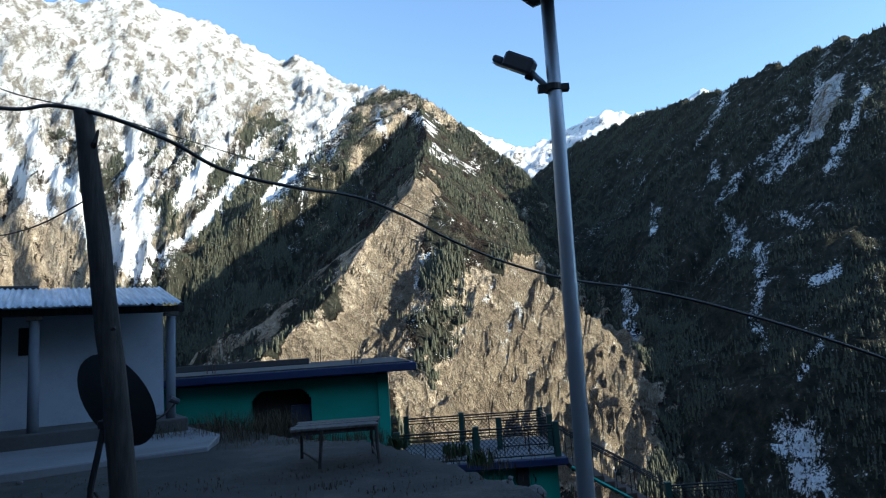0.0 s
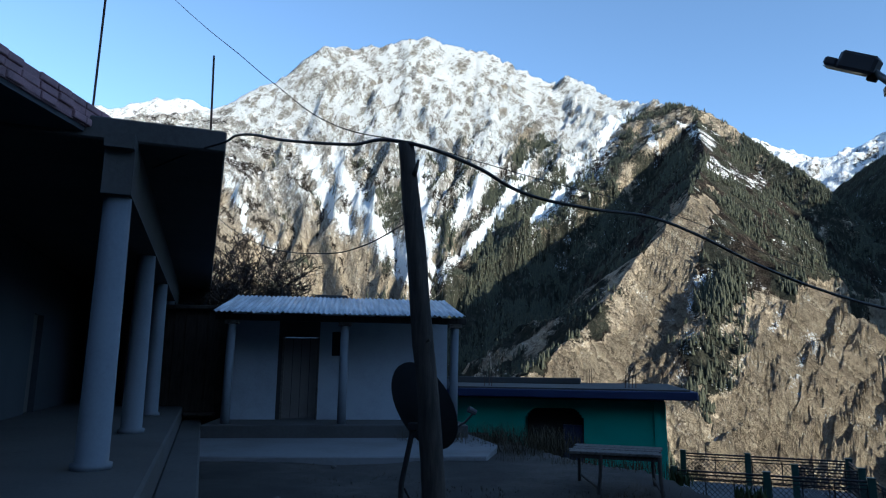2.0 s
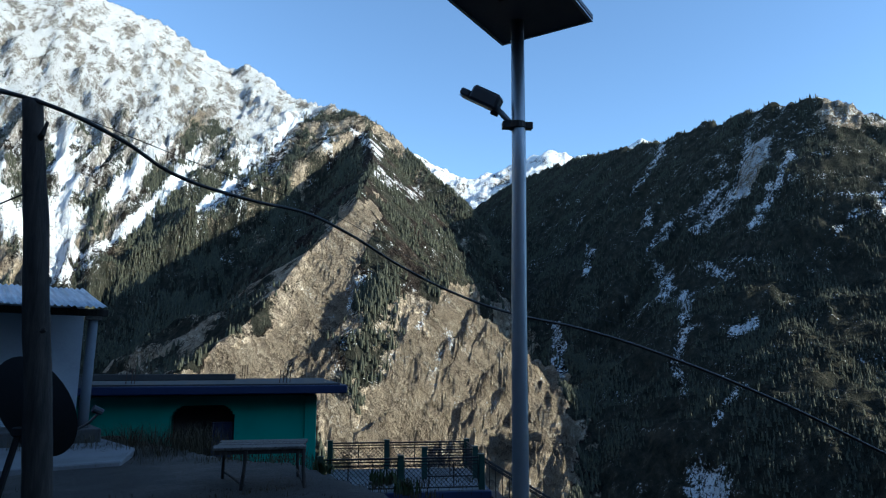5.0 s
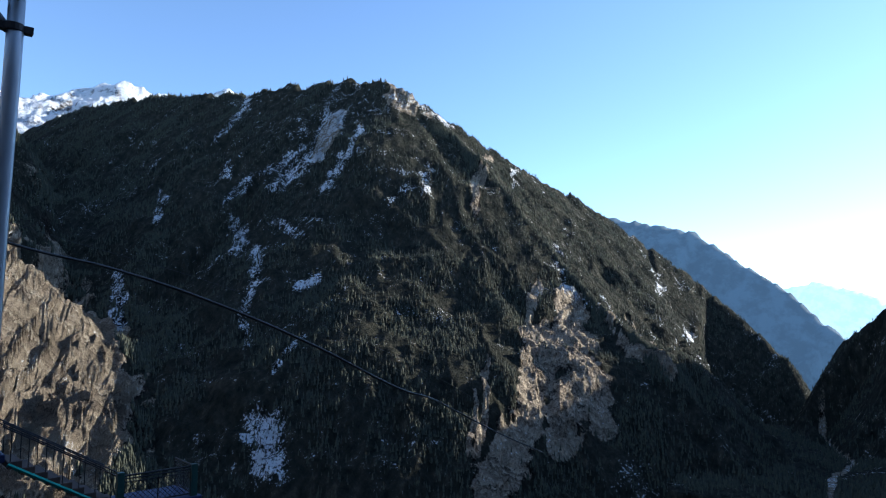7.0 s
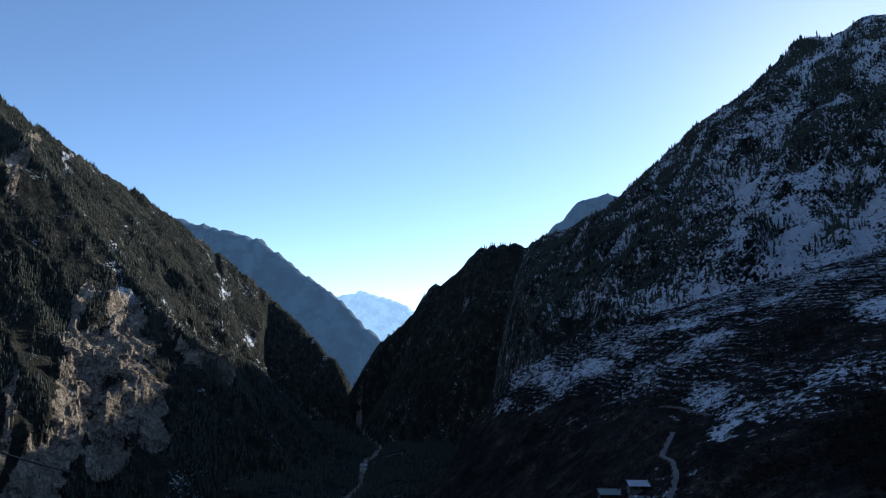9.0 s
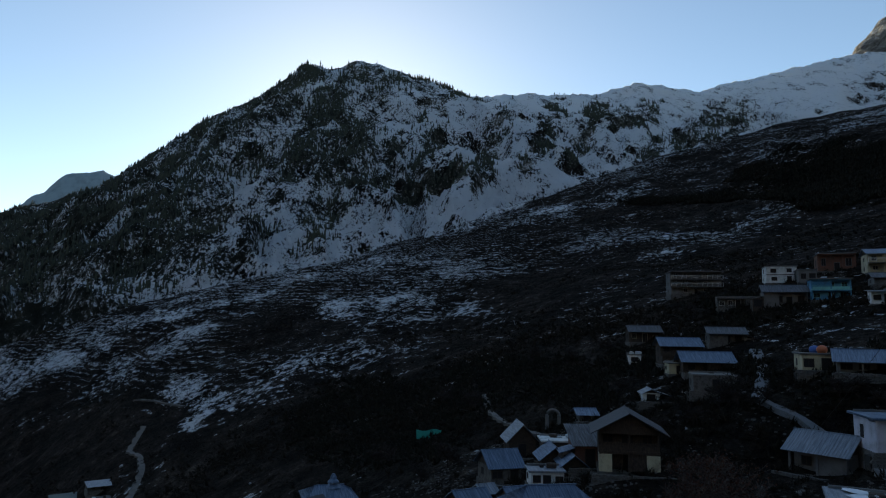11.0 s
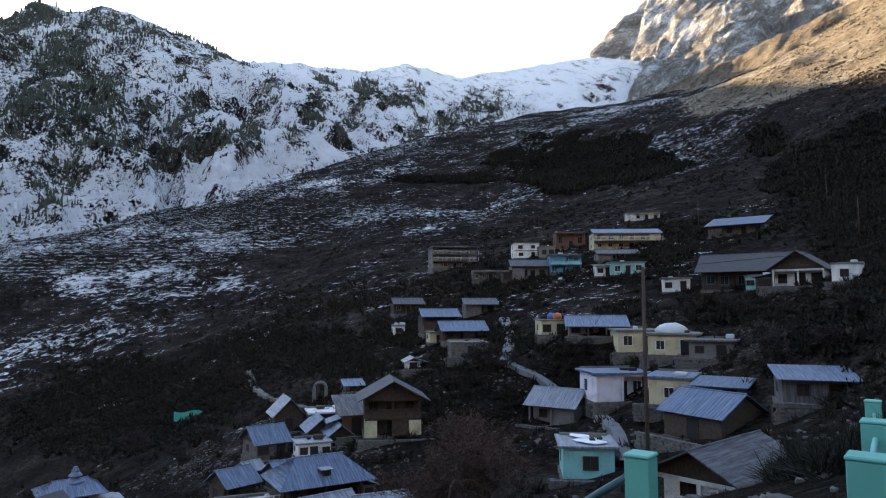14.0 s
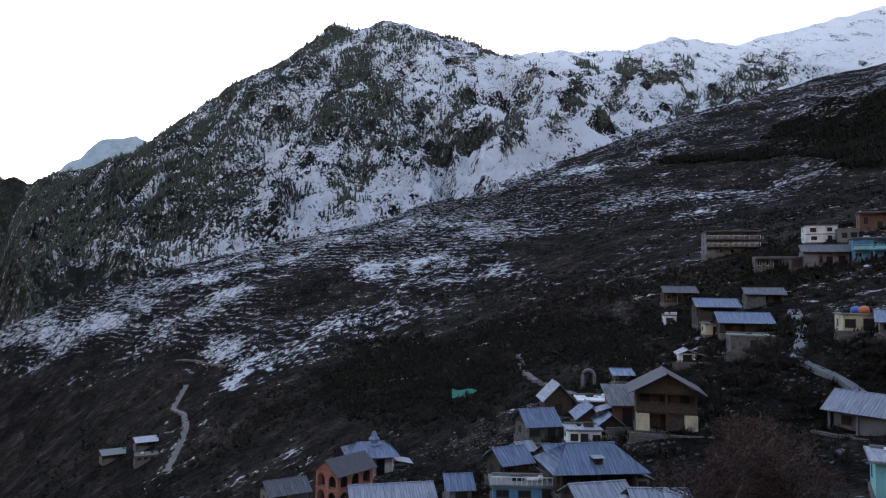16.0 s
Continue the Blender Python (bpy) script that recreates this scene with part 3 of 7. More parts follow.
# strips of old snow: azimuth, elevation to azimuth, elevation, half width in degrees
STRIPS = [
    # the wooded mountain
    [(33.0, 17.9, 31.1, 15.0, 0.8), (31.1, 15.0, 27.5, 11.5, 0.7), (30.2, 15.2, 23.9, 10.8, 0.4), (33.1, 14.1, 31.9, 11.7, 0.6), (35.0, 17.5, 33.6, 14.2, 0.4), (25.3, 18.5, 22.8, 15.3, 0.35),
     (24.2, 13.4, 23.6, 12.6, 0.45), (41.0, 13.9, 40.5, 11.7, 0.6), (40.0, 12.7, 38.0, 11.7, 0.5), (24.8, 8.8, 25.1, 7.2, 0.8), (26.7, 6.3, 25.6, 1.2, 0.65), (25.6, 1.2, 26.1, -1.1, 0.4)],
    [(31.4, 4.6, 29.8, 3.4, 0.5), (30.6, -0.2, 28.4, -2.9, 0.35), (27.4, -7.0, 28.3, -10.9, 1.4), (16.2, 4.1, 16.6, 0.2, 0.6), (37.9, 20.4, 40.4, 18.8, 0.9), (40.4, 18.8, 42.9, 17.4, 0.5),
     (18.9, 10.5, 18.6, 8.2, 0.3), (28.5, 8.8, 30.4, 8.1, 0.35), (48.4, 13.8, 48.4, 12.4, 0.35), (51.9, 7.1, 52.6, 3.7, 0.6), (53.0, 3.5, 55.3, 1.3, 0.35), (59.5, 5.0, 60.3, 3.2, 0.4), (61.9, 0.9, 62.5, -0.5, 0.3)],
    # the cliff spur and the shoulder over it
    [(0.1, 8.2, -1.3, 6.8, 0.8), (-1.3, 6.8, -1.1, 3.2, 0.5), (-1.1, 3.2, -2.3, 0.4, 0.9), (7.1, 3.5, 6.2, 1.2, 0.7), (5.0, 5.0, 4.0, 3.0, 0.4), (0.5, 16.9, 4.3, 15.0, 0.5), (-4.1, 20.5, -3.6, 18.7, 0.5), (-1.7, 20.4, 0.5, 18.6, 0.6)],
    # couloirs of the snow peak
    [(-7.7, 21.1, -9.2, 17.2, 1.8), (-9.2, 17.2, -11.6, 14.6, 1.1), (-11.6, 14.6, -14.7, 11.7, 0.7), (-34.3, 17.9, -32.5, 14.3, 0.5), (-32.5, 14.3, -29.9, 11.2, 0.55), (-31.6, 17.7, -30.2, 15.0, 0.7),
     (-30.2, 15.0, -27.5, 11.4, 0.7), (-27.5, 11.4, -24.3, 7.2, 1.3), (-23.6, 11.1, -23.9, 7.2, 1.5), (-40.4, 14.3, -38.5, 11.3, 0.4), (-38.5, 11.3, -36.3, 9.2, 0.4), (-15.3, 15.8, -18.7, 11.3, 0.6),
     (-18.7, 11.3, -22.2, 7.5, 0.55), (-24.4, 17.3, -23.6, 11.1, 0.7), (-17.4, 17.6, -20.7, 12.7, 0.6), (-14.9, 17.2, -16.3, 14.8, 0.4)],
    # the ridge under the sun
    [(108.0, 12.8, 106.4, 6.6, 0.9), (106.4, 6.6, 102.1, 2.7, 1.0), (102.1, 2.7, 92.1, -0.6, 0.9), (130.5, 10.0, 115.8, 8.9, 1.0), (115.8, 8.9, 104.3, 2.8, 0.9),
     (117.2, 15.2, 113.9, 10.3, 1.3), (119.6, 16.2, 118.7, 12.3, 1.1), (122.6, 17.1, 120.7, 12.4, 0.8), (102.9, 11.5, 101.9, 6.4, 0.5), (93.6, -1.1, 88.0, -4.3, 1.1), (113.1, 18.8, 116.6, 17.0, 0.6)],
]
# wooded ribs that stand out of the peak's snow: azimuth, elevation to azimuth, elevation, half width
RIBS = [(-14.2, 20.0, -16.3, 15.7, 1.2), (-16.3, 15.7, -19.2, 12.3, 0.9), (-20.7, 19.2, -20.8, 16.1, 0.7), (-20.8, 16.1, -21.2, 12.2, 1.0), (-26.9, 17.1, -26.6, 11.9, 1.0),
        (-25.8, 15.3, -25.8, 11.9, 0.7), (-29.4, 17.4, -28.7, 15.1, 0.5)]
# tongues of trees on the open snow: azimuth, elevation to azimuth, elevation, half width
TONGUES = [(122.5, 12.2, 125.0, 18.0, 0.9), (127.2, 13.9, 129.8, 18.6, 1.0), (131.2, 14.7, 133.5, 18.6, 0.8), (132.6, 17.9, 137.4, 17.2, 0.9), (136.9, 14.5, 144.2, 16.7, 1.1),
           (142.0, 17.3, 144.5, 16.6, 0.7), (117.4, 12.2, 119.2, 16.6, 0.9), (114.4, 12.3, 115.8, 15.3, 1.0), (113, 22, 122, 20, 0.9), (113, 17, 114.5, 21, 1.0), (118, 18.5, 120.5, 20, 0.8),
           (119.5, 12.6, 122.0, 13.4, 0.9), (115.5, 11.0, 118.5, 11.0, 0.6)]
# drifts of old snow on the terraces: azimuth, elevation to azimuth, elevation, half width
DRIFTS = [(85.1, -11.3, 86.8, -8.0, 0.7), (86.7, -10.3, 88.8, -8.9, 0.4), (88.1, -7.6, 92.5, -5.8, 0.6), (91.4, -6.6, 95.3, -3.6, 0.7), (82.4, -3.8, 91.2, -2.3, 1.0), (86.8, -4.5, 88.3, -4.7, 0.6),
          (93.7, -4.1, 94.1, -3.0, 0.5), (106.8, -3.5, 110.5, -2.3, 0.6), (100.1, -7.8, 102.3, -6.0, 0.5), (98.7, -4.6, 103.2, -6.0, 0.9), (123.0, -3.6, 125.4, -3.1, 0.6), (119.2, -6.5, 121.6, -4.3, 0.4),
          (113.0, -7.5, 115.4, -7.0, 0.3), (110.0, 1.5, 113.3, 0.6, 1.3), (111.0, -2.3, 113.4, -1.3, 0.6), (96.9, -2.3, 100.8, -0.5, 0.7), (115.3, 1.6, 118.2, 2.6, 1.2), (122.0, 1.7, 127.3, 0.8, 0.6), (83.8, -5.8, 87.2, -5.6, 0.7)]
# bare rock: azimuth, elevation to azimuth, elevation, half width
FACES = [
    [(-1.2, 12.9, -3.1, 8.7, 1.9), (-3.1, 8.7, -4.7, 3.1, 2.5), (-4.7, 3.1, -10.7, 0.1, 2.0), (-10.7, 0.1, -14.9, -1.5, 1.2), (-4.7, 3.1, -3.8, -1.0, 1.7), (8.0, 6.1, 5.4, 0.7, 1.7),
     (5.4, 0.7, 2.0, -5.0, 2.7), (8.6, 2.9, 7.8, -5.4, 2.9), (4.9, -1.3, 1.3, -4.9, 1.7), (11.9, 1.1, 12.0, -6.2, 2.7), (14.8, -1.2, 14.8, -7.5, 2.2), (14.2, -1.8, 17.0, -4.4, 0.9), (16.4, -4.4, 15.4, -8.9, 1.5), (11.5, -6.0, 13.0, -11.0, 2.4), (7.5, -5.0, 8.0, -10.0, 2.6), (-2.4, -2.7, -1.8, -4.9, 1.3)],
    [(45.7, 14.3, 44.7, 10.3, 0.6), (33.0, 17.7, 31.6, 15.5, 0.6), (37.9, 20.2, 40.4, 18.6, 0.8), (49.7, 3.7, 49.0, -0.1, 0.5), (52.5, 2.3, 52.9, -2.9, 1.5), (50.6, -0.6, 49.1, -8.0, 1.7),
     (54.3, -2.4, 55.1, -7.8, 1.5), (45.9, -2.5, 45.3, -9.8, 0.35), (47.9, -9.3, 46.7, -12.4, 2.0), (52.4, -5.2, 52.3, -9.2, 1.6), (44.8, -4.8, 44.8, -9.8, 0.25), (55.3, 1.3, 60.5, -3.2, 0.7)],
]


def strokes(rows, az, el, rough, lo, hi, k):
    """The most that any of the strokes covers a place: 1 on its line, 0 past its half width."""
    out = np.zeros(az.shape)
    for a1, e1, a2, e2, w in rows:
        da, de = a2 - a1, e2 - e1
        t = np.clip(((az - a1) * da + (el - e1) * de) / (da * da + de * de), 0, 1)
        out = np.maximum(out, 1 - step(lo, hi, np.hypot(az - a1 - t * da, el - e1 - t * de) / w + k * rough))
    return out


def covers(z, form, u, d, gul, r, az, slope, x, y, rd):
    """Shares of snow, forest, bare rock and terraced field."""
    n = fbm(x / 220, y / 220, 4, 201)
    n2 = fbm(x / 70, y / 70, 3, 211)
    el = np.degrees(np.arctan2(z, r))
    n3 = fbm((x + 0.6 * z) / 30, (y + 0.6 * z) / 30, 3, 221, 0.6)
    waz, wel = az + n2 * 1.1 + n * 0.5, el + n2 * 1.3
    strip = strokes([q for row in STRIPS for q in row], az + 0.45 * (waz - az), el + 0.45 * (wel - el), n3, 0.45, 1.3, 0.5)
    face = strokes([q for row in FACES for q in row], az + 0.6 * (waz - az), el + 0.6 * (wel - el), n3, 0.7, 1.25, 0.35)
    ribs = strokes(RIBS, waz, wel, n3, 0.4, 1.3, 0.5)
    snow, wood, rock, field = (np.zeros(z.shape) for _ in range(4))

    def put(name, s, w, k):
        sel = form == F[name]
        for g, v in ((snow, s), (wood, w), (rock, k)):
            g[sel] = (v + 0 * z)[sel]

    cl = step(0.8, 1.2, slope)
    # the sunlit peak: snow above, tongues of it in the gullies, woods and brown grass on the ribs
    line = np.interp(az, [-60, -41.4, -37.7, -34.3, -30.9, -27.9, -25, -23, -21, -18.9, -16.4, -14.2, -12.4, -10.9, -8.9, -7.5, -6, -3.6, 2],
                     [19.5, 19.4, 19.2, 18.3, 18, 17.8, 18.2, 18.6, 19, 16.6, 17.9, 19.6, 18.6, 17, 17.2, 20.8, 21.3, 20.9, 20.5])
    hi = step(-1.3, 1.3, el - line - gul * 1.0 + 0.5 + n * 1.2 + n2 * 1.1)
    low = step(-1.5, 1.5, waz + 24 - (wel - 6) * 1.07 + 1.5 * n3)
    crag = step(0.95, 1.5, slope + 0.35 * n2)
    dust = 0.22 * step(8, 15, el) * step(-0.3, 0.4, gul + 0.4 * n3)
    put("snow_peak", (0.17 + dust) * (1 - hi) + hi * (0.65 - 0.16 * crag - 0.14 * n3 - 0.14 * n2) + 0.5 * strip * (1 - hi) - 0.3 * ribs * hi,
        np.clip((1 - hi) * np.maximum(step(0.0, 0.5, n + (az + 28) / 26), low) * (1 - strip) + 0.45 * ribs, 0, 1), (0.42 + 0.4 * crag) * (1 - (1 - hi) * low) + 0.65 * hi - 0.3 * ribs)
    foot = face * step(3, 1, el)
    put("shoulder", 0.15 + 0.15 * step(0.1, 0.6, n2) + 0.27 * strip, np.clip(0.80 + n2 * 0.5 - 0.5 * strip - 0.35 * step(17.5, 20, el) - foot, 0, 1), np.maximum(foot, 0.12 + 0.3 * cl - 0.2 * n2 + 0.3 * step(17.5, 20, el)))
    put("far_snow", 0.70 - 0.3 * crag, 0, 0.5)
    put("west_peak", 0.46 + 0.2 * step(900, 1500, z) - 0.2 * crag, 0, 0.7)
    put("cliff_spur", 0.19 + 0.27 * strip + 0.12 * n3, np.clip(0.62 + 0.6 * n2 - face * 0.9 - 0.3 * strip - 0.5 * step(12, 17, az), 0, 1), np.clip(0.5 - 0.5 * n2, 0, 1) * step(-6, -1, az) * step(9, 5, el) + face)
    put("cliff_edge", 0.14 + 0.36 * strip, np.clip(0.75 + 0.4 * n2 - face * 1.1, 0, 1), np.maximum(face, 0.4 - 0.4 * n2))
    put("dark_mountain", 0.2 + 0.10 * step(0.15, 0.6, n + 0.4 * n2) + 0.27 * strip, 0.95 - 0.35 * strip - 0.6 * face, 0.62 * face + 0.4 * strip)
    vert = step(-0.1, 0.5, ridged((u + 14 * n2) / 30, d / 380, 3, 261) + 0.3 * n3)
    put("rock_rib", 0.17 + 0.10 * step(0.1, 0.6, n) + 0.25 * strip, np.clip(0.85 + n2 * 0.3 - face * vert, 0, 1), 0.1 + face * (0.15 + 0.85 * vert))
    put("gorge_ridge", 0.16 + 0.12 * step(0.1, 0.6, n2), 0.9, 0.3)
    put("gorge_side", 0.30 + 0.15 * n, 0.9, 0.2)
    put("distant_hill", 0.42 + 0.25 * n, 0.5, 0.2)
    put("side_hill", 0.34 + 0.2 * n, 0.7, 0.4)
    # the ridge under the sun: wooded and streaked on one side, open snow with tongues of trees on the other
    dark = strokes(TONGUES, az + 0.6 * (waz - az), el + 0.6 * (wel - el), n3, 0.4, 1.3, 0.85)
    streaks = step(-0.15, 0.35, ridged((u + 22 * n2) / 42, d / 420, 3, 231) * 0.9 + 0.45 * n3)
    rgt = step(110, 119, az + 3 * n2)
    band = step(60, 5, z - np.interp(az, [90, 105, 116, 130, 140, 156], [0, 50, 95, 160, 200, 240])) * step(88, 100, az)
    trees = (1 - rgt) * (0.34 + 0.62 * streaks) * (1 - 0.7 * strip) + rgt * np.maximum(dark * (0.35 + 0.65 * streaks), 0.42 * streaks * step(126, 116, az))
    put("sun_ridge", (0.44 + 0.14 * (1 - streaks) + 0.1 * strip) * (1 - rgt) * (0.6 + 0.4 * step(80, 100, az)) + rgt * (0.70 - 0.22 * dark - 0.16 * crag - 0.12 * n2) + 0.03 * band,
        np.clip(trees - 0.35 * band, 0, 1), 0.2 + 0.25 * cl)
    put("grey_peak", 0.40 + 0.15 * n + 0.1 * n3, 0, 0.95)
    # rock share raised so the sunlit slope comes out brighter
    put("gold_slope", 0.10 + 0.3 * step(165, 155, az), 0.0, 0.95 + 0.2 * n2)
    # the village hillside: dry terraces with thin snow
    sel = form == 0
    high = step(0.12, 0.6, (r - 120) / 700 + n * 0.3) * step(168, 158, az)
    tufts = fbm(x / 26, y / 26, 3, 241, 0.6)
    flecks = step(0.0, 0.45, fbm(x / 85, y / 85, 3, 251)) * step(60, 130, r)
    snow[sel] = (0.13 - 0.2 * step(100, 82, az) + 0.13 * high + 0.17 * (1 - step(0.5, 1.1, np.hypot((waz - 117) / 9, (wel - 3.5) / 4.5) + 0.3 * tufts)) + 0.16 * flecks + 0.08 * tufts + 0.2 * strip + 0.24 * strokes(DRIFTS, az + 0.5 * (waz - az), el + 0.5 * (wel - el), tufts, 0.4, 1.4, 0.8) - 0.15 * step(163, 172, az) - 0.06 * step(100, 50, r))[sel]
    wood[sel] = (0.05 + 0.3 * step(0.0, 0.5, n + 0.5 * tufts))[sel]
    # pale rock share on the upper right brightens the slope where sun falls
    rock[sel] = (0.08 + 0.9 * step(156, 164, az) * step(100, 180, z) * step(-0.7, 0.0, n2 + 0.2))[sel]
    field[sel] = (step(-9, -3, el + 0.8 * n2 - 4 * step(110, 130, az)) * (1 - 0.35 * step(120, 130, az)) * step(40, 90, r) * step(66, 76, az) * (0.55 + 0.45 * step(-0.25, 0.2, fbm(x / 120, y / 120, 2, 21))))[sel]
    sel = form == -1
    rock[sel], snow[sel], wood[sel] = 0.75, 0.35, 0.2
    return snow, wood, rock, field


def mesh_fast(name, verts, faces, mat, smooth_faces=False):
    """A mesh from numpy arrays; faces all of one size."""
    me = bpy.data.meshes.new(name)
    me.vertices.add(len(verts))
    me.vertices.foreach_set("co", verts.astype(np.float32).ravel())
    k = faces.shape[1]
    me.loops.add(faces.size)
    me.loops.foreach_set("vertex_index", faces.astype(np.int32).ravel())
    me.polygons.add(len(faces))
    me.polygons.foreach_set("loop_start", np.arange(0, faces.size, k, dtype=np.int32))
    me.polygons.foreach_set("loop_total", np.full(len(faces), k, dtype=np.int32))
    if smooth_faces:
        me.polygons.foreach_set("use_smooth", np.ones(len(faces), dtype=bool))
    me.materials.append(mat)
    me.update(calc_edges=True)
    return me


A, R = ladder()
GA, GR = np.meshgrid(A, R, indexing="ij")
GX, GY = GR * np.sin(GA), GR * np.cos(GA)
GZ, FORM, FU, FV, GUL, _, GAZ, RD = land(GX, GY)
gz_r = np.gradient(GZ, axis=1) / np.gradient(GR, axis=1)
gz_a = np.gradient(GZ, axis=0) / (np.gradient(GA, axis=0) * GR)
SLOPE = np.hypot(gz_r, gz_a)
SNOW, WOOD, ROCK, FIELD = covers(GZ, FORM, FU, FV, GUL, GR, GAZ, SLOPE, GX, GY, RD)
bare = np.isin(FORM, [F["cliff_spur"], F["cliff_edge"], F["rock_rib"], F["dark_mountain"]]) * np.clip(ROCK, 0, 1) + (FORM == F["shoulder"]) * step(0.5, 0.9, ROCK)
across, along = GX * 0.84 - GZ * 0.54, GX * 0.54 + GZ * 0.84
warp = fbm(GX / 90, GZ / 90, 3, 641)
q1, q2, q3 = across / 47 + warp * 0.9, across / 19 + warp * 1.6, across / 8.5 + warp * 2.5 + along / 60
coarse = 0.3 + 0.7 * step(-2, 4, np.degrees(GA))
slab = ((q1 - np.floor(q1)) ** 2 * 13 + (q2 - np.floor(q2)) * 4.5) * coarse + (q3 - np.floor(q3)) * 1.6 + ridged(across / 60, along / 220, 3, 601) * 8 * coarse + fbm(GX / 16, GZ / 16, 3, 615, 0.6) * 1.5
GZ = GZ + bare * (slab - 8 + rng.normal(0, 0.3, GX.shape))
peak = np.isin(FORM, [F["snow_peak"], F["grey_peak"], F["west_peak"], F["far_snow"]])
GZ = GZ + peak * step(10, 200, FV) * (ridged(GX / 110 + GZ / 90, GY / 110 - GZ / 120, 4, 621, 0.6) * 13)
na, nr = GX.shape
idx = np.arange(na * nr).reshape(na, nr)
nxt = np.roll(idx, -1, axis=0)
quads = np.stack([idx[:, :-1], idx[:, 1:], nxt[:, 1:], nxt[:, :-1]], -1).reshape(-1, 4)
rough_face = (bare > 0.35).reshape(-1)[quads[:, 0]]
ground_me = mesh_fast("ground", np.stack([GX, GY, GZ], -1).reshape(-1, 3), quads, M_GROUND, True)
ground_me.polygons.foreach_set("use_smooth", ~rough_face)
cov = np.ones((na * nr, 4), np.float32)
cov[:, 0], cov[:, 1], cov[:, 2] = np.clip(SNOW, 0, 1).ravel(), np.clip(WOOD, 0, 1).ravel(), np.clip(ROCK, 0, 1).ravel()
cov[:, 3] = np.clip(FIELD, 0, 1).ravel()
ground_me.attributes.new("cover", "FLOAT_COLOR", "POINT").data.foreach_set("color", cov.ravel())
fall = np.stack([FU / 34, FV / 75, GZ / 60], -1).astype(np.float32)
ground_me.attributes.new("fall", "FLOAT_VECTOR", "POINT").data.foreach_set("vector", fall.ravel())
warm = np.clip(1.0 - 0.9 * np.isin(FORM, [F["snow_peak"], F["grey_peak"], F["west_peak"], F["far_snow"], F["sun_ridge"]]) * step(0.18, 0.4, SNOW + 0.5 * (FORM != F["snow_peak"])), 0, 1).astype(np.float32)
ground_me.attributes.new("tan_share", "FLOAT", "POINT").data.foreach_set("value", warm.ravel())


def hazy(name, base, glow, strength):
    """Far hills with the valley haze put into their base colour and a faint glow."""
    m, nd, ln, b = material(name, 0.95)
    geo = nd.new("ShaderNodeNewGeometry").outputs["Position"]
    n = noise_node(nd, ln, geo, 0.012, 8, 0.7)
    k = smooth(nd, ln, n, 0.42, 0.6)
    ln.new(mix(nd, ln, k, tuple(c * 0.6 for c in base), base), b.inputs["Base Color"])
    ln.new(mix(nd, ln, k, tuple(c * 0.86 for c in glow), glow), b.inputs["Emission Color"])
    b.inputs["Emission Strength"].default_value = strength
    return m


far_face = FORM.reshape(-1)[quads[:, 0]]
# haze painted on as blue base colour and emission, one tint for each hill
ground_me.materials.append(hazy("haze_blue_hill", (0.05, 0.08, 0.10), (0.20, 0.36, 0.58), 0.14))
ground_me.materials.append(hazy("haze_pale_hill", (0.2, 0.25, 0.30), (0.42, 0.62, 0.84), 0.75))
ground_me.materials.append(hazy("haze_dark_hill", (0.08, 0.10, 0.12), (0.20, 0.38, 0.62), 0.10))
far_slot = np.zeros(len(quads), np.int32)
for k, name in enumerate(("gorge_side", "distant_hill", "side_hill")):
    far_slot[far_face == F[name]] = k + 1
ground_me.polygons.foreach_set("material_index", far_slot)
ground = tagged(new("ground", ground_me), "steep himalayan valley of rock, dry grass and patchy snow", "mountains", kind="structure")


# ---------------------------------------------------------------- woods
def cone_tree(tiers=2, sides=4):
    """A conifer of stacked ragged skirts; every other point of a skirt hangs lower and wider."""
    v, f = [], []
    for t in range(tiers):
        u = t / tiers
        lo, hi, rad = 0.05 + 0.72 * u, min(1.0, 0.05 + 0.72 * u + (0.56 if tiers == 2 else 0.46)), 0.2 * (1 - 0.62 * u)
        if t == tiers - 1:
            hi = 1.0
        b = len(v)
        for k in range(sides):
            a, out = 2 * math.pi * (k + 0.5 * t) / sides, 1.0 if k % 2 else 0.72
            v.append((rad * out * math.cos(a), rad * out * math.sin(a), lo + (0.05 if k % 2 == 0 else 0)))
        v.append((0, 0, hi))
        f += [(b + k, b + (k + 1) % sides, b + sides) for k in range(sides)]
    return np.array(v), np.array(f)


def plant(x, y, z, h, tv, tf, lean=0.06):
    n = len(x)
    a = rng.uniform(0, 6.28, n)
    c, s = np.cos(a), np.sin(a)
    wide = h * rng.uniform(0.75, 1.25, n)
    px = (tv[None, :, 0] * c[:, None] - tv[None, :, 1] * s[:, None]) * wide[:, None]
    py = (tv[None, :, 0] * s[:, None] + tv[None, :, 1] * c[:, None]) * wide[:, None]
    pz = tv[None, :, 2] * h[:, None]
    lx, ly = rng.normal(0, lean, n), rng.normal(0, lean, n)
    v = np.stack([px + x[:, None] + pz * lx[:, None], py + y[:, None] + pz * ly[:, None], pz + z[:, None]], -1).reshape(-1, 3)
    f = (tf[None] + (np.arange(n) * len(tv))[:, None, None]).reshape(-1, 3)
    return v, f


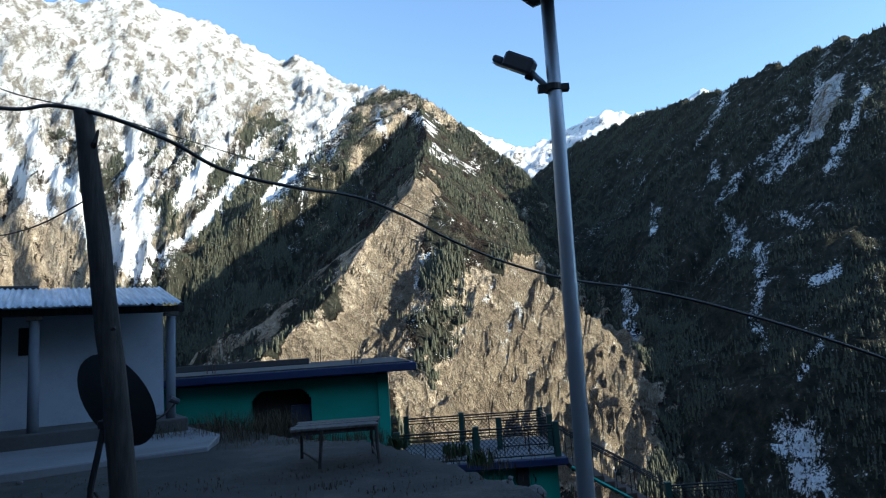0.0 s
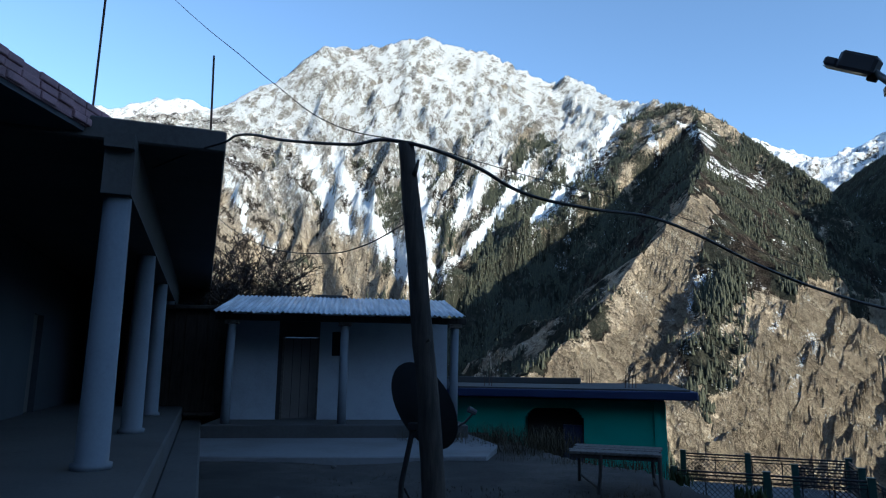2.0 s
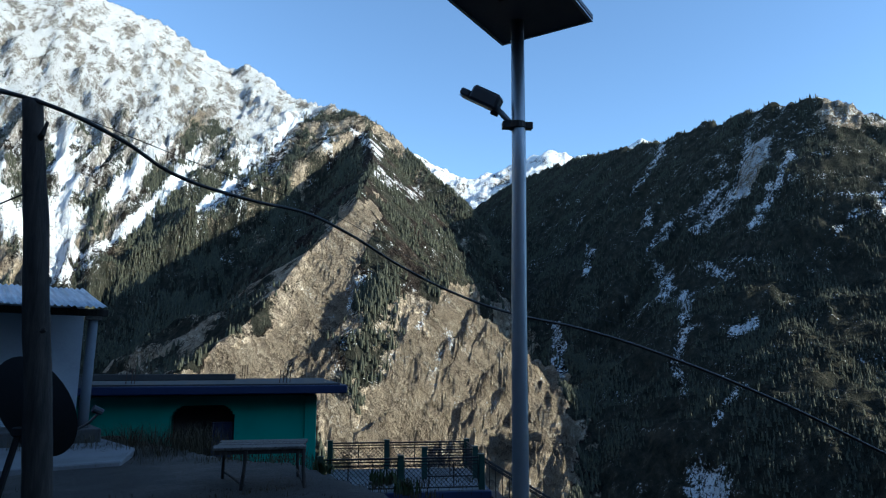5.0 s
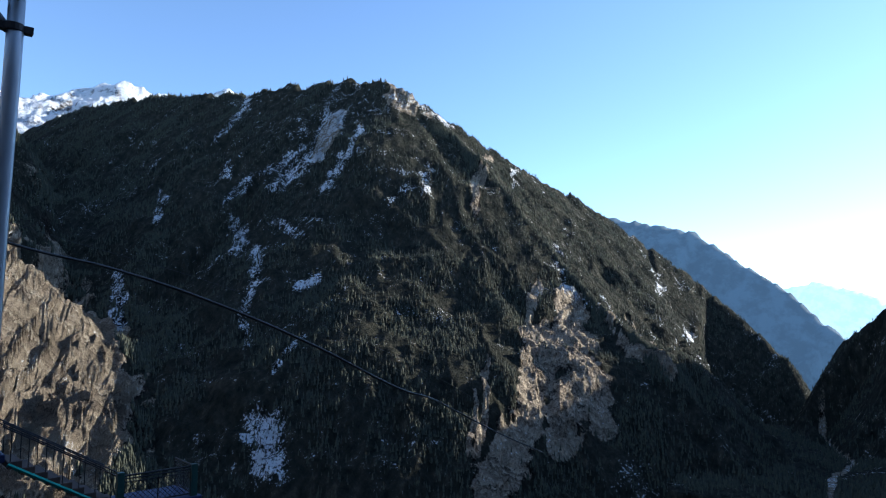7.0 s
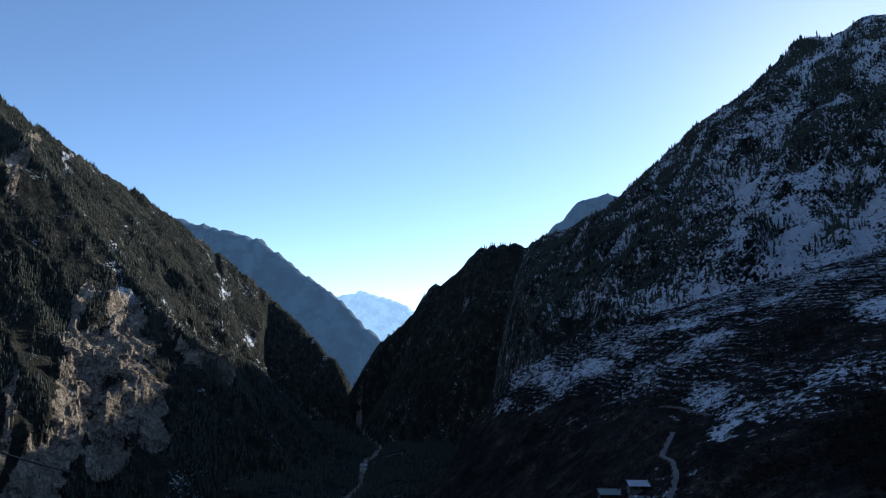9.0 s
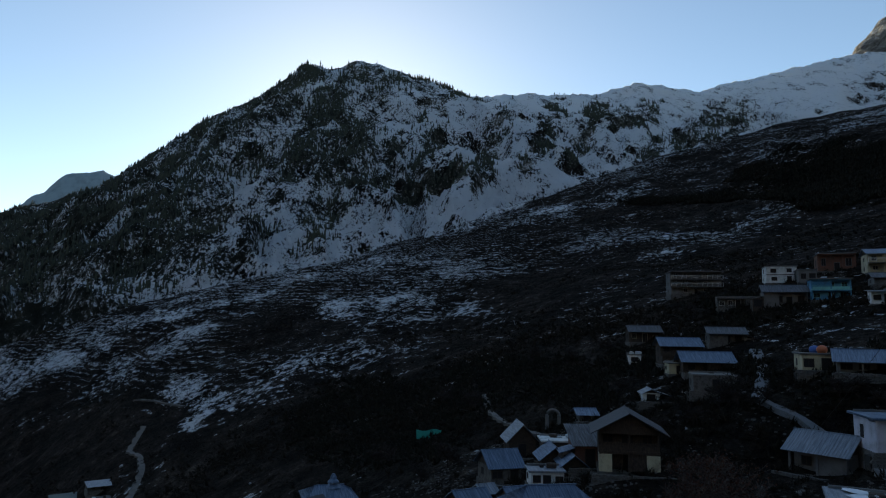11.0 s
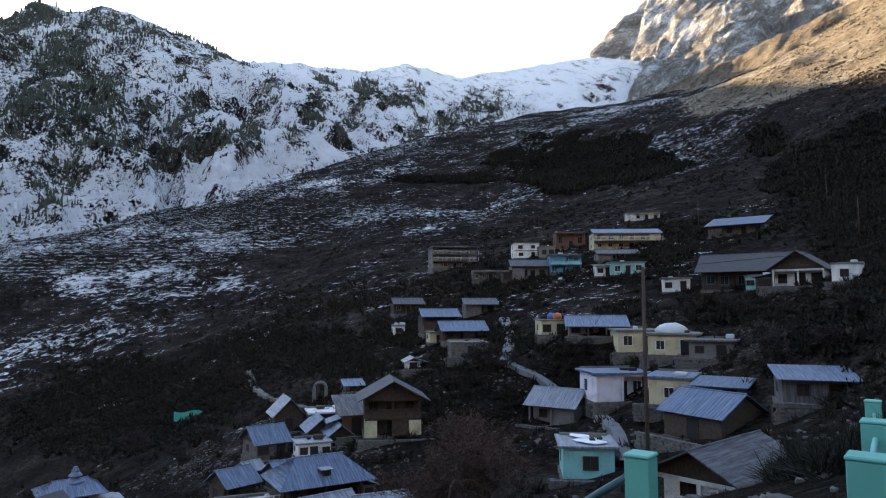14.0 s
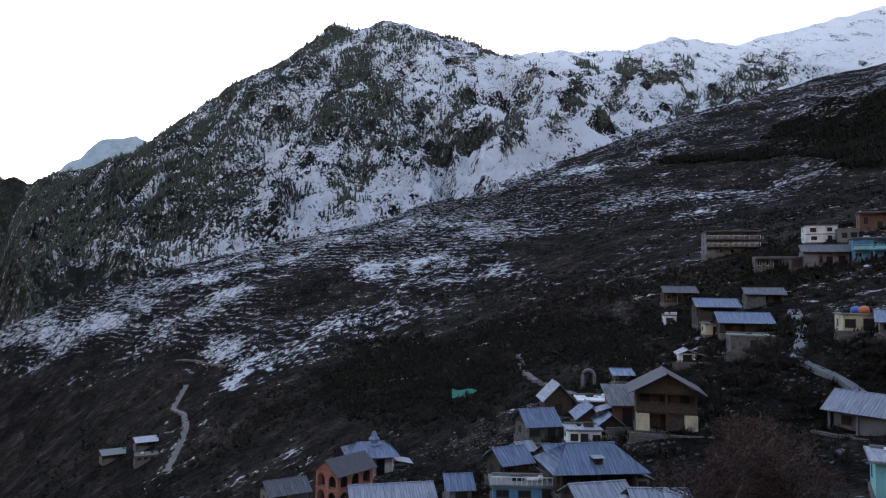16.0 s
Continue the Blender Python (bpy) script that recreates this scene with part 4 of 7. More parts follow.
def grid_pick(mask_weight, count):
    """Random places on the land, by a weight for each cell, jittered inside the cell."""
    w = mask_weight.ravel()
    w = w / w.sum()
    pick = rng.choice(w.size, count, p=w)
    i, j = pick // nr, pick % nr
    i2, j2 = (i + 1) % na, np.minimum(j + 1, nr - 1)
    ta, tb = rng.uniform(0, 1, count), rng.uniform(0, 1, count)

    def lerp(g):
        return (g[i, j] * (1 - ta) + g[i2, j] * ta) * (1 - tb) + (g[i, j2] * (1 - ta) + g[i2, j2] * ta) * tb
    return lerp(GX), lerp(GY), lerp(GZ)


CELL = GR ** 2                       # about the cell's area
seen = (np.degrees(GA) < 186)
TV, TF = cone_tree()
NEAR_TV, NEAR_TF = cone_tree(4, 6)
WOODS = {"snow_peak": (18000, 8, 14), "shoulder": (17000, 8, 14), "cliff_spur": (6500, 5, 16), "cliff_edge": (2600, 5, 14), "dark_mountain": (62000, 5, 10), "rock_rib": (15000, 5, 10),
         "sun_ridge": (34000, 4.5, 9.5), "gorge_ridge": (9000, 5, 10)}
for name, (count, lo, hi) in WOODS.items():
    dens = np.clip(WOOD - 0.25, 0, 1) ** 1.5 * (FORM == F[name]) * CELL * seen * np.clip(1.2 - ROCK, 0.05, 1) * np.clip(0.5 + fbm(GX / 90, GY / 90, 3, 301) * 1.6, 0.02, 1.5)
    dens = dens * (GR < 2600)
    x, y, z = grid_pick(dens, count)
    h = rng.uniform(lo, hi, count) * np.clip(rng.normal(1, 0.2, count), 0.5, 1.4)
    tall = name in ("cliff_spur", "cliff_edge", "shoulder")
    v, f = plant(x, y, z - 0.5, h, NEAR_TV if tall else TV, NEAR_TF if tall else TF, 0.03)
    tagged(new("conifer_forest", mesh_fast("conifer_forest", v, f, M_CONIFER)), "dark green conifer forest on a steep mountain side", "forest", kind="stuff")


def shrub(seed, count=40, wide=0.05):
    """A low ragged bush: a dome of thin leaning twigs."""
    r = np.random.RandomState(seed)
    v, f = [], []
    for k in range(count):
        a, e = r.uniform(0, 6.28), r.uniform(0.1, 1.5)
        p = np.array([math.cos(a) * math.cos(e), math.sin(a) * math.cos(e), math.sin(e) * 0.85]) * r.uniform(0.6, 1.05)
        t = np.cross(p, [0, 0, 1.0]) + r.normal(0, 0.4, 3)
        t = t / np.linalg.norm(t) * wide * r.uniform(0.6, 1.5)
        u = p * r.uniform(0.1, 0.5) + r.normal(0, 0.12, 3) * [1, 1, 0]
        b = len(v)
        v += [u - t, u + t, p + r.normal(0, 0.08, 3)]
        f += [(b, b + 1, b + 2)]
    return np.array(v), np.array(f)


M_SHRUB = needles("bare_scrub", (0.006, 0.005, 0.004), (0.038, 0.030, 0.021))
M_BUSH = needles("dark_evergreen_bush", (0.006, 0.006, 0.005), (0.028, 0.026, 0.018))
hillside = (FORM == 0) & seen & (np.degrees(GA) > 60)
scrub_n = fbm(GX / 45, GY / 45, 3, 501)
dens = hillside * (GR > 40) * (GR < 750) * CELL * np.clip(0.45 + scrub_n * 1.0, 0.1, 1.2) * np.clip(250 / GR, 0.3, 3)
TVS = [shrub(k) for k in range(3)]
for k, (tv, tf) in enumerate(TVS):
    x, y, z = grid_pick(dens * (GR < 190), 6500)
    v, f = plant(x, y, z - 0.15, rng.uniform(0.35, 1.5, len(x)) * rng.uniform(0.6, 1.2, len(x)), tv, tf, 0.02)
    tagged(new("scrub", mesh_fast("scrub", v, f, M_SHRUB)), "brown leafless scrub scattered over the terraces", "scrub", kind="stuff")
tv, tf = shrub(9, 11, 0.14)
x, y, z = grid_pick(dens * (GR > 120), 30000)
v, f = plant(x, y, z - 0.2, rng.uniform(0.7, 2.2, len(x)) * rng.uniform(0.6, 1.3, len(x)), tv, tf, 0.02)
tagged(new("scrub", mesh_fast("scrub", v, f, M_SHRUB)), "brown leafless scrub over the upper slope", "scrub", kind="stuff")
# the dark thickets high on the slope and beside the village
EL = np.degrees(np.arctan2(GZ, GR))
AZ = np.degrees(GA)
thick = np.zeros(GX.shape)
for a, e, wa, we in ((152, 11.6, 7.5, 2.2), (140, 10.6, 4.5, 0.35), (177, 8, 6.0, 6.0), (175, 3.5, 6.0, 3.5), (170, 9.5, 4, 2), (168.5, -1.5, 3.0, 1.2), (145.5, 2.2, 4.5, 0.8), (156, 2.6, 3.5, 0.9), (166, 12.4, 1.2, 1.2), (172, 6, 3, 3), (146, -3.5, 1.5, 1.5), (150, -2.2, 1.2, 1.0), (126, -4, 6, 2), (115, -8, 8, 3), (180, 12, 3, 2), (176, -1, 5, 3.5), (180, 3, 4, 5), (170, -3.2, 3, 1.2), (144, 1.0, 2.5, 0.7), (137, -2.5, 3, 1.2), (121, -6.5, 4, 2), (133, -5.5, 3, 1.0), (150.5, -5.0, 1.6, 1.2), (144, -4.0, 1.6, 1.8), (150.2, -3.6, 1.3, 1.5), (132, -3.6, 3.0, 1.2), (128, -4.5, 2.0, 1.5), (167.5, -2.6, 2.2, 1.6), (156, -0.6, 2.5, 0.7), (163, -1.0, 2.5, 0.9), (140, -0.6, 2.0, 0.6), (176, -4.0, 4.0, 2.5), (172, -6.5, 2.2, 1.6), (158, 3.8, 2.5, 0.8)):
    thick = np.maximum(thick, 1 - step(0.75, 1.1, np.hypot((AZ - a) / wa, (EL - e) / we) + scrub_n * 0.35))
dens = thick * (FORM == 0) * (GR > 30) * CELL
tv, tf = shrub(14, 18, 0.13)
x, y, z = grid_pick(dens * np.clip(300 / GR, 0.3, 6), 32000)
rr = np.hypot(x, y)
v, f = plant(x, y, z - 0.2, rng.uniform(1.2, 3.2, len(x)) * np.clip(rr / 250, 0.55, 1.5), tv, tf, 0.03)
tagged(new("thicket", mesh_fast("thicket", v, f, M_BUSH)), "dense dark evergreen thicket on the hillside", "bushes", kind="stuff")

near = 1 - step(0.7, 1.1, np.hypot((AZ - 177) / 7, (GR - 30) / 14) + scrub_n * 0.4)
x, y, z = grid_pick(near * (FORM == 0) * (AZ < 184) * CELL, 500)
tv, tf = shrub(31, 90, 0.016)
v, f = plant(x, y, z - 0.15, rng.uniform(0.5, 1.3, len(x)), tv, tf, 0.03)
tagged(new("thicket", mesh_fast("thicket", v, f, M_BUSH)), "dark leafless thicket beside the path", "bushes", kind="stuff")

# ---------------------------------------------------------------- making things
def part(name, bm, mat, parent=None, label="", smooth_faces=False):
    me = bpy.data.meshes.new(name)
    if smooth_faces:
        for f in bm.faces:
            f.smooth = True
    bm.to_mesh(me)
    bm.free()
    me.materials.append(mat)
    ob = new(name, me)
    ob.parent = parent
    if label:
        ob["label"] = label
    return ob


# the yard and all that stands on it lie turned and slightly tilted against the valley
YARD = Matrix(((0.99957, 0.0187, -0.0222, 0), (-0.0189, 0.99978, -0.0088, 0), (0.0220, 0.0092, 0.99972, 0), (0, 0, 0, 1)))
VALLEY_THINGS = set(bpy.data.objects)


def thing(name, m, label, category, group="", kind=""):
    ob = new(name)
    ob.empty_display_size = 0.2
    ob.matrix_basis = m
    return tagged(ob, label, category, group, kind)


def box(bm, x0, y0, z0, x1, y1, z1, bevel=0.0):
    vs = [bm.verts.new((x, y, z)) for z in (z0, z1) for x, y in ((x0, y0), (x1, y0), (x1, y1), (x0, y1))]
    fs = [bm.faces.new([vs[k] for k in q]) for q in ((3, 2, 1, 0), (4, 5, 6, 7), (0, 1, 5, 4), (1, 2, 6, 5), (2, 3, 7, 6), (3, 0, 4, 7))]
    if bevel:
        bmesh.ops.bevel(bm, geom=list({e for f in fs for e in f.edges}), offset=bevel, segments=1, affect="EDGES")
    return bm


def boxed(*a, bevel=0.0):
    return box(bmesh.new(), *a, bevel=bevel)


def tube(bm, pts, radii, sides=8, cap=True):
    """A tube through points, with a radius at each."""
    rings = []
    pts = [Vector(p) for p in pts]
    for k, p in enumerate(pts):
        d = (pts[min(k + 1, len(pts) - 1)] - pts[max(k - 1, 0)]).normalized()
        a = d.orthogonal().normalized() if abs(d.z) > 0.95 else d.cross(Vector((0, 0, 1))).normalized()
        b = d.cross(a)
        r = radii[k] if hasattr(radii, "__len__") else radii
        rings.append([bm.verts.new(p + r * (math.cos(t) * a + math.sin(t) * b)) for t in (2 * math.pi * i / sides for i in range(sides))])
    for q, w in zip(rings[:-1], rings[1:]):
        for i in range(sides):
            bm.faces.new((q[i], q[(i + 1) % sides], w[(i + 1) % sides], w[i]))
    if cap:
        bm.faces.new(rings[0][::-1])
        bm.faces.new(rings[-1])
    return bm


def tubed(pts, radii, sides=8):
    return tube(bmesh.new(), pts, radii, sides)


def corrugated(width, depth, pitch=0.13, amp=0.022, rise=0.0, bumps=2):
    """A sheet with waves across x, running along y, rising by rise; 3 mm thick."""
    bm = bmesh.new()
    n = int(width / pitch * 6)
    rows = []
    for lift in (0.0, 0.004):
        for j in range(bumps + 1):
            y = depth * j / bumps
            rows.append([bm.verts.new((width * i / n, y, rise * j / bumps + amp * math.sin(2 * math.pi * width * i / n / pitch) + lift + 0.006 * math.sin(i * 0.37 + j * 2.1))) for i in range(n + 1)])
    h = bumps + 1
    for j in range(bumps):
        for i in range(n):
            bm.faces.new((rows[j + h][i], rows[j + h][i + 1], rows[j + h + 1][i + 1], rows[j + h + 1][i]))
            bm.faces.new((rows[j][i], rows[j + 1][i], rows[j + 1][i + 1], rows[j][i + 1]))
    for i in range(n):
        bm.faces.new((rows[0][i], rows[0][i + 1], rows[h][i + 1], rows[h][i]))
    return bm


def turn_z(x, y, z, heading):
    """A pose whose local x runs along the heading, degrees anticlockwise from +x."""
    return pose(x, y, z, 0, 0, heading)


# ---------------------------------------------------------------- the yard
def yard():
    xs, ys = np.arange(-16, 4.01, 0.25), np.arange(-6, 17.01, 0.25)
    gx, gy = np.meshgrid(xs, ys, indexing="ij")
    edge = np.interp(gy, [-6, 4, 6, 7.5, 9.5, 11.5, 13, 17], [1.9, 1.8, 1.3, 0.7, -0.2, -1.2, -3.0, -6.0])
    out = np.maximum(0, gx - edge)
    behind = np.maximum(0, -4 - gy)
    gz = -1.57 + fbm(gx / 2.5, gy / 2.5, 4, 400) * 0.05 + fbm(gx / 0.7, gy / 0.7, 2, 410) * 0.015 - 0.9 * out - 0.25 * out ** 2 * (out < 3) - 0.3 * behind
    n, m = gx.shape
    k = np.arange(n * m).reshape(n, m)
    q = np.stack([k[:-1, :-1], k[1:, :-1], k[1:, 1:], k[:-1, 1:]], -1).reshape(-1, 4)
    me = mesh_fast("yard", np.stack([gx, gy, gz], -1).reshape(-1, 3), q, M_DIRT, True)
    return tagged(new("yard", me), "trodden bare earth yard with sparse dry grass", "yard", kind="structure")


yard()


def slab_shape(name, corners, z0, z1, mat, label, category):
    bm = bmesh.new()
    lo = [bm.verts.new((x, y, z0)) for x, y in corners]
    hi = [bm.verts.new((x, y, z1)) for x, y in corners]
    n = len(corners)
    bm.faces.new(lo[::-1])
    bm.faces.new(hi)
    for i in range(n):
        bm.faces.new((lo[i], lo[(i + 1) % n], hi[(i + 1) % n], hi[i]))
    bmesh.ops.recalc_face_normals(bm, faces=bm.faces)
    bmesh.ops.bevel(bm, geom=list(bm.edges), offset=0.02, segments=1, affect="EDGES")
    return tagged(part(name, bm, mat), label, category, kind="structure")


slab_shape("pavement", [(-4.2, 11.75), (-6.9, 10.2), (-9.7, 8.9), (-13.0, 13.2), (-6.0, 15.6), (-4.6, 13.6)], -1.75, -1.47, M_CONCRETE,
           "pale worn concrete apron before the porch", "pavement")


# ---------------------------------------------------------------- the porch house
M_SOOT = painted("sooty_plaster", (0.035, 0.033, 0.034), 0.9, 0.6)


def porch_house():
    h = thing("porch_house", turn_z(-10.5, 12.24, -1.2, 30.8), "small limewashed house with a corrugated tin porch roof", "house")
    L, D, H = 5.12, 1.35, 2.24
    part("plinth", boxed(-0.45, -0.35, -0.45, L + 0.3, D + 4.2, 0.0, bevel=0.02), M_CONCRETE_DARK, h)
    # the wall with its door and small window
    for a in ((-0.2, 0, 0.95, H + 0.35), (1.95, 0, 2.25, H + 0.35), (2.25, 0, 2.62, 1.55), (2.25, 2.15, 2.62, H + 0.35), (2.62, 0, L + 0.05, H + 0.35)):
        part("wall", boxed(a[0], D, a[1], a[2], D + 0.22, a[3]), M_WALL_WHITE, h)
    part("side_wall", boxed(L - 0.17, D + 0.22, 0, L + 0.05, D + 4.0, H + 0.5), M_WALL_WHITE, h)
    part("side_wall", boxed(-0.2, D + 0.22, 0, 0.02, D + 4.0, H + 0.6), M_WALL_WHITE, h)
    part("rear_wall", boxed(0.02, D + 3.8, 0, L - 0.17, D + 4.0, H + 0.9), M_WALL_WHITE, h)
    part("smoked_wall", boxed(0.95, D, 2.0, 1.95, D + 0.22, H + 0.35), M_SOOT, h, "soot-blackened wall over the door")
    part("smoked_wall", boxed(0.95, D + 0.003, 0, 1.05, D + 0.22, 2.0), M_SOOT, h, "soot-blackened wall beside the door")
    d = part("door", boxed(1.08, D + 0.12, 0.02, 1.92, D + 0.17, 1.98), M_DOOR, h, "weathered grey board door")
    for x in (1.29, 1.5, 1.71):
        part("board_gap", boxed(x, D + 0.112, 0.04, x + 0.012, D + 0.119, 1.96), M_DARKROOM, d)
    part("door_frame", boxed(1.05, D - 0.03, 0, 1.10, D + 0.12, 2.0), M_PLANK, h)
    part("door_frame", boxed(1.90, D - 0.03, 0, 1.95, D + 0.12, 2.0), M_PLANK, h)
    # black sheet behind the opening, painted for the shade inside
    part("window_opening", boxed(2.25, D + 0.15, 1.55, 2.62, D + 0.2, 2.15), M_DARKROOM, h, "small unglazed window backed by a near-black sheet")
    for x, lean in ((0.0, 0.02), (2.56, 0.0), (L, 0.03)):
        c = part("column", tubed([(x, 0, 0), (x + lean * 0.3, 0, 0.9), (x + lean, 0, H)], [0.105, 0.098, 0.092], 14), M_COLUMN, h, smooth_faces=True)
        part("capital", boxed(x + lean - 0.15, -0.12, H - 0.03, x + lean + 0.15, 0.12, H + 0.06, bevel=0.01), M_PLANK, c)
    part("beam", boxed(-0.35, -0.08, H + 0.06, L + 0.3, 0.1, H + 0.2, bevel=0.01), M_POLE, h)
    x = -0.3
    while x < L + 0.3:
        part("rafter", tubed([(x, -0.38, H + 0.17), (x, D + 1.6, H + 0.78)], 0.04, 6), M_POLE, h)
        x += 0.72
    for k, x in enumerate((-0.34, 0.80, 1.94, 3.08, 4.22)):
        s = part("roof_sheet", corrugated(1.25 if k < 4 else 1.1, 3.35, 0.115, 0.021, 0.70, 3), M_PORCH_TIN, h, smooth_faces=True)
        s.location = (x, -0.5, H + 0.21 + 0.008 * (k % 2))
    part("ridge_board", boxed(1.7, D + 1.5, H + 0.93, 2.6, D + 1.75, H + 0.99), M_CONCRETE_DARK, h)
    part("meter_box", boxed(L + 0.05, D + 0.4, 0.75, L + 0.17, D + 0.6, 1.0, bevel=0.01), M_WALL_SHADE, h)
    return h


porch_house()


# added so that the gap between verandah and porch house reads dark
def dark_shed():
    t = thing("timber_shed", turn_z(-13.0, 13.9, -1.7, 30.8), "dark timber shed added to close the gap beside the porch house", "shed")
    for k in range(9):
        x = -1.6 + 0.28 * k
        part("board", boxed(x, -0.4, 0.0, x + 0.265, -0.36 - 0.012 * (k % 3), 3.2), M_POLE, t)
    part("body", boxed(-1.6, -0.35, 0, 0.9, 2.2, 3.15), M_DARKROOM, t)
    part("roof", boxed(-1.75, -0.6, 3.2, 1.0, 2.4, 3.3, bevel=0.02), M_POLE, t)
    part("bench", boxed(-1.3, -0.9, 0.55, 0.7, -0.5, 0.62, bevel=0.01), M_POLE, t)


dark_shed()


# ---------------------------------------------------------------- the long building with the verandah
def long_building():
    b = thing("verandah_building", turn_z(-5.9, 4.9, -0.95, 132.0), "long unfinished concrete building with a columned verandah", "building")
    L = 15.0
    # local x along the verandah away from the yard's near end, local y towards the back wall
    part("plinth", boxed(-6.0, -0.55, -0.75, L, 4.0, 0.0, bevel=0.03), M_CONCRETE_DARK, b)
    part("step", boxed(-1.2, -1.0, -0.75, L, -0.55, -0.32, bevel=0.03), M_CONCRETE_DARK, b)
    for k in range(4):
        x = k * 3.87
        part("column", tubed([(x, 0, 0), (x, 0, 0.06), (x, 0, 0.07), (x, 0, 2.69)], [0.19, 0.19, 0.155, 0.135], 18), M_COLUMN, b, smooth_faces=True)
    bm = bmesh.new()
    box(bm, -0.2, -0.14, 2.69, L, 0.14, 3.15)
    part("beam", bm, M_CONCRETE_DARK, b)
    # rear walls in the plaster colour that carries the verandah's shade
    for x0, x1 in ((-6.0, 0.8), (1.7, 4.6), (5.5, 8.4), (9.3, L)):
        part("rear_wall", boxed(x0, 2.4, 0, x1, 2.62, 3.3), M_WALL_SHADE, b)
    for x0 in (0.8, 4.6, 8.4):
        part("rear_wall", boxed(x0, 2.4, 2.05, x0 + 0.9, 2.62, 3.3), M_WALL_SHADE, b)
    for x0 in (0.8, 4.6, 8.4):
        part("door", boxed(x0, 2.52, 0, x0 + 0.9, 2.58, 2.05), M_DOOR, b)
    # end wall added to close the gap past the columns with a dark face
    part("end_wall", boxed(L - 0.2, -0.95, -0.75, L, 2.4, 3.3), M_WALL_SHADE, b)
    part("roof_slab", boxed(-0.02, -1.02, 3.3, L + 4.0, 4.0, 3.55, bevel=0.02), M_CONCRETE_DARK, b, "raw grey concrete roof slab")
    part("soffit_beam", boxed(-0.3, -0.14, 3.15, L, 0.14, 3.3), M_CONCRETE_DARK, b)
    for y, lean, h in ((-0.85, 0.03, 1.0), (0.35, -0.01, 1.5)):
        part("reinforcing_bar", tubed([(0.15, y, 3.5), (0.15 + lean, y + lean, 3.5 + h)], 0.012, 6), M_RUST, b)
    return b


long_building()


def brick_wing():
    """The nearer roof with its rough brick edge."""
    b = thing("near_wing", turn_z(-6.28, 5.05, -0.95, -72.0), "near building wing with a rough pinkish brick roof edge", "building")
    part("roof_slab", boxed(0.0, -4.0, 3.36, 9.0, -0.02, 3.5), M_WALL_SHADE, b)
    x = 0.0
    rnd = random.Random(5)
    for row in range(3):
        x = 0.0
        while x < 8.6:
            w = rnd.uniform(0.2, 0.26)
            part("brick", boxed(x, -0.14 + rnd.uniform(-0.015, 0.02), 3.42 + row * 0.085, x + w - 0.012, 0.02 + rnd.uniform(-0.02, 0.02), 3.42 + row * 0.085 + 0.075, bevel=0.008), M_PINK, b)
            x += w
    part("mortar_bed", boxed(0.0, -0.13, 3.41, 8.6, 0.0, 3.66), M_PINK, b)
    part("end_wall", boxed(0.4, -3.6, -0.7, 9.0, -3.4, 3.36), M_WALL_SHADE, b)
    # unseen wall behind the camera, added to keep sky light off the yard
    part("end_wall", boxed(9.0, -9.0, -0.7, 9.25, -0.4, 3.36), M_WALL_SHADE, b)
    part("corner_pier", boxed(2.35, -0.75, -0.7, 2.75, -0.35, 3.36, bevel=0.02), M_COLUMN, b)
    return b


brick_wing()


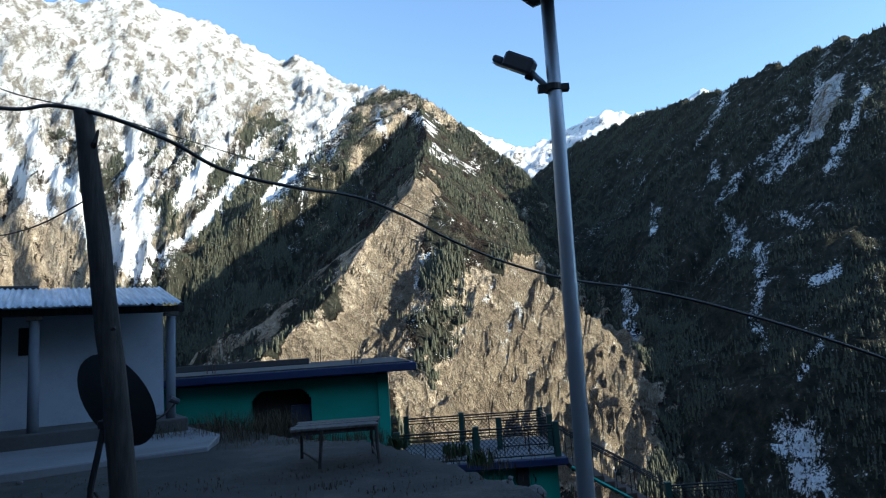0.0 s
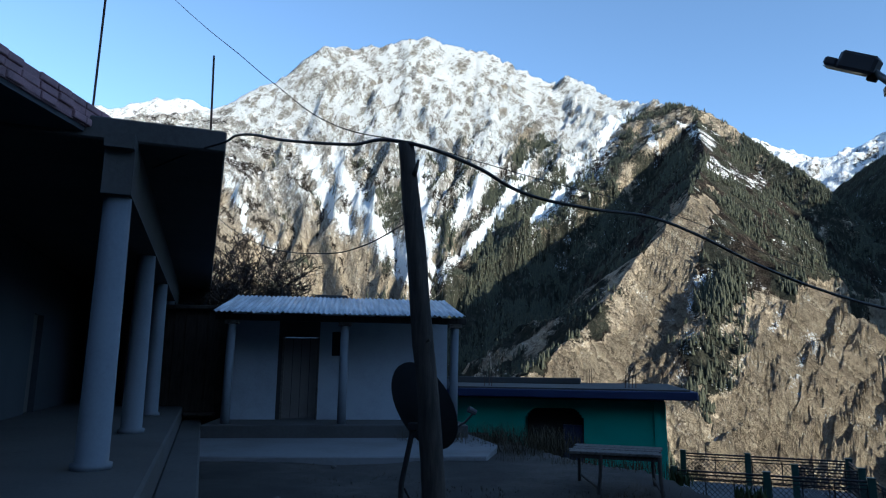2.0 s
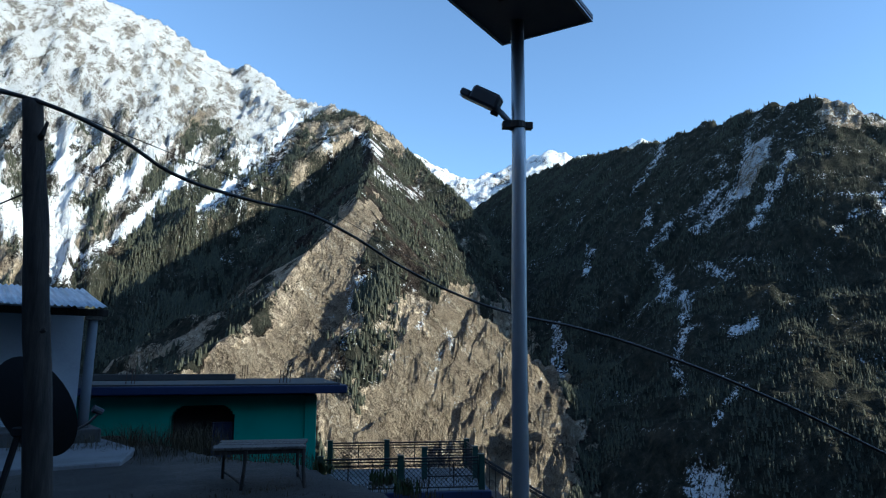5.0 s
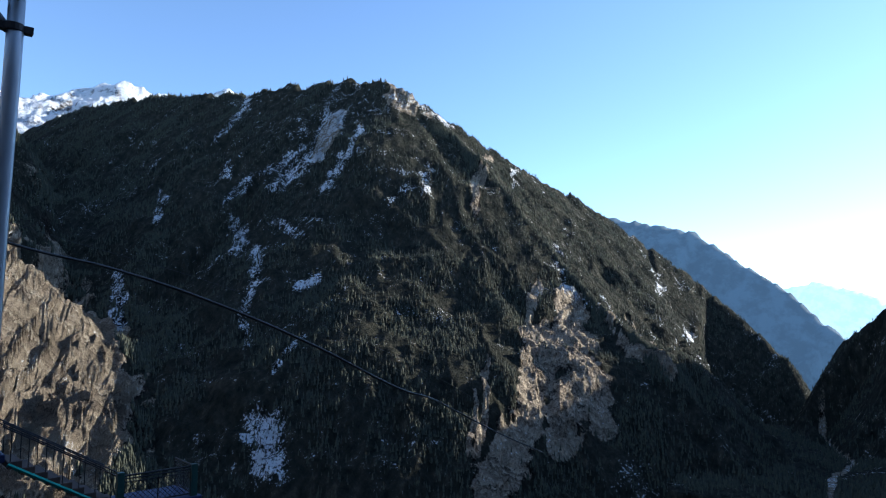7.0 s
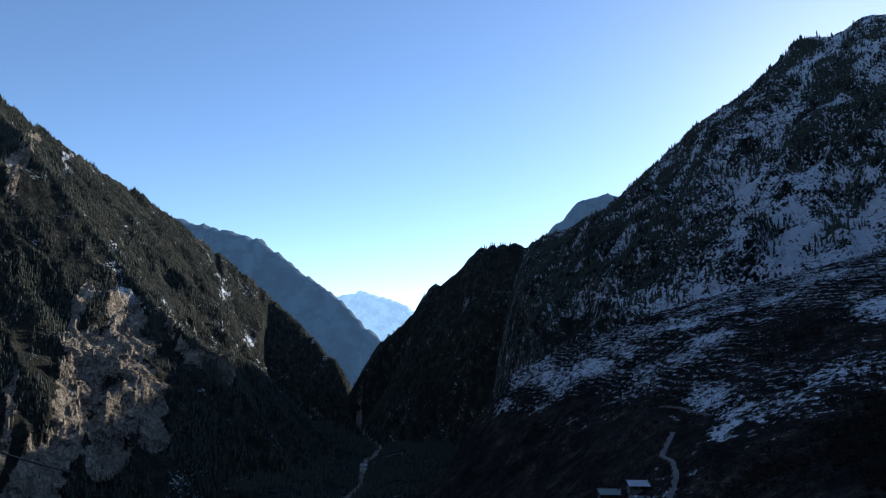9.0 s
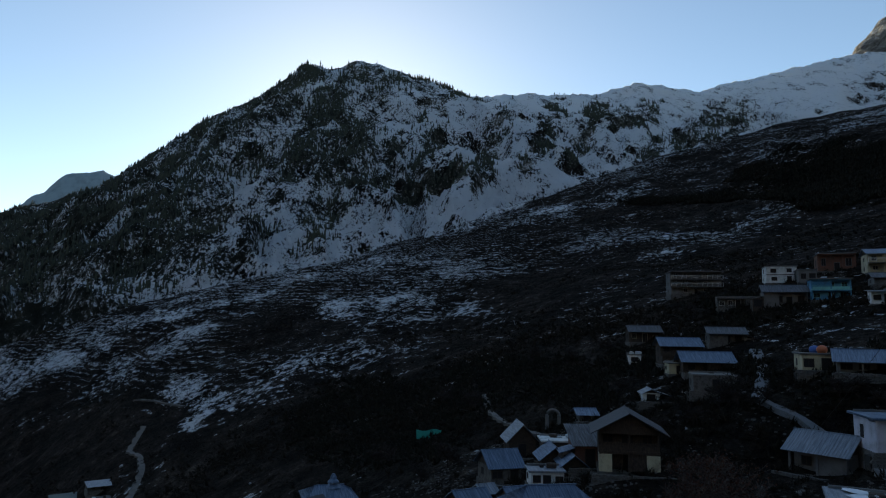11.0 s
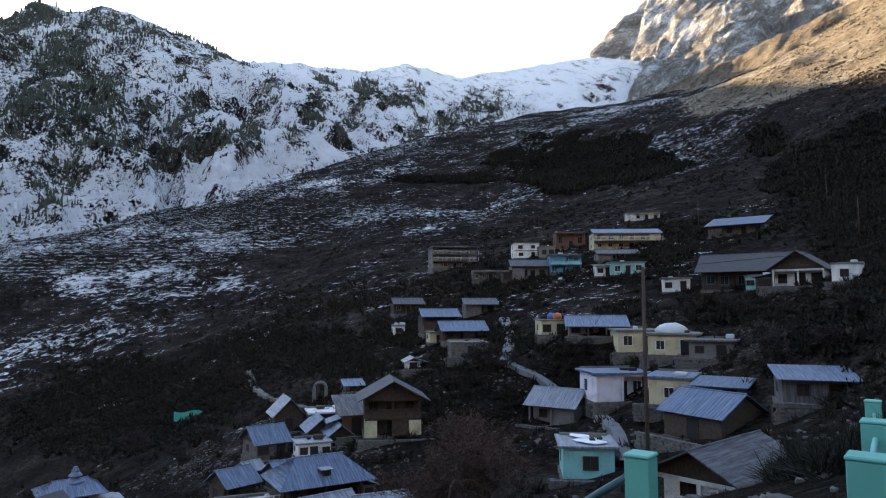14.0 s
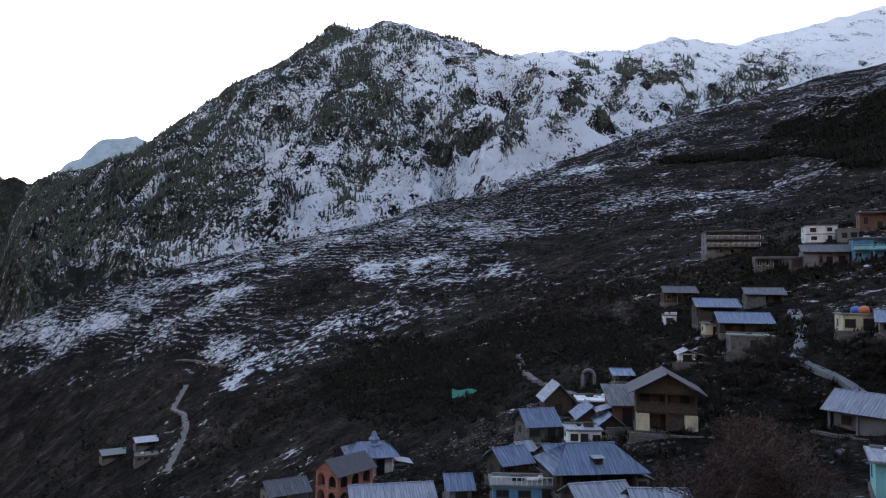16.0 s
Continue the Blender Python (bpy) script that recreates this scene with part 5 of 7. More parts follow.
# ---------------------------------------------------------------- the green house below the yard
def green_house():
    g = thing("green_house", turn_z(-8.8, 16.9, -3.08, 7.4), "sea-green plastered house with a flat blue-edged concrete roof", "house")
    # local x to the right along the front, y away
    W = 7.25
    H = 2.4
    bm = bmesh.new()
    x0, x1 = 3.75, 5.25
    box(bm, 0, 0, 0, x0, 0.25, H)
    box(bm, x1, 0, 0, W - 0.3, 0.25, H)
    # a round-cornered opening
    top = 2.18
    n = 28
    for k in range(n):
        a0, a1 = k / n, (k + 1) / n

        def arch(a):
            u = abs(2 * a - 1)
            return top - 0.32 * max(0, (u - 0.55) / 0.45) ** 2
        box(bm, x0 + (x1 - x0) * a0, 0, max(arch(a0), arch(a1)), x0 + (x1 - x0) * a1, 0.25, H)
    part("wall", bm, M_GREEN, g)
    part("corner_pilaster", boxed(W - 0.3, -0.06, 0, W, 0.25, H, bevel=0.015), M_GREEN, g)
    part("side_wall", boxed(W - 0.25, 0.25, 0, W, 8.0, H), M_GREEN, g)
    part("side_wall", boxed(0, 0.25, 0, 0.25, 8.0, H), M_GREEN, g)
    part("rear_wall", boxed(0.25, 7.75, 0, W - 0.25, 8.0, H), M_GREEN, g)
    # black sheet set back in the arch, painted for the shade of the room
    part("doorway", boxed(x0, 0.5, 0, x1, 0.55, H), M_DARKROOM, g, "near-black sheet for the shaded inside of the doorway")
    part("door_leaf", boxed(x1 - 0.55, 0.3, 0, x1 - 0.05, 0.36, 1.75, bevel=0.01), M_BLUE, g, "blue painted door leaf")
    part("floor", boxed(0.25, 0.25, 0, W - 0.25, 7.75, 0.05), M_CONCRETE_DARK, g)
    part("roof_slab", boxed(-0.6, -0.65, H + 0.06, W + 0.72, 9.0, H + 0.26, bevel=0.02), M_BLUE, g, "flat roof slab with a deep blue painted edge")
    part("roof_screed", boxed(-0.45, -0.5, H + 0.264, W + 0.55, 8.8, H + 0.30), M_CONCRETE_DARK, g)
    part("parapet", boxed(-0.4, 5.2, H + 0.30, W - 2.4, 5.5, H + 0.5, bevel=0.02), M_CONCRETE_DARK, g)
    for x, y in ((2.55, 0.6), (2.72, 0.75), (2.6, 1.0)):
        part("reinforcing_bar", tubed([(x, y, H + 0.28), (x + 0.01, y, H + 0.28 + 0.42)], 0.012, 5), M_RUST, g)
    for k in range(4):
        part("reinforcing_bar", tubed([(6.3 + 0.09 * k, 0.8 + 0.2 * (k % 2), H + 0.28), (6.32 + 0.085 * k, 0.8, H + 0.28 + 0.36)], 0.01, 5), M_RUST, g)
    for k in range(3):
        part("reinforcing_bar", tubed([(5.0 + 0.08 * k, 6.4, H + 0.28), (5.01 + 0.08 * k, 6.4, H + 0.8)], 0.01, 5), M_RUST, g)
    return g


green_house()


# ---------------------------------------------------------------- the railed deck beside it
def lattice(bm, p, q, z0, z1, cell=0.13, wire=0.008):
    """Crossed wires between two posts, cut to the frame."""
    dx, dy = q[0] - p[0], q[1] - p[1]
    length, h = math.hypot(dx, dy), z1 - z0
    n = int((length + h) / cell)
    for k in range(1, n):
        for s in (1, -1):
            a, b = k * cell - h, k * cell
            u0, v0, u1, v1 = a, 0.0, b, h
            if u0 < 0:
                v0, u0 = -u0, 0.0
            if u1 > length:
                v1, u1 = h - (u1 - length), length
            if v1 - v0 < 0.03:
                continue
            if s < 0:
                u0, u1 = length - u0, length - u1
            tube(bm, [(p[0] + dx * u0 / length, p[1] + dy * u0 / length, z0 + v0), (p[0] + dx * u1 / length, p[1] + dy * u1 / length, z0 + v1)], wire, 3, cap=False)
    return bm


def rail_panel(parent, p, q, base, top=0.86):
    """One bay: two top rails, a foot rail, uprights and wire mesh."""
    f = part("rail_frame", tubed([(p[0], p[1], base + top), (q[0], q[1], base + top)], 0.028, 6), M_IRON, parent)
    for z, r in ((top - 0.08, 0.02), (top - 0.17, 0.016), (0.07, 0.02)):
        part("rail", tubed([(p[0], p[1], base + z), (q[0], q[1], base + z)], r, 5), M_IRON, f)
    n = max(2, round(math.dist(p, q) / 0.85))
    for k in range(n + 1):
        t = 0.04 + 0.92 * k / n
        x, y = p[0] + (q[0] - p[0]) * t, p[1] + (q[1] - p[1]) * t
        part("upright", tubed([(x, y, base + 0.05), (x, y, base + top - 0.07)], 0.016, 5), M_IRON, f)
    part("wire_mesh", lattice(bmesh.new(), p, q, base + 0.08, base + top - 0.17), M_IRON, f)
    return f


def deck():
    d = thing("railed_deck", pose(-0.3, 0, -3.36), "blue-edged concrete deck with iron mesh railings on green posts", "deck")
    part("slab", boxed(-1.35, 19.3, -0.22, 3.45, 23.75, -0.02, bevel=0.02), M_BLUE, d)
    part("screed", boxed(-1.28, 19.4, -0.016, 3.38, 23.68, 0.0), M_CONCRETE, d)
    part("support_wall", boxed(0.5, 19.75, -3.2, 3.2, 19.95, -0.22), M_GREEN, d)
    part("support_wall", boxed(-1.3, 19.95, -3.2, -1.1, 23.5, -0.22), M_GREEN, d)
    part("support_pier", boxed(2.0, 19.55, -3.2, 2.35, 19.75, -0.22, bevel=0.02), M_DARKROOM, d)
    posts = [(-1.3, 19.42), (0.92, 19.45), (3.2, 19.5), (3.3, 21.4), (3.32, 23.6), (0.6, 23.6), (-1.3, 23.6), (1.72, 21.4)]
    for x, y in posts:
        c = part("post", boxed(x - 0.085, y - 0.085, -0.02, x + 0.085, y + 0.085, 0.93, bevel=0.012), M_GREEN_POST, d, "dark green concrete railing post")
        part("cap", boxed(x - 0.1, y - 0.1, 0.932, x + 0.1, y + 0.1, 0.96, bevel=0.01), M_GREEN_POST, c)
    for a, b in ((0, 1), (1, 2), (4, 3), (5, 4), (6, 5), (7, 3)):
        rail_panel(d, posts[a], posts[b], 0.0)
    # stairs down towards the slope
    for k in range(9):
        part("stair_tread", boxed(3.45 + 0.28 * k, 18.9, -0.22 - 0.17 * k - 0.1, 3.45 + 0.28 * (k + 1) + 0.02, 20.0, -0.05 - 0.17 * k - 0.1, bevel=0.01), M_RUST, d)
    for y in (18.92, 19.98):
        part("stair_string", tubed([(3.45, y, -0.2), (6.0, y, -1.75)], 0.06, 4), M_GREEN, d)
        for dz in (0.86, 0.76):
            part("stair_rail", tubed([(3.3, y, dz - 0.05), (5.9, y, dz - 1.6)], 0.018, 5), M_IRON, d)
        for k in range(7):
            x = 3.5 + 0.38 * k
            part("stair_baluster", tubed([(x, y, -0.2 - 0.6 * (x - 3.45)), (x, y, 0.72 - 0.6 * (x - 3.45))], 0.011, 5), M_IRON, d)
    part("landing", boxed(5.9, 18.9, -1.9, 8.2, 20.6, -1.72, bevel=0.02), M_BLUE, d)
    part("landing_wall", boxed(5.9, 18.95, -4.5, 6.1, 20.5, -1.9), M_TEAL, d)
    part("post", boxed(7.9, 18.95, -1.72, 8.07, 19.12, -0.85), M_GREEN_POST, d)
    part("post", boxed(5.95, 18.95, -1.72, 6.12, 19.12, -0.8), M_GREEN_POST, d)
    rail_panel(d, (6.05, 19.03), (7.98, 19.03), -1.72, 0.82)
    rail_panel(d, (7.98, 19.03), (7.98, 20.5), -1.72, 0.82)
    return d


deck()


# ---------------------------------------------------------------- the table of planks
def plank_table():
    t = thing("plank_table", turn_z(-1.62, 9.85, -1.56, 4.0), "low wooden table of rough grey planks on stick legs", "table")
    rnd = random.Random(3)
    y = -0.52
    for k in range(5):
        w = rnd.uniform(0.19, 0.23)
        part("plank", boxed(-0.62 + rnd.uniform(-0.05, 0.03), y, 0.50 + rnd.uniform(0, 0.012), 0.56 + rnd.uniform(-0.06, 0.05), y + w - 0.015, 0.535 + rnd.uniform(0, 0.012), bevel=0.006), M_PLANK, t)
        y += w
    legs = [(-0.2 - 0.02, -0.5), (-0.62, 0.48), (0.42, 0.48), (0.54, -0.5)]
    for x, yy in legs:
        part("leg", tubed([(x + rnd.uniform(-0.03, 0.03), yy, 0), (x, yy, 0.25), (x + rnd.uniform(-0.02, 0.02), yy, 0.51)], [0.026, 0.023, 0.028], 7), M_POLE, t)
    part("apron", boxed(-0.6, -0.49, 0.45, 0.54, -0.46, 0.5), M_POLE, t)
    part("apron", boxed(-0.6, 0.44, 0.45, 0.5, 0.47, 0.5), M_POLE, t)
    part("stretcher", tubed([(-0.6, 0.48, 0.1), (-0.22, -0.5, 0.06)], 0.018, 6), M_POLE, t)
    part("stretcher", tubed([(0.42, 0.48, 0.1), (0.54, -0.5, 0.08)], 0.018, 6), M_POLE, t)
    return t


plank_table()


# ---------------------------------------------------------------- wooden pole and its cables
def rough_trunk(pts, radii, rings=44, sides=16):
    """A trunk with knots and swellings along its length."""
    p, q = np.array(pts), np.linspace(0, 1, rings)
    z = np.linspace(p[0, 2], p[-1, 2], rings)
    x, y, r = (np.interp(z, p[:, 2], v) for v in (p[:, 0], p[:, 1], np.array(radii)))
    bm = bmesh.new()
    rows = []
    for k in range(rings):
        row = []
        for i in range(sides):
            a = 2 * math.pi * i / sides
            w = r[k] * (1 + 0.16 * noise.noise(Vector((math.cos(a) * 1.3, math.sin(a) * 1.3, z[k] * 2.2))) + 0.08 * noise.noise(Vector((math.cos(a) * 3.5, math.sin(a) * 3.5, z[k] * 9))))
            row.append(bm.verts.new((x[k] + w * math.cos(a), y[k] + w * math.sin(a), z[k])))
        rows.append(row)
    for u, v in zip(rows[:-1], rows[1:]):
        for i in range(sides):
            bm.faces.new((u[i], u[(i + 1) % sides], v[(i + 1) % sides], v[i]))
    bm.faces.new(rows[-1])
    return bm


pole = tagged(part("utility_pole", rough_trunk([(-1.86, 4.02, -1.9), (-1.91, 3.99, -0.71), (-1.955, 3.97, -0.1), (-2.0, 3.95, 0.37), (-2.07, 3.92, 1.1), (-2.115, 3.9, 1.54)],
                                               [0.080, 0.076, 0.072, 0.068, 0.060, 0.054]), M_POLE, smooth_faces=True),
              "leaning dark weathered tree-trunk utility pole", "utility pole")
part("branch_stub", tubed([(-2.06, 3.9, 1.30), (-2.02, 3.86, 1.33), (-1.995, 3.85, 1.40)], [0.02, 0.016, 0.008], 6), M_POLE, pole)
part("branch_stub", tubed([(-1.97, 3.93, 0.2), (-1.915, 3.9, 0.22)], [0.018, 0.01], 6), M_POLE, pole)


def cable(name, pts, r, label, thicker=0.0):
    cu = bpy.data.curves.new(name, "CURVE")
    cu.dimensions = "3D"
    cu.bevel_depth, cu.bevel_resolution = r, 2
    sp = cu.splines.new("BEZIER")
    sp.bezier_points.add(len(pts) - 1)
    for b, p in zip(sp.bezier_points, pts):
        b.co = p
        b.radius = 1 + thicker * min(1.0, max(0.0, (p[0] - 0.5) / 5))
        b.handle_left_type = b.handle_right_type = "AUTO"
    cu.materials.append(M_CABLE)
    return tagged(new(name, cu), label, "cable")


cable("power_cable",
      [(-6.2, 5.6, 2.3), (-5.41, 5.44, 2.37), (-4.99, 5.39, 2.40), (-4.64, 5.16, 2.35), (-3.48, 4.51, 1.93), (-2.74, 4.2, 1.71), (-2.09, 3.87, 1.535), (-1.75, 4.2, 1.44), (-1.5, 4.6, 1.32),
       (-1.1, 5.05, 1.27), (-0.7, 5.55, 1.28), (-0.38, 6.0, 1.21), (0.13, 6.6, 1.0), (0.8, 7.3, 0.79), (1.45, 7.85, 0.65), (2.57, 8.59, 0.5), (3.85, 9.2, 0.2), (6.21, 10.21, -0.54), (9.0, 11.2, -1.62),
       (10.8, 12.4, -2.05), (14.2, 15.4, -2.9), (19.1, 18.0, -4.58), (24.0, 20.1, -6.23)],
      0.013, "thick black power cable sagging across the valley side", 0.9)
cable("thin_wire", [(-2.09, 3.87, 1.55), (-1.4, 4.6, 1.42), (-0.5, 5.8, 1.33), (0.4, 6.9, 1.06), (1.5, 7.9, 0.86), (3.9, 9.2, 0.45), (6.2, 10.3, -0.1), (11.5, 13.0, -1.6), (24, 20.3, -5.9)], 0.003, "thin black wire beside the power cable")
cable("service_wire", [(-2.05, 3.94, 1.03), (-2.74, 4.43, 0.96), (-3.58, 5.08, 1.06), (-4.5, 5.63, 1.26), (-5.54, 6.27, 1.65), (-6.41, 6.89, 2.05)], 0.005, "thin black service wire hanging from the pole")
cable("overhead_wire", [(-2.09, 3.87, 1.54), (-2.79, 4.12, 1.83), (-3.86, 4.71, 2.59), (-4.72, 5.17, 3.27), (-5.52, 5.53, 3.9), (-6.97, 6.21, 5.11), (-9.5, 7.4, 7.4)], 0.004, "thin overhead wire rising over the roofs")


# ---------------------------------------------------------------- satellite dish
def dish():
    d = thing("satellite_dish", pose(-2.42, 4.83, -1.57), "dark satellite dish on a thin tube stand behind the pole", "satellite dish")
    bm = bmesh.new()
    rings, seg, R = 7, 30, 0.38
    for lift in (0.0, 0.012):
        rows = []
        for i in range(rings + 1):
            r = R * i / rings
            rows.append([bm.verts.new((r * 0.92 * math.cos(2 * math.pi * k / seg), r * math.sin(2 * math.pi * k / seg), 0.16 * (r / R) ** 2 * R + lift)) for k in range(seg)] if i else [bm.verts.new((0, 0, lift))])
        for k in range(seg):
            bm.faces.new((rows[0][0], rows[1][k], rows[1][(k + 1) % seg]))
        for a, b in zip(rows[1:-1], rows[2:]):
            for k in range(seg):
                bm.faces.new((a[k], b[k], b[(k + 1) % seg], a[(k + 1) % seg]))
    r = part("reflector", bm, M_DISH, d, smooth_faces=True)
    r.matrix_basis = Matrix.Translation((0, 0, 1.29)) @ Vector((0.37, 0.80, 0.44)).to_track_quat("Z", "Y").to_matrix().to_4x4() @ pose(0, 0, 0, 0, 0, 20)
    arm = part("feed_arm", tubed([(0.05, 0.05, 1.02), (0.30, 0.26, 1.2), (0.36, 0.31, 1.28)], 0.009, 6), M_IRON, d)
    part("receiver_head", tubed([(0.37, 0.31, 1.27), (0.32, 0.27, 1.30)], [0.022, 0.026], 8), M_WALL_SHADE, arm)
    part("mast", tubed([(-0.12, -0.06, 0), (-0.10, -0.05, 0.75), (-0.02, -0.01, 1.2)], 0.022, 8), M_IRON, d)
    part("stay", tubed([(0.2, 0.25, 0), (-0.08, -0.04, 0.72)], 0.012, 6), M_IRON, d)
    part("stay", tubed([(-0.4, 0.15, 0), (-0.1, -0.05, 0.7)], 0.012, 6), M_IRON, d)
    part("bracket", boxed(-0.06, -0.05, 1.14, 0.02, 0.02, 1.2, bevel=0.008), M_IRON, d)
    return d


dish()


# ---------------------------------------------------------------- solar street lamp
def street_lamp():
    p = thing("street_lamp", pose(0.72, 3.975, -2.075), "grey steel solar street lamp with a panel on top", "street lamp")
    part("post", tubed([(0, 0, 0), (0.01, 0, 1.1), (0.03, -0.01, 2.6), (0.045, -0.015, 3.3), (0.055, -0.02, 4.36)], [0.052, 0.05, 0.046, 0.044, 0.042], 18), M_GALV, p, smooth_faces=True)
    c = part("clamp", tubed([(0.04, -0.015, 3.565), (0.04, -0.015, 3.605)], 0.055, 16), M_IRON, p, "black steel pipe clamp")
    part("bolt_plate", boxed(0.085, -0.04, 3.565, 0.135, 0.01, 3.605), M_IRON, c)
    part("bolt_plate", boxed(-0.055, -0.04, 3.565, -0.005, 0.01, 3.605), M_IRON, c)
    part("arm", tubed([(0.0, -0.01, 3.60), (-0.10, 0.03, 3.74)], 0.019, 10), M_GALV, p, smooth_faces=True)
    head = part("lamp_head", boxed(-0.085, -0.065, -0.05, 0.11, 0.065, 0.05, bevel=0.016), M_HEAD, p, "dark grey lamp head")
    head.matrix_basis = Matrix.Translation((-0.155, 0.05, 3.79)) @ pose(0, 0, 0, 8, 30, -18)
    sh = part("visor", boxed(-0.155, -0.055, -0.045, -0.083, 0.055, 0.0, bevel=0.01), M_HEAD, head)
    part("lens", boxed(-0.15, -0.05, -0.052, 0.06, 0.05, -0.0505), M_LENS, head)
    part("tilt_bracket", boxed(0.08, -0.02, -0.075, 0.13, 0.02, -0.045, bevel=0.005), M_IRON, head)
    pan = part("solar_panel", boxed(-0.42, -0.33, -0.018, 0.42, 0.33, 0.018, bevel=0.004), M_PANEL, p, "solar panel with an aluminium frame")
    pan.matrix_basis = Matrix.Translation((0.03, -0.22, 4.30)) @ pose(0, 0, 0, 3, 0, -36.0) @ pose(0, 0, 0, 0, 0, 90)
    part("cells", boxed(-0.40, -0.31, 0.0185, 0.40, 0.31, 0.022), M_CELL, pan)
    for y in (-0.325, 0.305):
        part("frame_edge", boxed(-0.425, y, -0.03, 0.425, y + 0.02, 0.024), M_GALV, pan)
    for x in (-0.425, 0.405):
        part("frame_edge", boxed(x, -0.305, -0.03, x + 0.02, 0.305, 0.024), M_GALV, pan)
    part("junction_box", boxed(-0.3, -0.06, -0.05, -0.18, 0.06, -0.019, bevel=0.005), M_IRON, pan)
    part("mount_pipe", tubed([(0.055, -0.02, 4.30), (0.1, -0.04, 4.36)], 0.03, 8), M_IRON, p)
    return p


street_lamp()


# ---------------------------------------------------------------- weeds at the yard's edge
def blades(spots, seed, lo, hi, mat, name, label, per=26, lean=0.35, wide=0.006):
    rnd = random.Random(seed)
    v, f = [], []
    for x, y, z, r, n in spots:
        for k in range(int(n * per)):
            a, q = rnd.uniform(0, 6.28), r * math.sqrt(rnd.random())
            px, py = x + q * math.cos(a), y + q * math.sin(a)
            h = rnd.uniform(lo, hi)
            b = rnd.uniform(0, 6.28)
            dx, dy, l = math.cos(b), math.sin(b), rnd.uniform(0.05, lean) * h
            i = len(v)
            w = wide * rnd.uniform(0.6, 1.5)
            v += [(px - dy * w, py + dx * w, z - 0.03), (px + dy * w, py - dx * w, z - 0.03), (px + dx * l * 0.3 + dy * w * 0.8, py + dy * l * 0.3 - dx * w * 0.8, z + h * 0.6), (px + dx * l * 0.3 - dy * w * 0.8, py + dy * l * 0.3 + dx * w * 0.8, z + h * 0.6),
                  (px + dx * l, py + dy * l, z + h)]
            f += [(i, i + 1, i + 2), (i, i + 2, i + 3), (i + 3, i + 2, i + 4)]
    return tagged(new(name, mesh_fast(name, np.array(v), np.array(f), mat)), label, "grass", kind="stuff")


M_WEED = needles("dry_brown_weeds", (0.018, 0.015, 0.009), (0.085, 0.07, 0.042))
M_LEAF = needles("dark_green_leaves", (0.012, 0.02, 0.008), (0.05, 0.065, 0.025))
rw = random.Random(77)
blades([(rw.uniform(-6.6, -3.4), rw.uniform(13.4, 15.8), rw.uniform(-1.75, -1.5), 0.45, 1.0) for k in range(70)], 1, 0.05, 0.5, M_WEED, "weeds", "tall dry brown weeds before the green house", 60, 1.6, 0.003)
blades([(rw.uniform(-4.6, -1.2), rw.uniform(11.6, 13.6), -1.62 - 0.15 * rw.random(), 0.3, 1.0) for k in range(55)], 2, 0.06, 0.26, M_WEED, "weeds", "dry weeds at the edge of the yard", 36, 0.7, 0.0035)
blades([(rw.uniform(-1.6, 0.6), rw.uniform(7.6, 10.2), -1.6, 0.25, 1.0) for k in range(30)], 3, 0.02, 0.08, M_WEED, "weeds", "short dry weeds at the edge of the yard", 26)
blades([(rw.uniform(-9, 1.2), rw.uniform(3.2, 10.5), -1.585, 0.3, 1.0) for k in range(260)], 4, 0.01, 0.035, M_GRASS, "grass", "sparse short dry grass on the yard", 16, 0.8, 0.004)
blades([(0.0, 10.2, -1.62, 0.22, 3.0), (0.35, 9.6, -1.66, 0.18, 2.0), (-0.9, 11.2, -1.6, 0.2, 2.0)], 5, 0.06, 0.2, M_LEAF, "weeds", "dark green strap-leaved plants at the yard's edge", 24, 0.8, 0.018)
blades([(rw.uniform(-1.0, 1.6), rw.uniform(-9.6, -6.8), rw.uniform(-3.0, -2.4), 0.4, 1.0) for k in range(30)] + [(rw.uniform(-6, -0.7), rw.uniform(-8.4, -7.9), -2.2, 0.2, 1.0) for k in range(30)], 6, 0.15, 0.6, M_WEED, "weeds", "dry weeds beside the path railing", 26)


def stone(x, y, z, r, seed, mat, label, flat=0.6):
    rnd = random.Random(seed)
    bm = bmesh.new()
    bmesh.ops.create_icosphere(bm, subdivisions=2, radius=r)
    off = Vector((rnd.uniform(0, 50), rnd.uniform(0, 50), seed))
    for v in bm.verts:
        v.co = v.co * (1 + 0.6 * noise.noise(v.co / r * 0.9 + off))
        v.co.z *= flat
    o = tagged(part("stone", bm, mat), label, "stone", "loose stones")
    o.location = (x, y, z)
    return o


M_STONE = painted("grey_field_stone", (0.11, 0.105, 0.10), 0.9, 0.8, 6.0, (0.035, 0.033, 0.03), 0.8)
stone(0.5, 7.95, -1.72, 0.2, 1, M_STONE, "pale grey boulder at the yard's edge")
stone(0.25, 8.25, -1.68, 0.1, 2, M_STONE, "grey stone at the yard's edge")
stone(0.95, 8.6, -1.9, 0.13, 3, M_STONE, "grey stone at the yard's edge")
for k in range(14):
    stone(rw.uniform(-7, 0.8), rw.uniform(3.6, 10), -1.57, rw.uniform(0.025, 0.06), 10 + k, M_STONE, "small loose stone on the bare yard")
for k in range(8):
    stone(rw.uniform(-5, -1.0), rw.uniform(-9.6, -8.6), -2.2, rw.uniform(0.03, 0.08), 40 + k, M_STONE, "small loose stone on the path")

for ob in set(bpy.data.objects) - VALLEY_THINGS:
    if ob.parent is None:
        ob.matrix_basis = YARD @ ob.matrix_basis

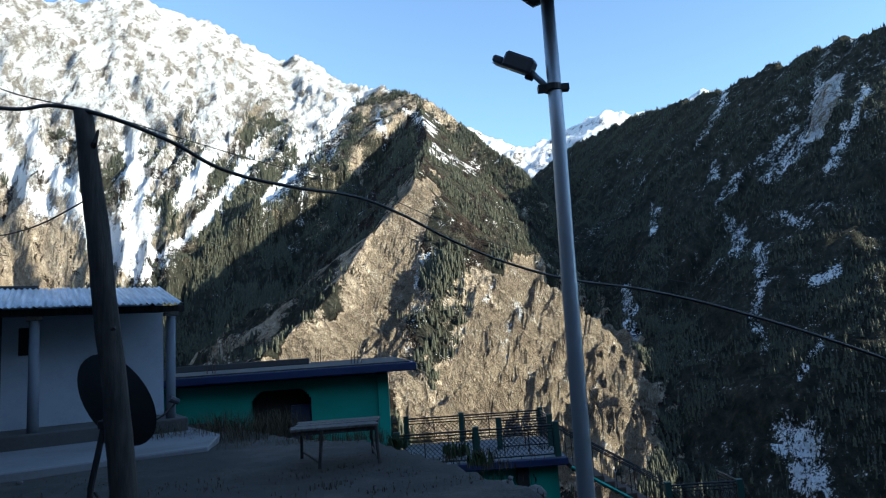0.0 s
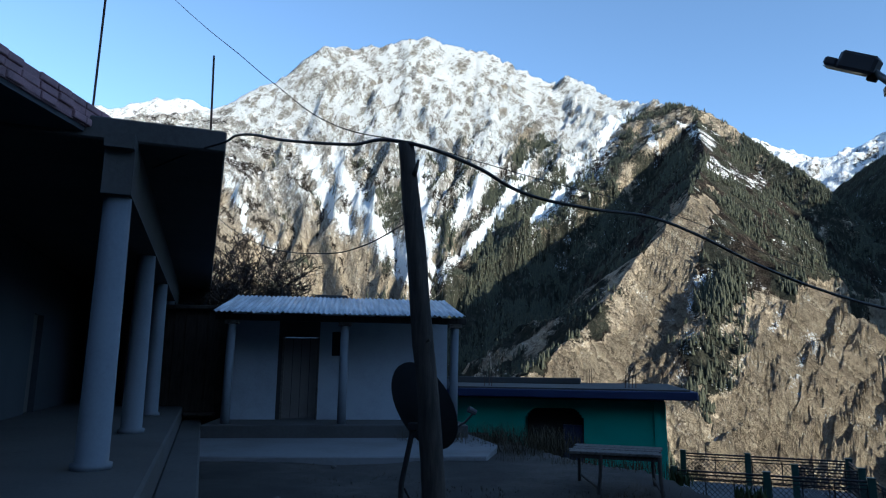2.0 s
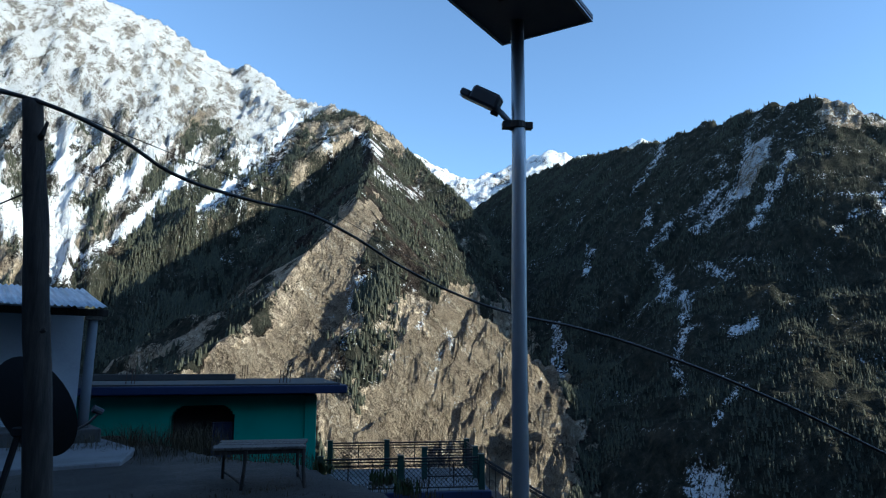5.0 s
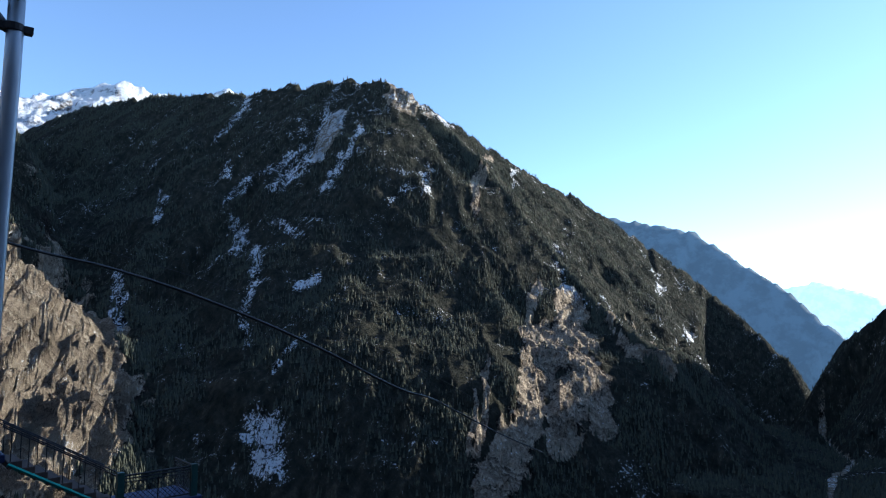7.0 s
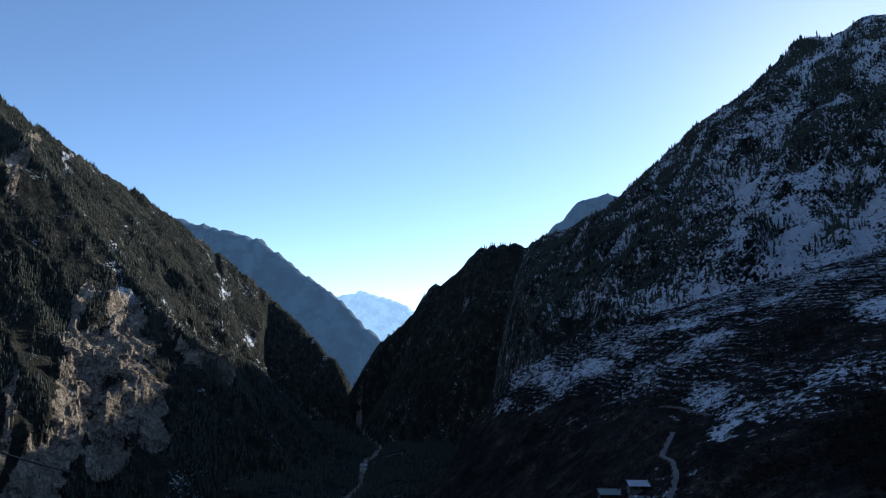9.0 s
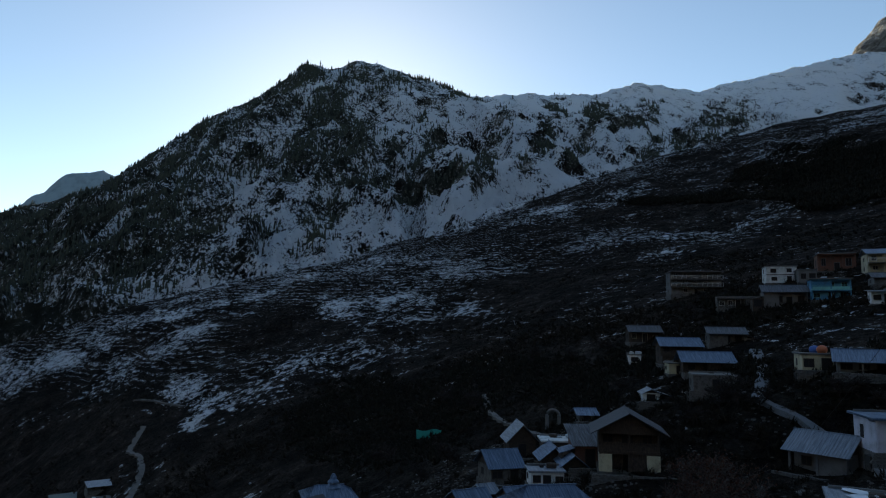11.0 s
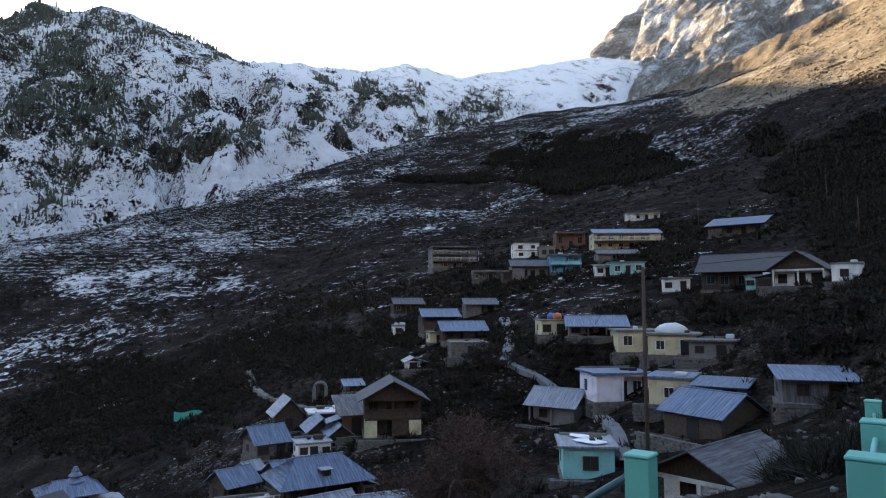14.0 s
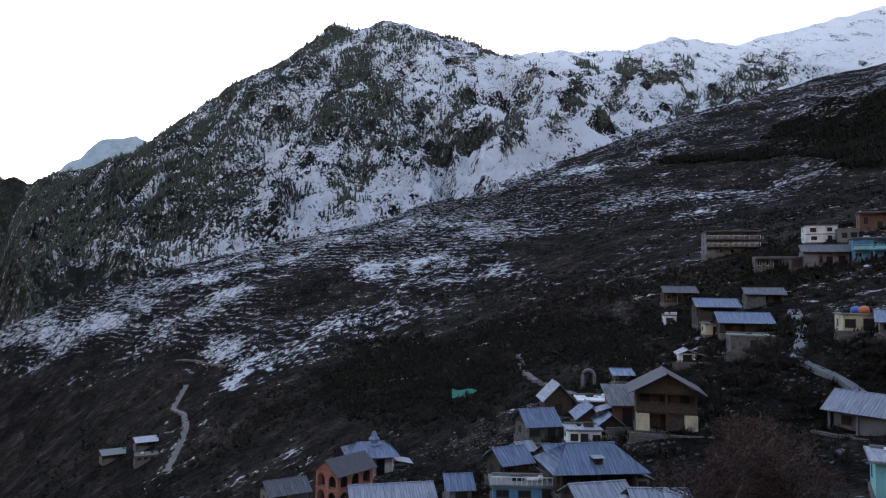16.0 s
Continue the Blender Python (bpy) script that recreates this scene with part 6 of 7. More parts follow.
# ---------------------------------------------------------------- the path's teal railing
M_PIPE_TEAL = painted("dark_teal_pipe", (0.02, 0.09, 0.10), 0.45, 0.5)


def teal_posts():
    for k, (x, y, z0, z1, w) in enumerate([(-0.2, -9.12, -3.2, -1.57, 0.35), (0.18, -12.42, -3.6, -1.69, 0.33), (0.89, -17.37, -4.4, -2.01, 0.28), (2.08, -8.81, -4.6, -1.81, 0.30)]):
        t = thing("railing_post", pose(x, y, z0, 0, 0, 3), "teal painted concrete railing post with a worn cap", "railing post", "teal railing posts")
        h = z1 - z0
        part("shaft", boxed(-w / 2, -w / 2, 0, w / 2, w / 2, h - 0.05, bevel=0.012), M_TEAL, t)
        part("cap", boxed(-w / 2 - 0.012, -w / 2 - 0.012, h - 0.048, w / 2 + 0.012, w / 2 + 0.012, h, bevel=0.015), M_TEAL, t)
    r = thing("pipe_railing", pose(0, 0, 0), "blue-black steel pipe railing along the path", "railing")
    part("pipe", tubed([(2.0, -8.8, -1.95), (2.5, -8.6, -2.3), (3.9, -8.0, -3.4)], 0.05, 10), M_PIPE_TEAL, r, smooth_faces=True)
    part("pipe", tubed([(-0.3, -9.12, -1.64), (-1.02, -9.42, -1.50), (-5.5, -11.2, -0.7)], 0.035, 10), M_PIPE, r, smooth_faces=True)
    part("pipe", tubed([(-0.3, -9.12, -1.76), (-1.02, -9.42, -1.62), (-5.5, -11.2, -0.82)], 0.035, 10), M_PIPE, r, smooth_faces=True)
    part("pipe", tubed([(-0.2, -9.1, -1.85), (0.18, -12.4, -1.95), (0.89, -17.4, -2.3)], 0.04, 10), M_TEAL, r, smooth_faces=True)


teal_posts()
slab_shape("path", [(-0.1, -9.0), (0.25, -12.4), (0.9, -17.4), (-9.0, -18.5), (-9.0, -7.6), (-3.0, -7.4)], -3.6, -2.42, M_CONCRETE_DARK, "worn grey concrete path above the village", "path")


# ---------------------------------------------------------------- the village
M_CREAM = painted("cream_distemper", (0.55, 0.49, 0.33), 0.85, 0.75, 2.0, (0.14, 0.12, 0.09))
M_WHITE = painted("stained_whitewash", (0.74, 0.74, 0.72), 0.85, 0.75, 2.0, (0.16, 0.15, 0.14))
M_LILAC = painted("lilac_white_paint", (0.62, 0.60, 0.68), 0.8, 0.6, 2.0, (0.18, 0.17, 0.17))
M_AQUA = painted("aqua_paint", (0.19, 0.52, 0.50), 0.75, 0.65, 2.0, (0.09, 0.14, 0.13))
M_SKYBLUE = painted("bright_blue_paint", (0.06, 0.24, 0.40), 0.75, 0.6, 2.0, (0.05, 0.08, 0.10))
M_BRICKRED = painted("brick_red_paint", (0.17, 0.075, 0.05), 0.85, 0.7, 2.0, (0.06, 0.04, 0.035))
M_RAW = painted("raw_cement_plaster", (0.17, 0.165, 0.16), 0.9, 0.7, 2.0, (0.07, 0.066, 0.062))
M_OLDWOOD = bark("old_deodar_boards", (0.022, 0.016, 0.012), (0.085, 0.058, 0.042))
M_TEMPLE = painted("pink_red_temple_paint", (0.40, 0.16, 0.115), 0.85, 0.7, 2.0, (0.14, 0.07, 0.055))
M_SLATE = painted("grey_slate", (0.085, 0.083, 0.088), 0.8, 0.7, 6.0, (0.05, 0.05, 0.055), 0.6)
M_RUBBLE = painted("dry_stone", (0.13, 0.12, 0.11), 0.95, 0.9, 7.0, (0.03, 0.028, 0.026), 1.0)
M_SNOW = painted("old_snow", (0.80, 0.82, 0.86), 0.7, 0.15)
M_TARP = painted("pale_tarpaulin", (0.50, 0.54, 0.56), 0.5, 0.3)
M_TARP_BLUE = painted("blue_tarpaulin", (0.05, 0.12, 0.38), 0.5, 0.3)
M_ORANGE = painted("orange_plastic_tank", (0.55, 0.14, 0.05), 0.5, 0.2)
M_NET = painted("green_shade_net", (0.02, 0.30, 0.24), 0.8, 0.4)


def facing(x, y, turn=0.0):
    """Heading of a front that looks at the yard, turned by some degrees."""
    return -math.degrees(math.atan2(x, y)) + turn


def opening(parent, x, z, w, h, y, kind, frame_mat):
    """A window or door in the front at y: black panel as recess shade, raised frame, sill or leaf."""
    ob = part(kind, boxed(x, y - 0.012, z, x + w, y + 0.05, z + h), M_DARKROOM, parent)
    t = max(0.05, w * 0.07)
    for a in ((x - t, z, x, z + h), (x + w, z, x + w + t, z + h), (x - t, z + h, x + w + t, z + h + t)):
        part("frame", boxed(a[0], y - 0.06, a[1], a[2], y, a[3]), frame_mat, ob)
    if kind == "window":
        part("sill", boxed(x - t, y - 0.1, z - t, x + w + t, y, z), frame_mat, ob)
        part("mullion", boxed(x + w / 2 - 0.02, y - 0.04, z, x + w / 2 + 0.02, y - 0.013, z + h), frame_mat, ob)
    return ob


def ribbed(parent, quad, mat, name="roof_sheet", pitch=0.3):
    """A roof plane over four corners (eave left, eave right, ridge right, ridge left) with raised ribs and thickness."""
    a, b, c, d = (Vector(q) for q in quad)
    n = (b - a).cross(d - a).normalized()
    k = max(2, int((b - a).length / pitch))
    prof = [(0.0, -0.03)]
    for i in range(k + 1):
        t = (i + 0.12) / (k + 0.24)
        e = 0.03 / max(0.5, (b - a).length)
        prof += [(max(0.0, t - e), 0.02), (t - e * 0.4, 0.048), (t + e * 0.4, 0.048), (min(1.0, t + e), 0.02)]
    prof.append((1.0, -0.03))
    bm = bmesh.new()
    eave = [bm.verts.new(a.lerp(b, t) + n * h) for t, h in prof]
    ridge = [bm.verts.new(d.lerp(c, t) + n * h) for t, h in prof]
    m = len(prof)
    for i in range(m):
        bm.faces.new((eave[i], eave[(i + 1) % m], ridge[(i + 1) % m], ridge[i]))
    bm.faces.new(eave[::-1])
    bm.faces.new(ridge)
    return part(name, bm, mat, parent)


def stone_meshes():
    rnd = random.Random(91)
    out = []
    for k in range(7):
        bm = boxed(-0.5, -0.5, -0.5, 0.5, 0.5, 0.5, bevel=0.12)
        for v in bm.verts:
            v.co += Vector((rnd.uniform(-0.09, 0.09), rnd.uniform(-0.09, 0.09), rnd.uniform(-0.09, 0.09)))
        me = bpy.data.meshes.new("stone")
        bm.to_mesh(me)
        bm.free()
        me.materials.append(M_RUBBLE)
        out.append(me)
    return out


STONES = stone_meshes()


def terrace_wall(x, y, z, w, h, heading, out, rnd):
    """A dry stone wall that holds the ground before a house: courses of uneven stones."""
    t = thing("terrace_wall", turn_z(x, y, z, heading), "rough dry stone terrace wall below a house", "wall", "stone terrace walls")
    zz = -h
    while zz < 0.0:
        ch = rnd.uniform(0.24, 0.38)
        u = -w / 2 + rnd.uniform(0, 0.2)
        while u < w / 2:
            cw = rnd.uniform(0.3, 0.75)
            ob = new("stone", rnd.choice(STONES))
            ob.parent = t
            ob.matrix_basis = Matrix.Translation((u + cw / 2, -out + rnd.uniform(-0.06, 0.06), zz + ch / 2)) @ Matrix.Diagonal((cw, 0.4, ch, 1))
            u += cw
        zz += ch
    part("backfill", boxed(-w / 2, -out + 0.1, -h, w / 2, -0.16, -0.04), M_DIRT, t)
    return t


def house(x, y, w, d, h, wall, roof, roof_mat, label, turn=0.0, storeys=1, windows=3, rise=0.9, over=0.45, balcony=False, trim=None, door=True, below=1.8, drop=0.0, porch=None, upper=None, name="house"):
    """A village house. roof: gable (ridge along the front), cross (gable to the front), hip, shed or flat. porch: depth of the open verandah behind the front pillars."""
    z = ground_at(x, y) - drop
    g = thing(name, turn_z(x, y, z, facing(x, y, turn)), label, "house", "village houses")
    trim = trim or M_OLDWOOD
    rnd = random.Random(int(abs(x * 10) + abs(y * 7)))
    W = w / 2
    h = h * 0.9
    if porch is None:
        porch = 1.2 if w > 4.9 and d > 4 else 0.0
    part("plinth", boxed(-W - 0.15, -0.15, -below, W + 0.15, d + 0.15, 0.0), M_RUBBLE, g)
    H = h * storeys
    for s in range(storeys):
        mat = upper if upper and s else wall
        part("wall", boxed(-W, porch, s * h, W, d, (s + 1) * h), mat, g)
        if porch:
            k = max(2, int(w / 2.3))
            for i in range(k + 1):
                px = -W + 0.12 + (w - 0.24) * i / k
                part("pillar", boxed(px - 0.1, 0.02, s * h, px + 0.1, 0.22, (s + 1) * h, bevel=0.015), mat, g)
            part("lintel", boxed(-W, 0.0, (s + 1) * h - 0.24, W, 0.24, (s + 1) * h), mat, g)
            if s:
                part("verandah_floor", boxed(-W, 0.0, s * h - 0.1, W, porch, s * h), mat, g)
                part("rail", boxed(-W, 0.06, s * h + 0.75, W, 0.12, s * h + 0.82), trim, g)
                part("rail_board", boxed(-W, 0.07, s * h + 0.02, W, 0.1, s * h + 0.55), trim, g) if not balcony else None
            if rnd.random() < 0.55:
                e = rnd.choice((-1, 1))
                part("end_bay", boxed(min(e * W, e * (W - w / k)), 0.24, s * h, max(e * W, e * (W - w / k)), porch, (s + 1) * h - 0.24), mat, g)
        n = windows
        for k in range(n):
            cx = -W + w * (k + 0.5) / n + rnd.uniform(-0.15, 0.15)
            ww = min(rnd.uniform(0.75, 1.1), w / n * 0.62)
            if s == 0 and door and k == n // 2:
                opening(g, cx - ww / 2, s * h + 0.02, ww, min(1.9, h * 0.78), porch, "door", trim)
            else:
                opening(g, cx - ww / 2, s * h + h * rnd.uniform(0.28, 0.36), ww, h * rnd.uniform(0.36, 0.46), porch, "window", trim)
        # a window in the side wall, its inner shade a black panel
        for e in (-1, 1):
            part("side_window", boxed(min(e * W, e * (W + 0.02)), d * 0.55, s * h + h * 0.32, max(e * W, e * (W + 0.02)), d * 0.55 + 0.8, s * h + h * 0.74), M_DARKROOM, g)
        if s:
            part("floor_band", boxed(-W - 0.05, -0.06, s * h - 0.08, W + 0.05, 0.0, s * h + 0.08), trim, g)
            if balcony:
                bl = part("balcony", boxed(-W - 0.2, -1.1, s * h - 0.1, W + 0.2, -0.06, s * h), M_RAW, g)
                part("rail", boxed(-W - 0.2, -1.1, s * h + 0.85, W + 0.2, -1.04, s * h + 0.93), trim, bl)
                k = max(3, int(w / 1.2))
                for i in range(k + 1):
                    px = -W - 0.15 + (w + 0.3) * i / k
                    part("baluster", boxed(px - 0.04, -1.09, s * h, px + 0.04, -1.03, s * h + 0.85), trim, bl)
    if rnd.random() < 0.3 and math.hypot(x, y) < 150:
        e = rnd.choice((-1, 1))
        lw, lh, ld = rnd.uniform(1.2, 2.2), h * rnd.uniform(0.55, 0.75), d * rnd.uniform(0.45, 0.7)
        x0, x1 = sorted((e * (W + 0.01), e * (W + lw)))
        part("lean_to", boxed(x0, 0.4, -below, x1, 0.4 + ld, lh), rnd.choice((M_OLDWOOD, M_RUBBLE, M_RAW)), g, "low lean-to shed at the side")
        # black panel on the front in place of a shaded opening
        part("lean_to_opening", boxed(x0 + 0.25, 0.38, 0.05, x1 - 0.25, 0.4, lh - 0.25), M_DARKROOM, g)
        hi_x, lo_x = (x0, x1) if e > 0 else (x1, x0)
        q = [(lo_x + e * 0.25, 0.6 + ld, lh - 0.05), (lo_x + e * 0.25, 0.05, lh - 0.05), (hi_x, 0.05, lh + 0.45), (hi_x, 0.6 + ld, lh + 0.45)]
        ribbed(g, q if e > 0 else [q[1], q[0], q[3], q[2]], rnd.choice((M_TIN_OLD, M_TIN, M_TIN_BLUE)), "lean_to_roof")
    if math.hypot(x, y) < 100 and below > 1:
        terrace_wall(x, y, z, w + rnd.uniform(1.0, 3.0), rnd.uniform(0.9, 1.7), facing(x, y, turn), rnd.uniform(1.4, 2.4), rnd)
    o = over
    if roof == "flat":
        r = part("roof_slab", boxed(-W - o, -o - (0.9 if balcony else 0), H, W + o, d + o, H + 0.2, bevel=0.02), roof_mat, g)
        part("parapet", boxed(-W, d - 0.2, H + 0.2, W, d, H + 0.4), M_RAW, r)
        for k in range(rnd.randint(1, 3)):
            bx, by = rnd.uniform(-W * 0.8, W * 0.7), rnd.uniform(0.5, d * 0.7)
            part("rooftop_crate", boxed(bx, by, H + 0.2, bx + rnd.uniform(0.4, 1.1), by + rnd.uniform(0.4, 1.0), H + 0.2 + rnd.uniform(0.15, 0.5), bevel=0.08), rnd.choice((M_OLDWOOD, M_DARKROOM, M_TARP)), r)
    elif roof == "shed":
        ribbed(g, [(-W - o, -o - 0.3, H - 0.05), (W + o, -o - 0.3, H - 0.05), (W + o, d + o, H + rise), (-W - o, d + o, H + rise)], roof_mat)
        part("gable_wall", boxed(-W, d - 0.2, H, W, d, H + rise * 0.85), wall, g)
    elif roof in ("gable", "hip"):
        c = 0.0 if roof == "gable" else min(w * 0.28, d * 0.5)
        m = d / 2
        ribbed(g, [(-W - o, -o, H - 0.12), (W + o, -o, H - 0.12), (W + o - c * 1.15 * bool(c), m, H + rise), (-W - o + c * 1.15 * bool(c), m, H + rise)], roof_mat)
        ribbed(g, [(W + o, d + o, H - 0.12), (-W - o, d + o, H - 0.12), (-W - o + c * 1.15 * bool(c), m, H + rise), (W + o - c * 1.15 * bool(c), m, H + rise)], roof_mat)
        for s in (-1, 1):
            if c:
                ribbed(g, [(s * (W + o), d + o if s < 0 else -o, H - 0.12), (s * (W + o), -o if s < 0 else d + o, H - 0.12), (s * (W + o - c * 1.15), m + 0.01, H + rise), (s * (W + o - c * 1.15), m, H + rise)], roof_mat)
            else:
                bm = bmesh.new()
                for xx in (s * W, s * (W - 0.15)):
                    bm.faces.new([bm.verts.new(q) for q in ((xx, 0, H), (xx, d, H), (xx, m, H + rise - 0.08))])
                part("gable_wall", bm, M_OLDWOOD, g)
        part("ridge_cap", tubed([(-W - o + c, m, H + rise + 0.03), (W + o - c, m, H + rise + 0.03)], 0.07, 6), roof_mat, g)
    elif roof == "cross":
        for s in (-1, 1):
            q = [(s * (W + o), d + o, H - 0.15), (s * (W + o), -o - 0.4, H - 0.15), (0, -o - 0.4, H + rise), (0, d + o, H + rise)]
            if s < 0:
                q = [q[1], q[0], q[3], q[2]]
            ribbed(g, q, roof_mat)
        bm = bmesh.new()
        for yy in (0.0, 0.15):
            bm.faces.new([bm.verts.new(q) for q in ((-W, yy, H), (W, yy, H), (0, yy, H + rise - 0.08))])
        part("gable_wall", bm, M_OLDWOOD, g)
        part("ridge_cap", tubed([(0, -o - 0.4, H + rise + 0.03), (0, d + o, H + rise + 0.03)], 0.07, 6), roof_mat, g)
    return g


# the upper row
house(115.6, -144.0, 12.4, 8.0, 2.1, M_RAW, "flat", M_RAW, "grey three-storey concrete house with long balconies", 12, 3, 5, balcony=True, trim=M_WHITE, over=0.3)
house(88.7, -138.9, 6.1, 6.0, 2.0, M_WHITE, "flat", M_RAW, "whitewashed two-storey house with a flat roof", 10, 2, 2, over=0.2, porch=0)
house(82.4, -138.2, 3.5, 5.0, 3.0, M_RAW, "flat", M_RAW, "small grey house beside the white one", 10, 1, 2, over=0.2, porch=0)
house(82.7, -149.9, 7.3, 6.0, 4.2, M_BRICKRED, "flat", M_RAW, "unfinished brick house with raw columns", 10, 1, 3, trim=M_RAW, over=0.2)
house(65.0, -144.5, 15.0, 7.0, 2.1, M_CREAM, "gable", M_TIN_BLUE, "long cream two-storey house with a blue tin roof", 14, 2, 6, 1.2, balcony=True, trim=M_WHITE)
house(80.5, -188.5, 9.8, 5.0, 2.5, M_WHITE, "flat", M_RAW, "small pale house high on the slope", 5, 1, 4, trim=M_RAW, over=0.3)
house(86.0, -120.5, 8.0, 5.0, 2.4, M_RUBBLE, "flat", M_RAW, "roofless grey shell of a house with open bays", 8, 1, 5, trim=M_WHITE, over=0.0)
house(75.8, -120.2, 7.5, 5.5, 3.2, M_RAW, "gable", M_TIN_OLD, "grey house under a weathered tin gable roof", 10, 1, 4, 1.4)
house(68.9, -123.2, 6.4, 6.0, 2.1, M_SKYBLUE, "flat", M_RAW, "bright blue two-storey house", 8, 2, 3, trim=M_AQUA, over=0.3)
house(61.4, -132.1, 8.4, 5.0, 1.4, M_RAW, "gable", M_TIN_OLD, "low grey house with a dull tin roof", 14, 1, 4, 1.0)
house(52.2, -116.7, 6.0, 5.0, 2.5, M_AQUA, "flat", M_RAW, "bright aqua painted house with a flat roof", 12, 1, 3, trim=M_WHITE, over=0.3, porch=0)
house(56.7, -116.2, 3.1, 4.5, 2.2, M_WHITE, "shed", M_TIN_OLD, "pale porch house with a sheet roof", 8, 1, 2, 0.5, porch=0)
house(41.6, -144.7, 10.7, 6.0, 2.5, M_RUBBLE, "shed", M_TIN_BLUE, "stone shed with a sloping blue tin roof above the village", -14, 1, 4, 2.3, over=0.6)
house(37.2, -100.9, 4.0, 4.0, 2.2, M_WHITE, "flat", M_RAW, "small white hut on the terrace edge", 4, 1, 2, over=0.3, porch=0)
house(26.9, -100.2, 12.2, 7.0, 2.9, M_OLDWOOD, "gable", M_SLATE, "long old timber house with a wide slate roof", -8, 1, 6, 2.6, 0.8, trim=M_SKYBLUE)
house(30.8, -101.6, 2.7, 2.0, 1.8, M_SKYBLUE, "flat", M_RAW, "blue painted outhouse before the timber house", -8, 1, 2, trim=M_WHITE, over=0.15, porch=0)
house(25.0, -98.1, 2.9, 2.0, 1.9, M_AQUA, "flat", M_RAW, "pale blue outhouse before the timber house", -8, 1, 2, trim=M_BRICKRED, over=0.15, porch=0)
house(18.7, -92.4, 5.9, 6.5, 2.6, M_WHITE, "cross", M_SLATE, "pale house with arched bays under a slate gable", -12, 1, 3, 2.2, 0.5)
house(12.7, -87.0, 2.7, 3.0, 2.3, M_WHITE, "flat", M_RAW, "small white tank house", -10, 1, 1, door=False, porch=0, over=0.1)
# the middle
house(93.5, -102.0, 5.9, 4.5, 2.3, M_OLDWOOD, "gable", M_TIN_OLD, "timber house with a weathered tin roof", 14, 1, 3, 1.2, trim=M_CREAM)
house(69.5, -94.8, 5.4, 5.0, 2.0, M_RUBBLE, "gable", M_TIN_OLD, "stone house with a weathered tin roof", 10, 1, 3, 1.0)
house(70.0, -84.7, 5.8, 5.0, 1.6, M_OLDWOOD, "gable", M_TIN_BLUE, "two-storey timber house with a tin roof", 14, 2, 3, 1.2)
house(61.4, -80.0, 6.3, 5.0, 1.8, M_OLDWOOD, "gable", M_TIN_BLUE, "timber house with a wide bluish tin roof", 14, 1, 3, 1.3, 0.6)
house(66.3, -79.9, 3.0, 3.0, 1.6, M_CREAM, "flat", M_RAW, "small cream outhouse before the timber house", 14, 1, 1, porch=0, over=0.2)
house(55.2, -73.3, 5.1, 4.0, 2.2, M_RUBBLE, "flat", M_RAW, "brown stone byre with a flat roof", 10, 1, 1, porch=0, over=0.1)
house(82.4, -87.6, 2.0, 2.5, 1.7, M_WHITE, "flat", M_RAW, "small pale cement tank", 10, 1, 1, door=False, porch=0, over=0.1, below=0.9)
house(44.7, -77.8, 3.3, 5.0, 2.2, M_CREAM, "flat", M_RAW, "cream house end with dark pillars", 12, 1, 2, over=0.2)
house(38.0, -76.9, 6.9, 6.0, 1.4, M_RAW, "gable", M_TIN_BLUE, "long house with a pale blue tin roof", 6, 1, 4, 1.2, 0.5)
house(31.6, -74.4, 4.5, 6.0, 2.7, M_CREAM, "flat", M_RAW, "cream pillared house with a flat roof", 12, 1, 2, trim=M_WHITE, over=0.3)
house(27.1, -73.0, 5.1, 6.0, 2.6, M_CREAM, "flat", M_RAW, "cream flat-roofed house with a covered heap on top", -6, 1, 2, trim=M_WHITE, over=0.4, porch=0)
house(22.2, -70.5, 4.1, 4.0, 1.9, M_RAW, "flat", M_TIN_OLD, "low grey cement shed", -8, 1, 2, porch=0)
house(28.9, -64.6, 5.5, 5.0, 3.1, M_LILAC, "flat", M_TIN_BLUE, "lilac-white house with a pillared verandah", 24, 1, 4, porch=1.6, trim=M_WHITE, over=0.4)
house(21.7, -58.5, 3.5, 5.0, 2.5, M_CREAM, "flat", M_TIN_BLUE, "cream end of the verandah house with a barred window", -8, 1, 1, door=False, trim=M_WHITE, porch=0, over=0.3)
house(17.2, -57.6, 3.7, 4.0, 1.8, M_RAW, "shed", M_TIN_BLUE, "cement lean-to with a blue tin roof", -8, 1, 2, 0.3, porch=0)
house(9.3, -54.6, 4.8, 4.0, 2.0, M_TIN_OLD, "shed", M_TIN_BLUE, "tin shack with loose blue roof sheets", 12, 1, 2, 0.6, 0.4, porch=0)
house(36.1, -62.5, 5.2, 4.6, 2.3, M_RAW, "gable", M_TIN, "grey house with a patched pale tin roof", -24, 1, 2, 1.6)
house(62.3, -69.7, 2.2, 3.5, 1.2, M_WHITE, "cross", M_TIN, "tiny white hut with a tin gable", 10, 1, 1, 0.5, porch=0, over=0.2)
house(23.5, -47.2, 3.8, 4.2, 2.5, M_AQUA, "flat", M_TIN, "mint-green block house with snow on its flat roof", 8, 1, 1, door=False, over=0.35, porch=0)
house(17.4, -51.8, 5.2, 4.8, 2.2, M_OLDWOOD, "gable", M_TIN_BLUE, "timber barn with a blue-grey tin roof", -38, 1, 1, 1.5, porch=0)
house(10.9, -34.9, 5.2, 6.4, 2.0, M_WHITE, "cross", M_TIN_OLD, "whitewashed house with a broad stained corrugated gable", -26, 1, 2, 1.5, 0.6, drop=0.7, below=0.9)
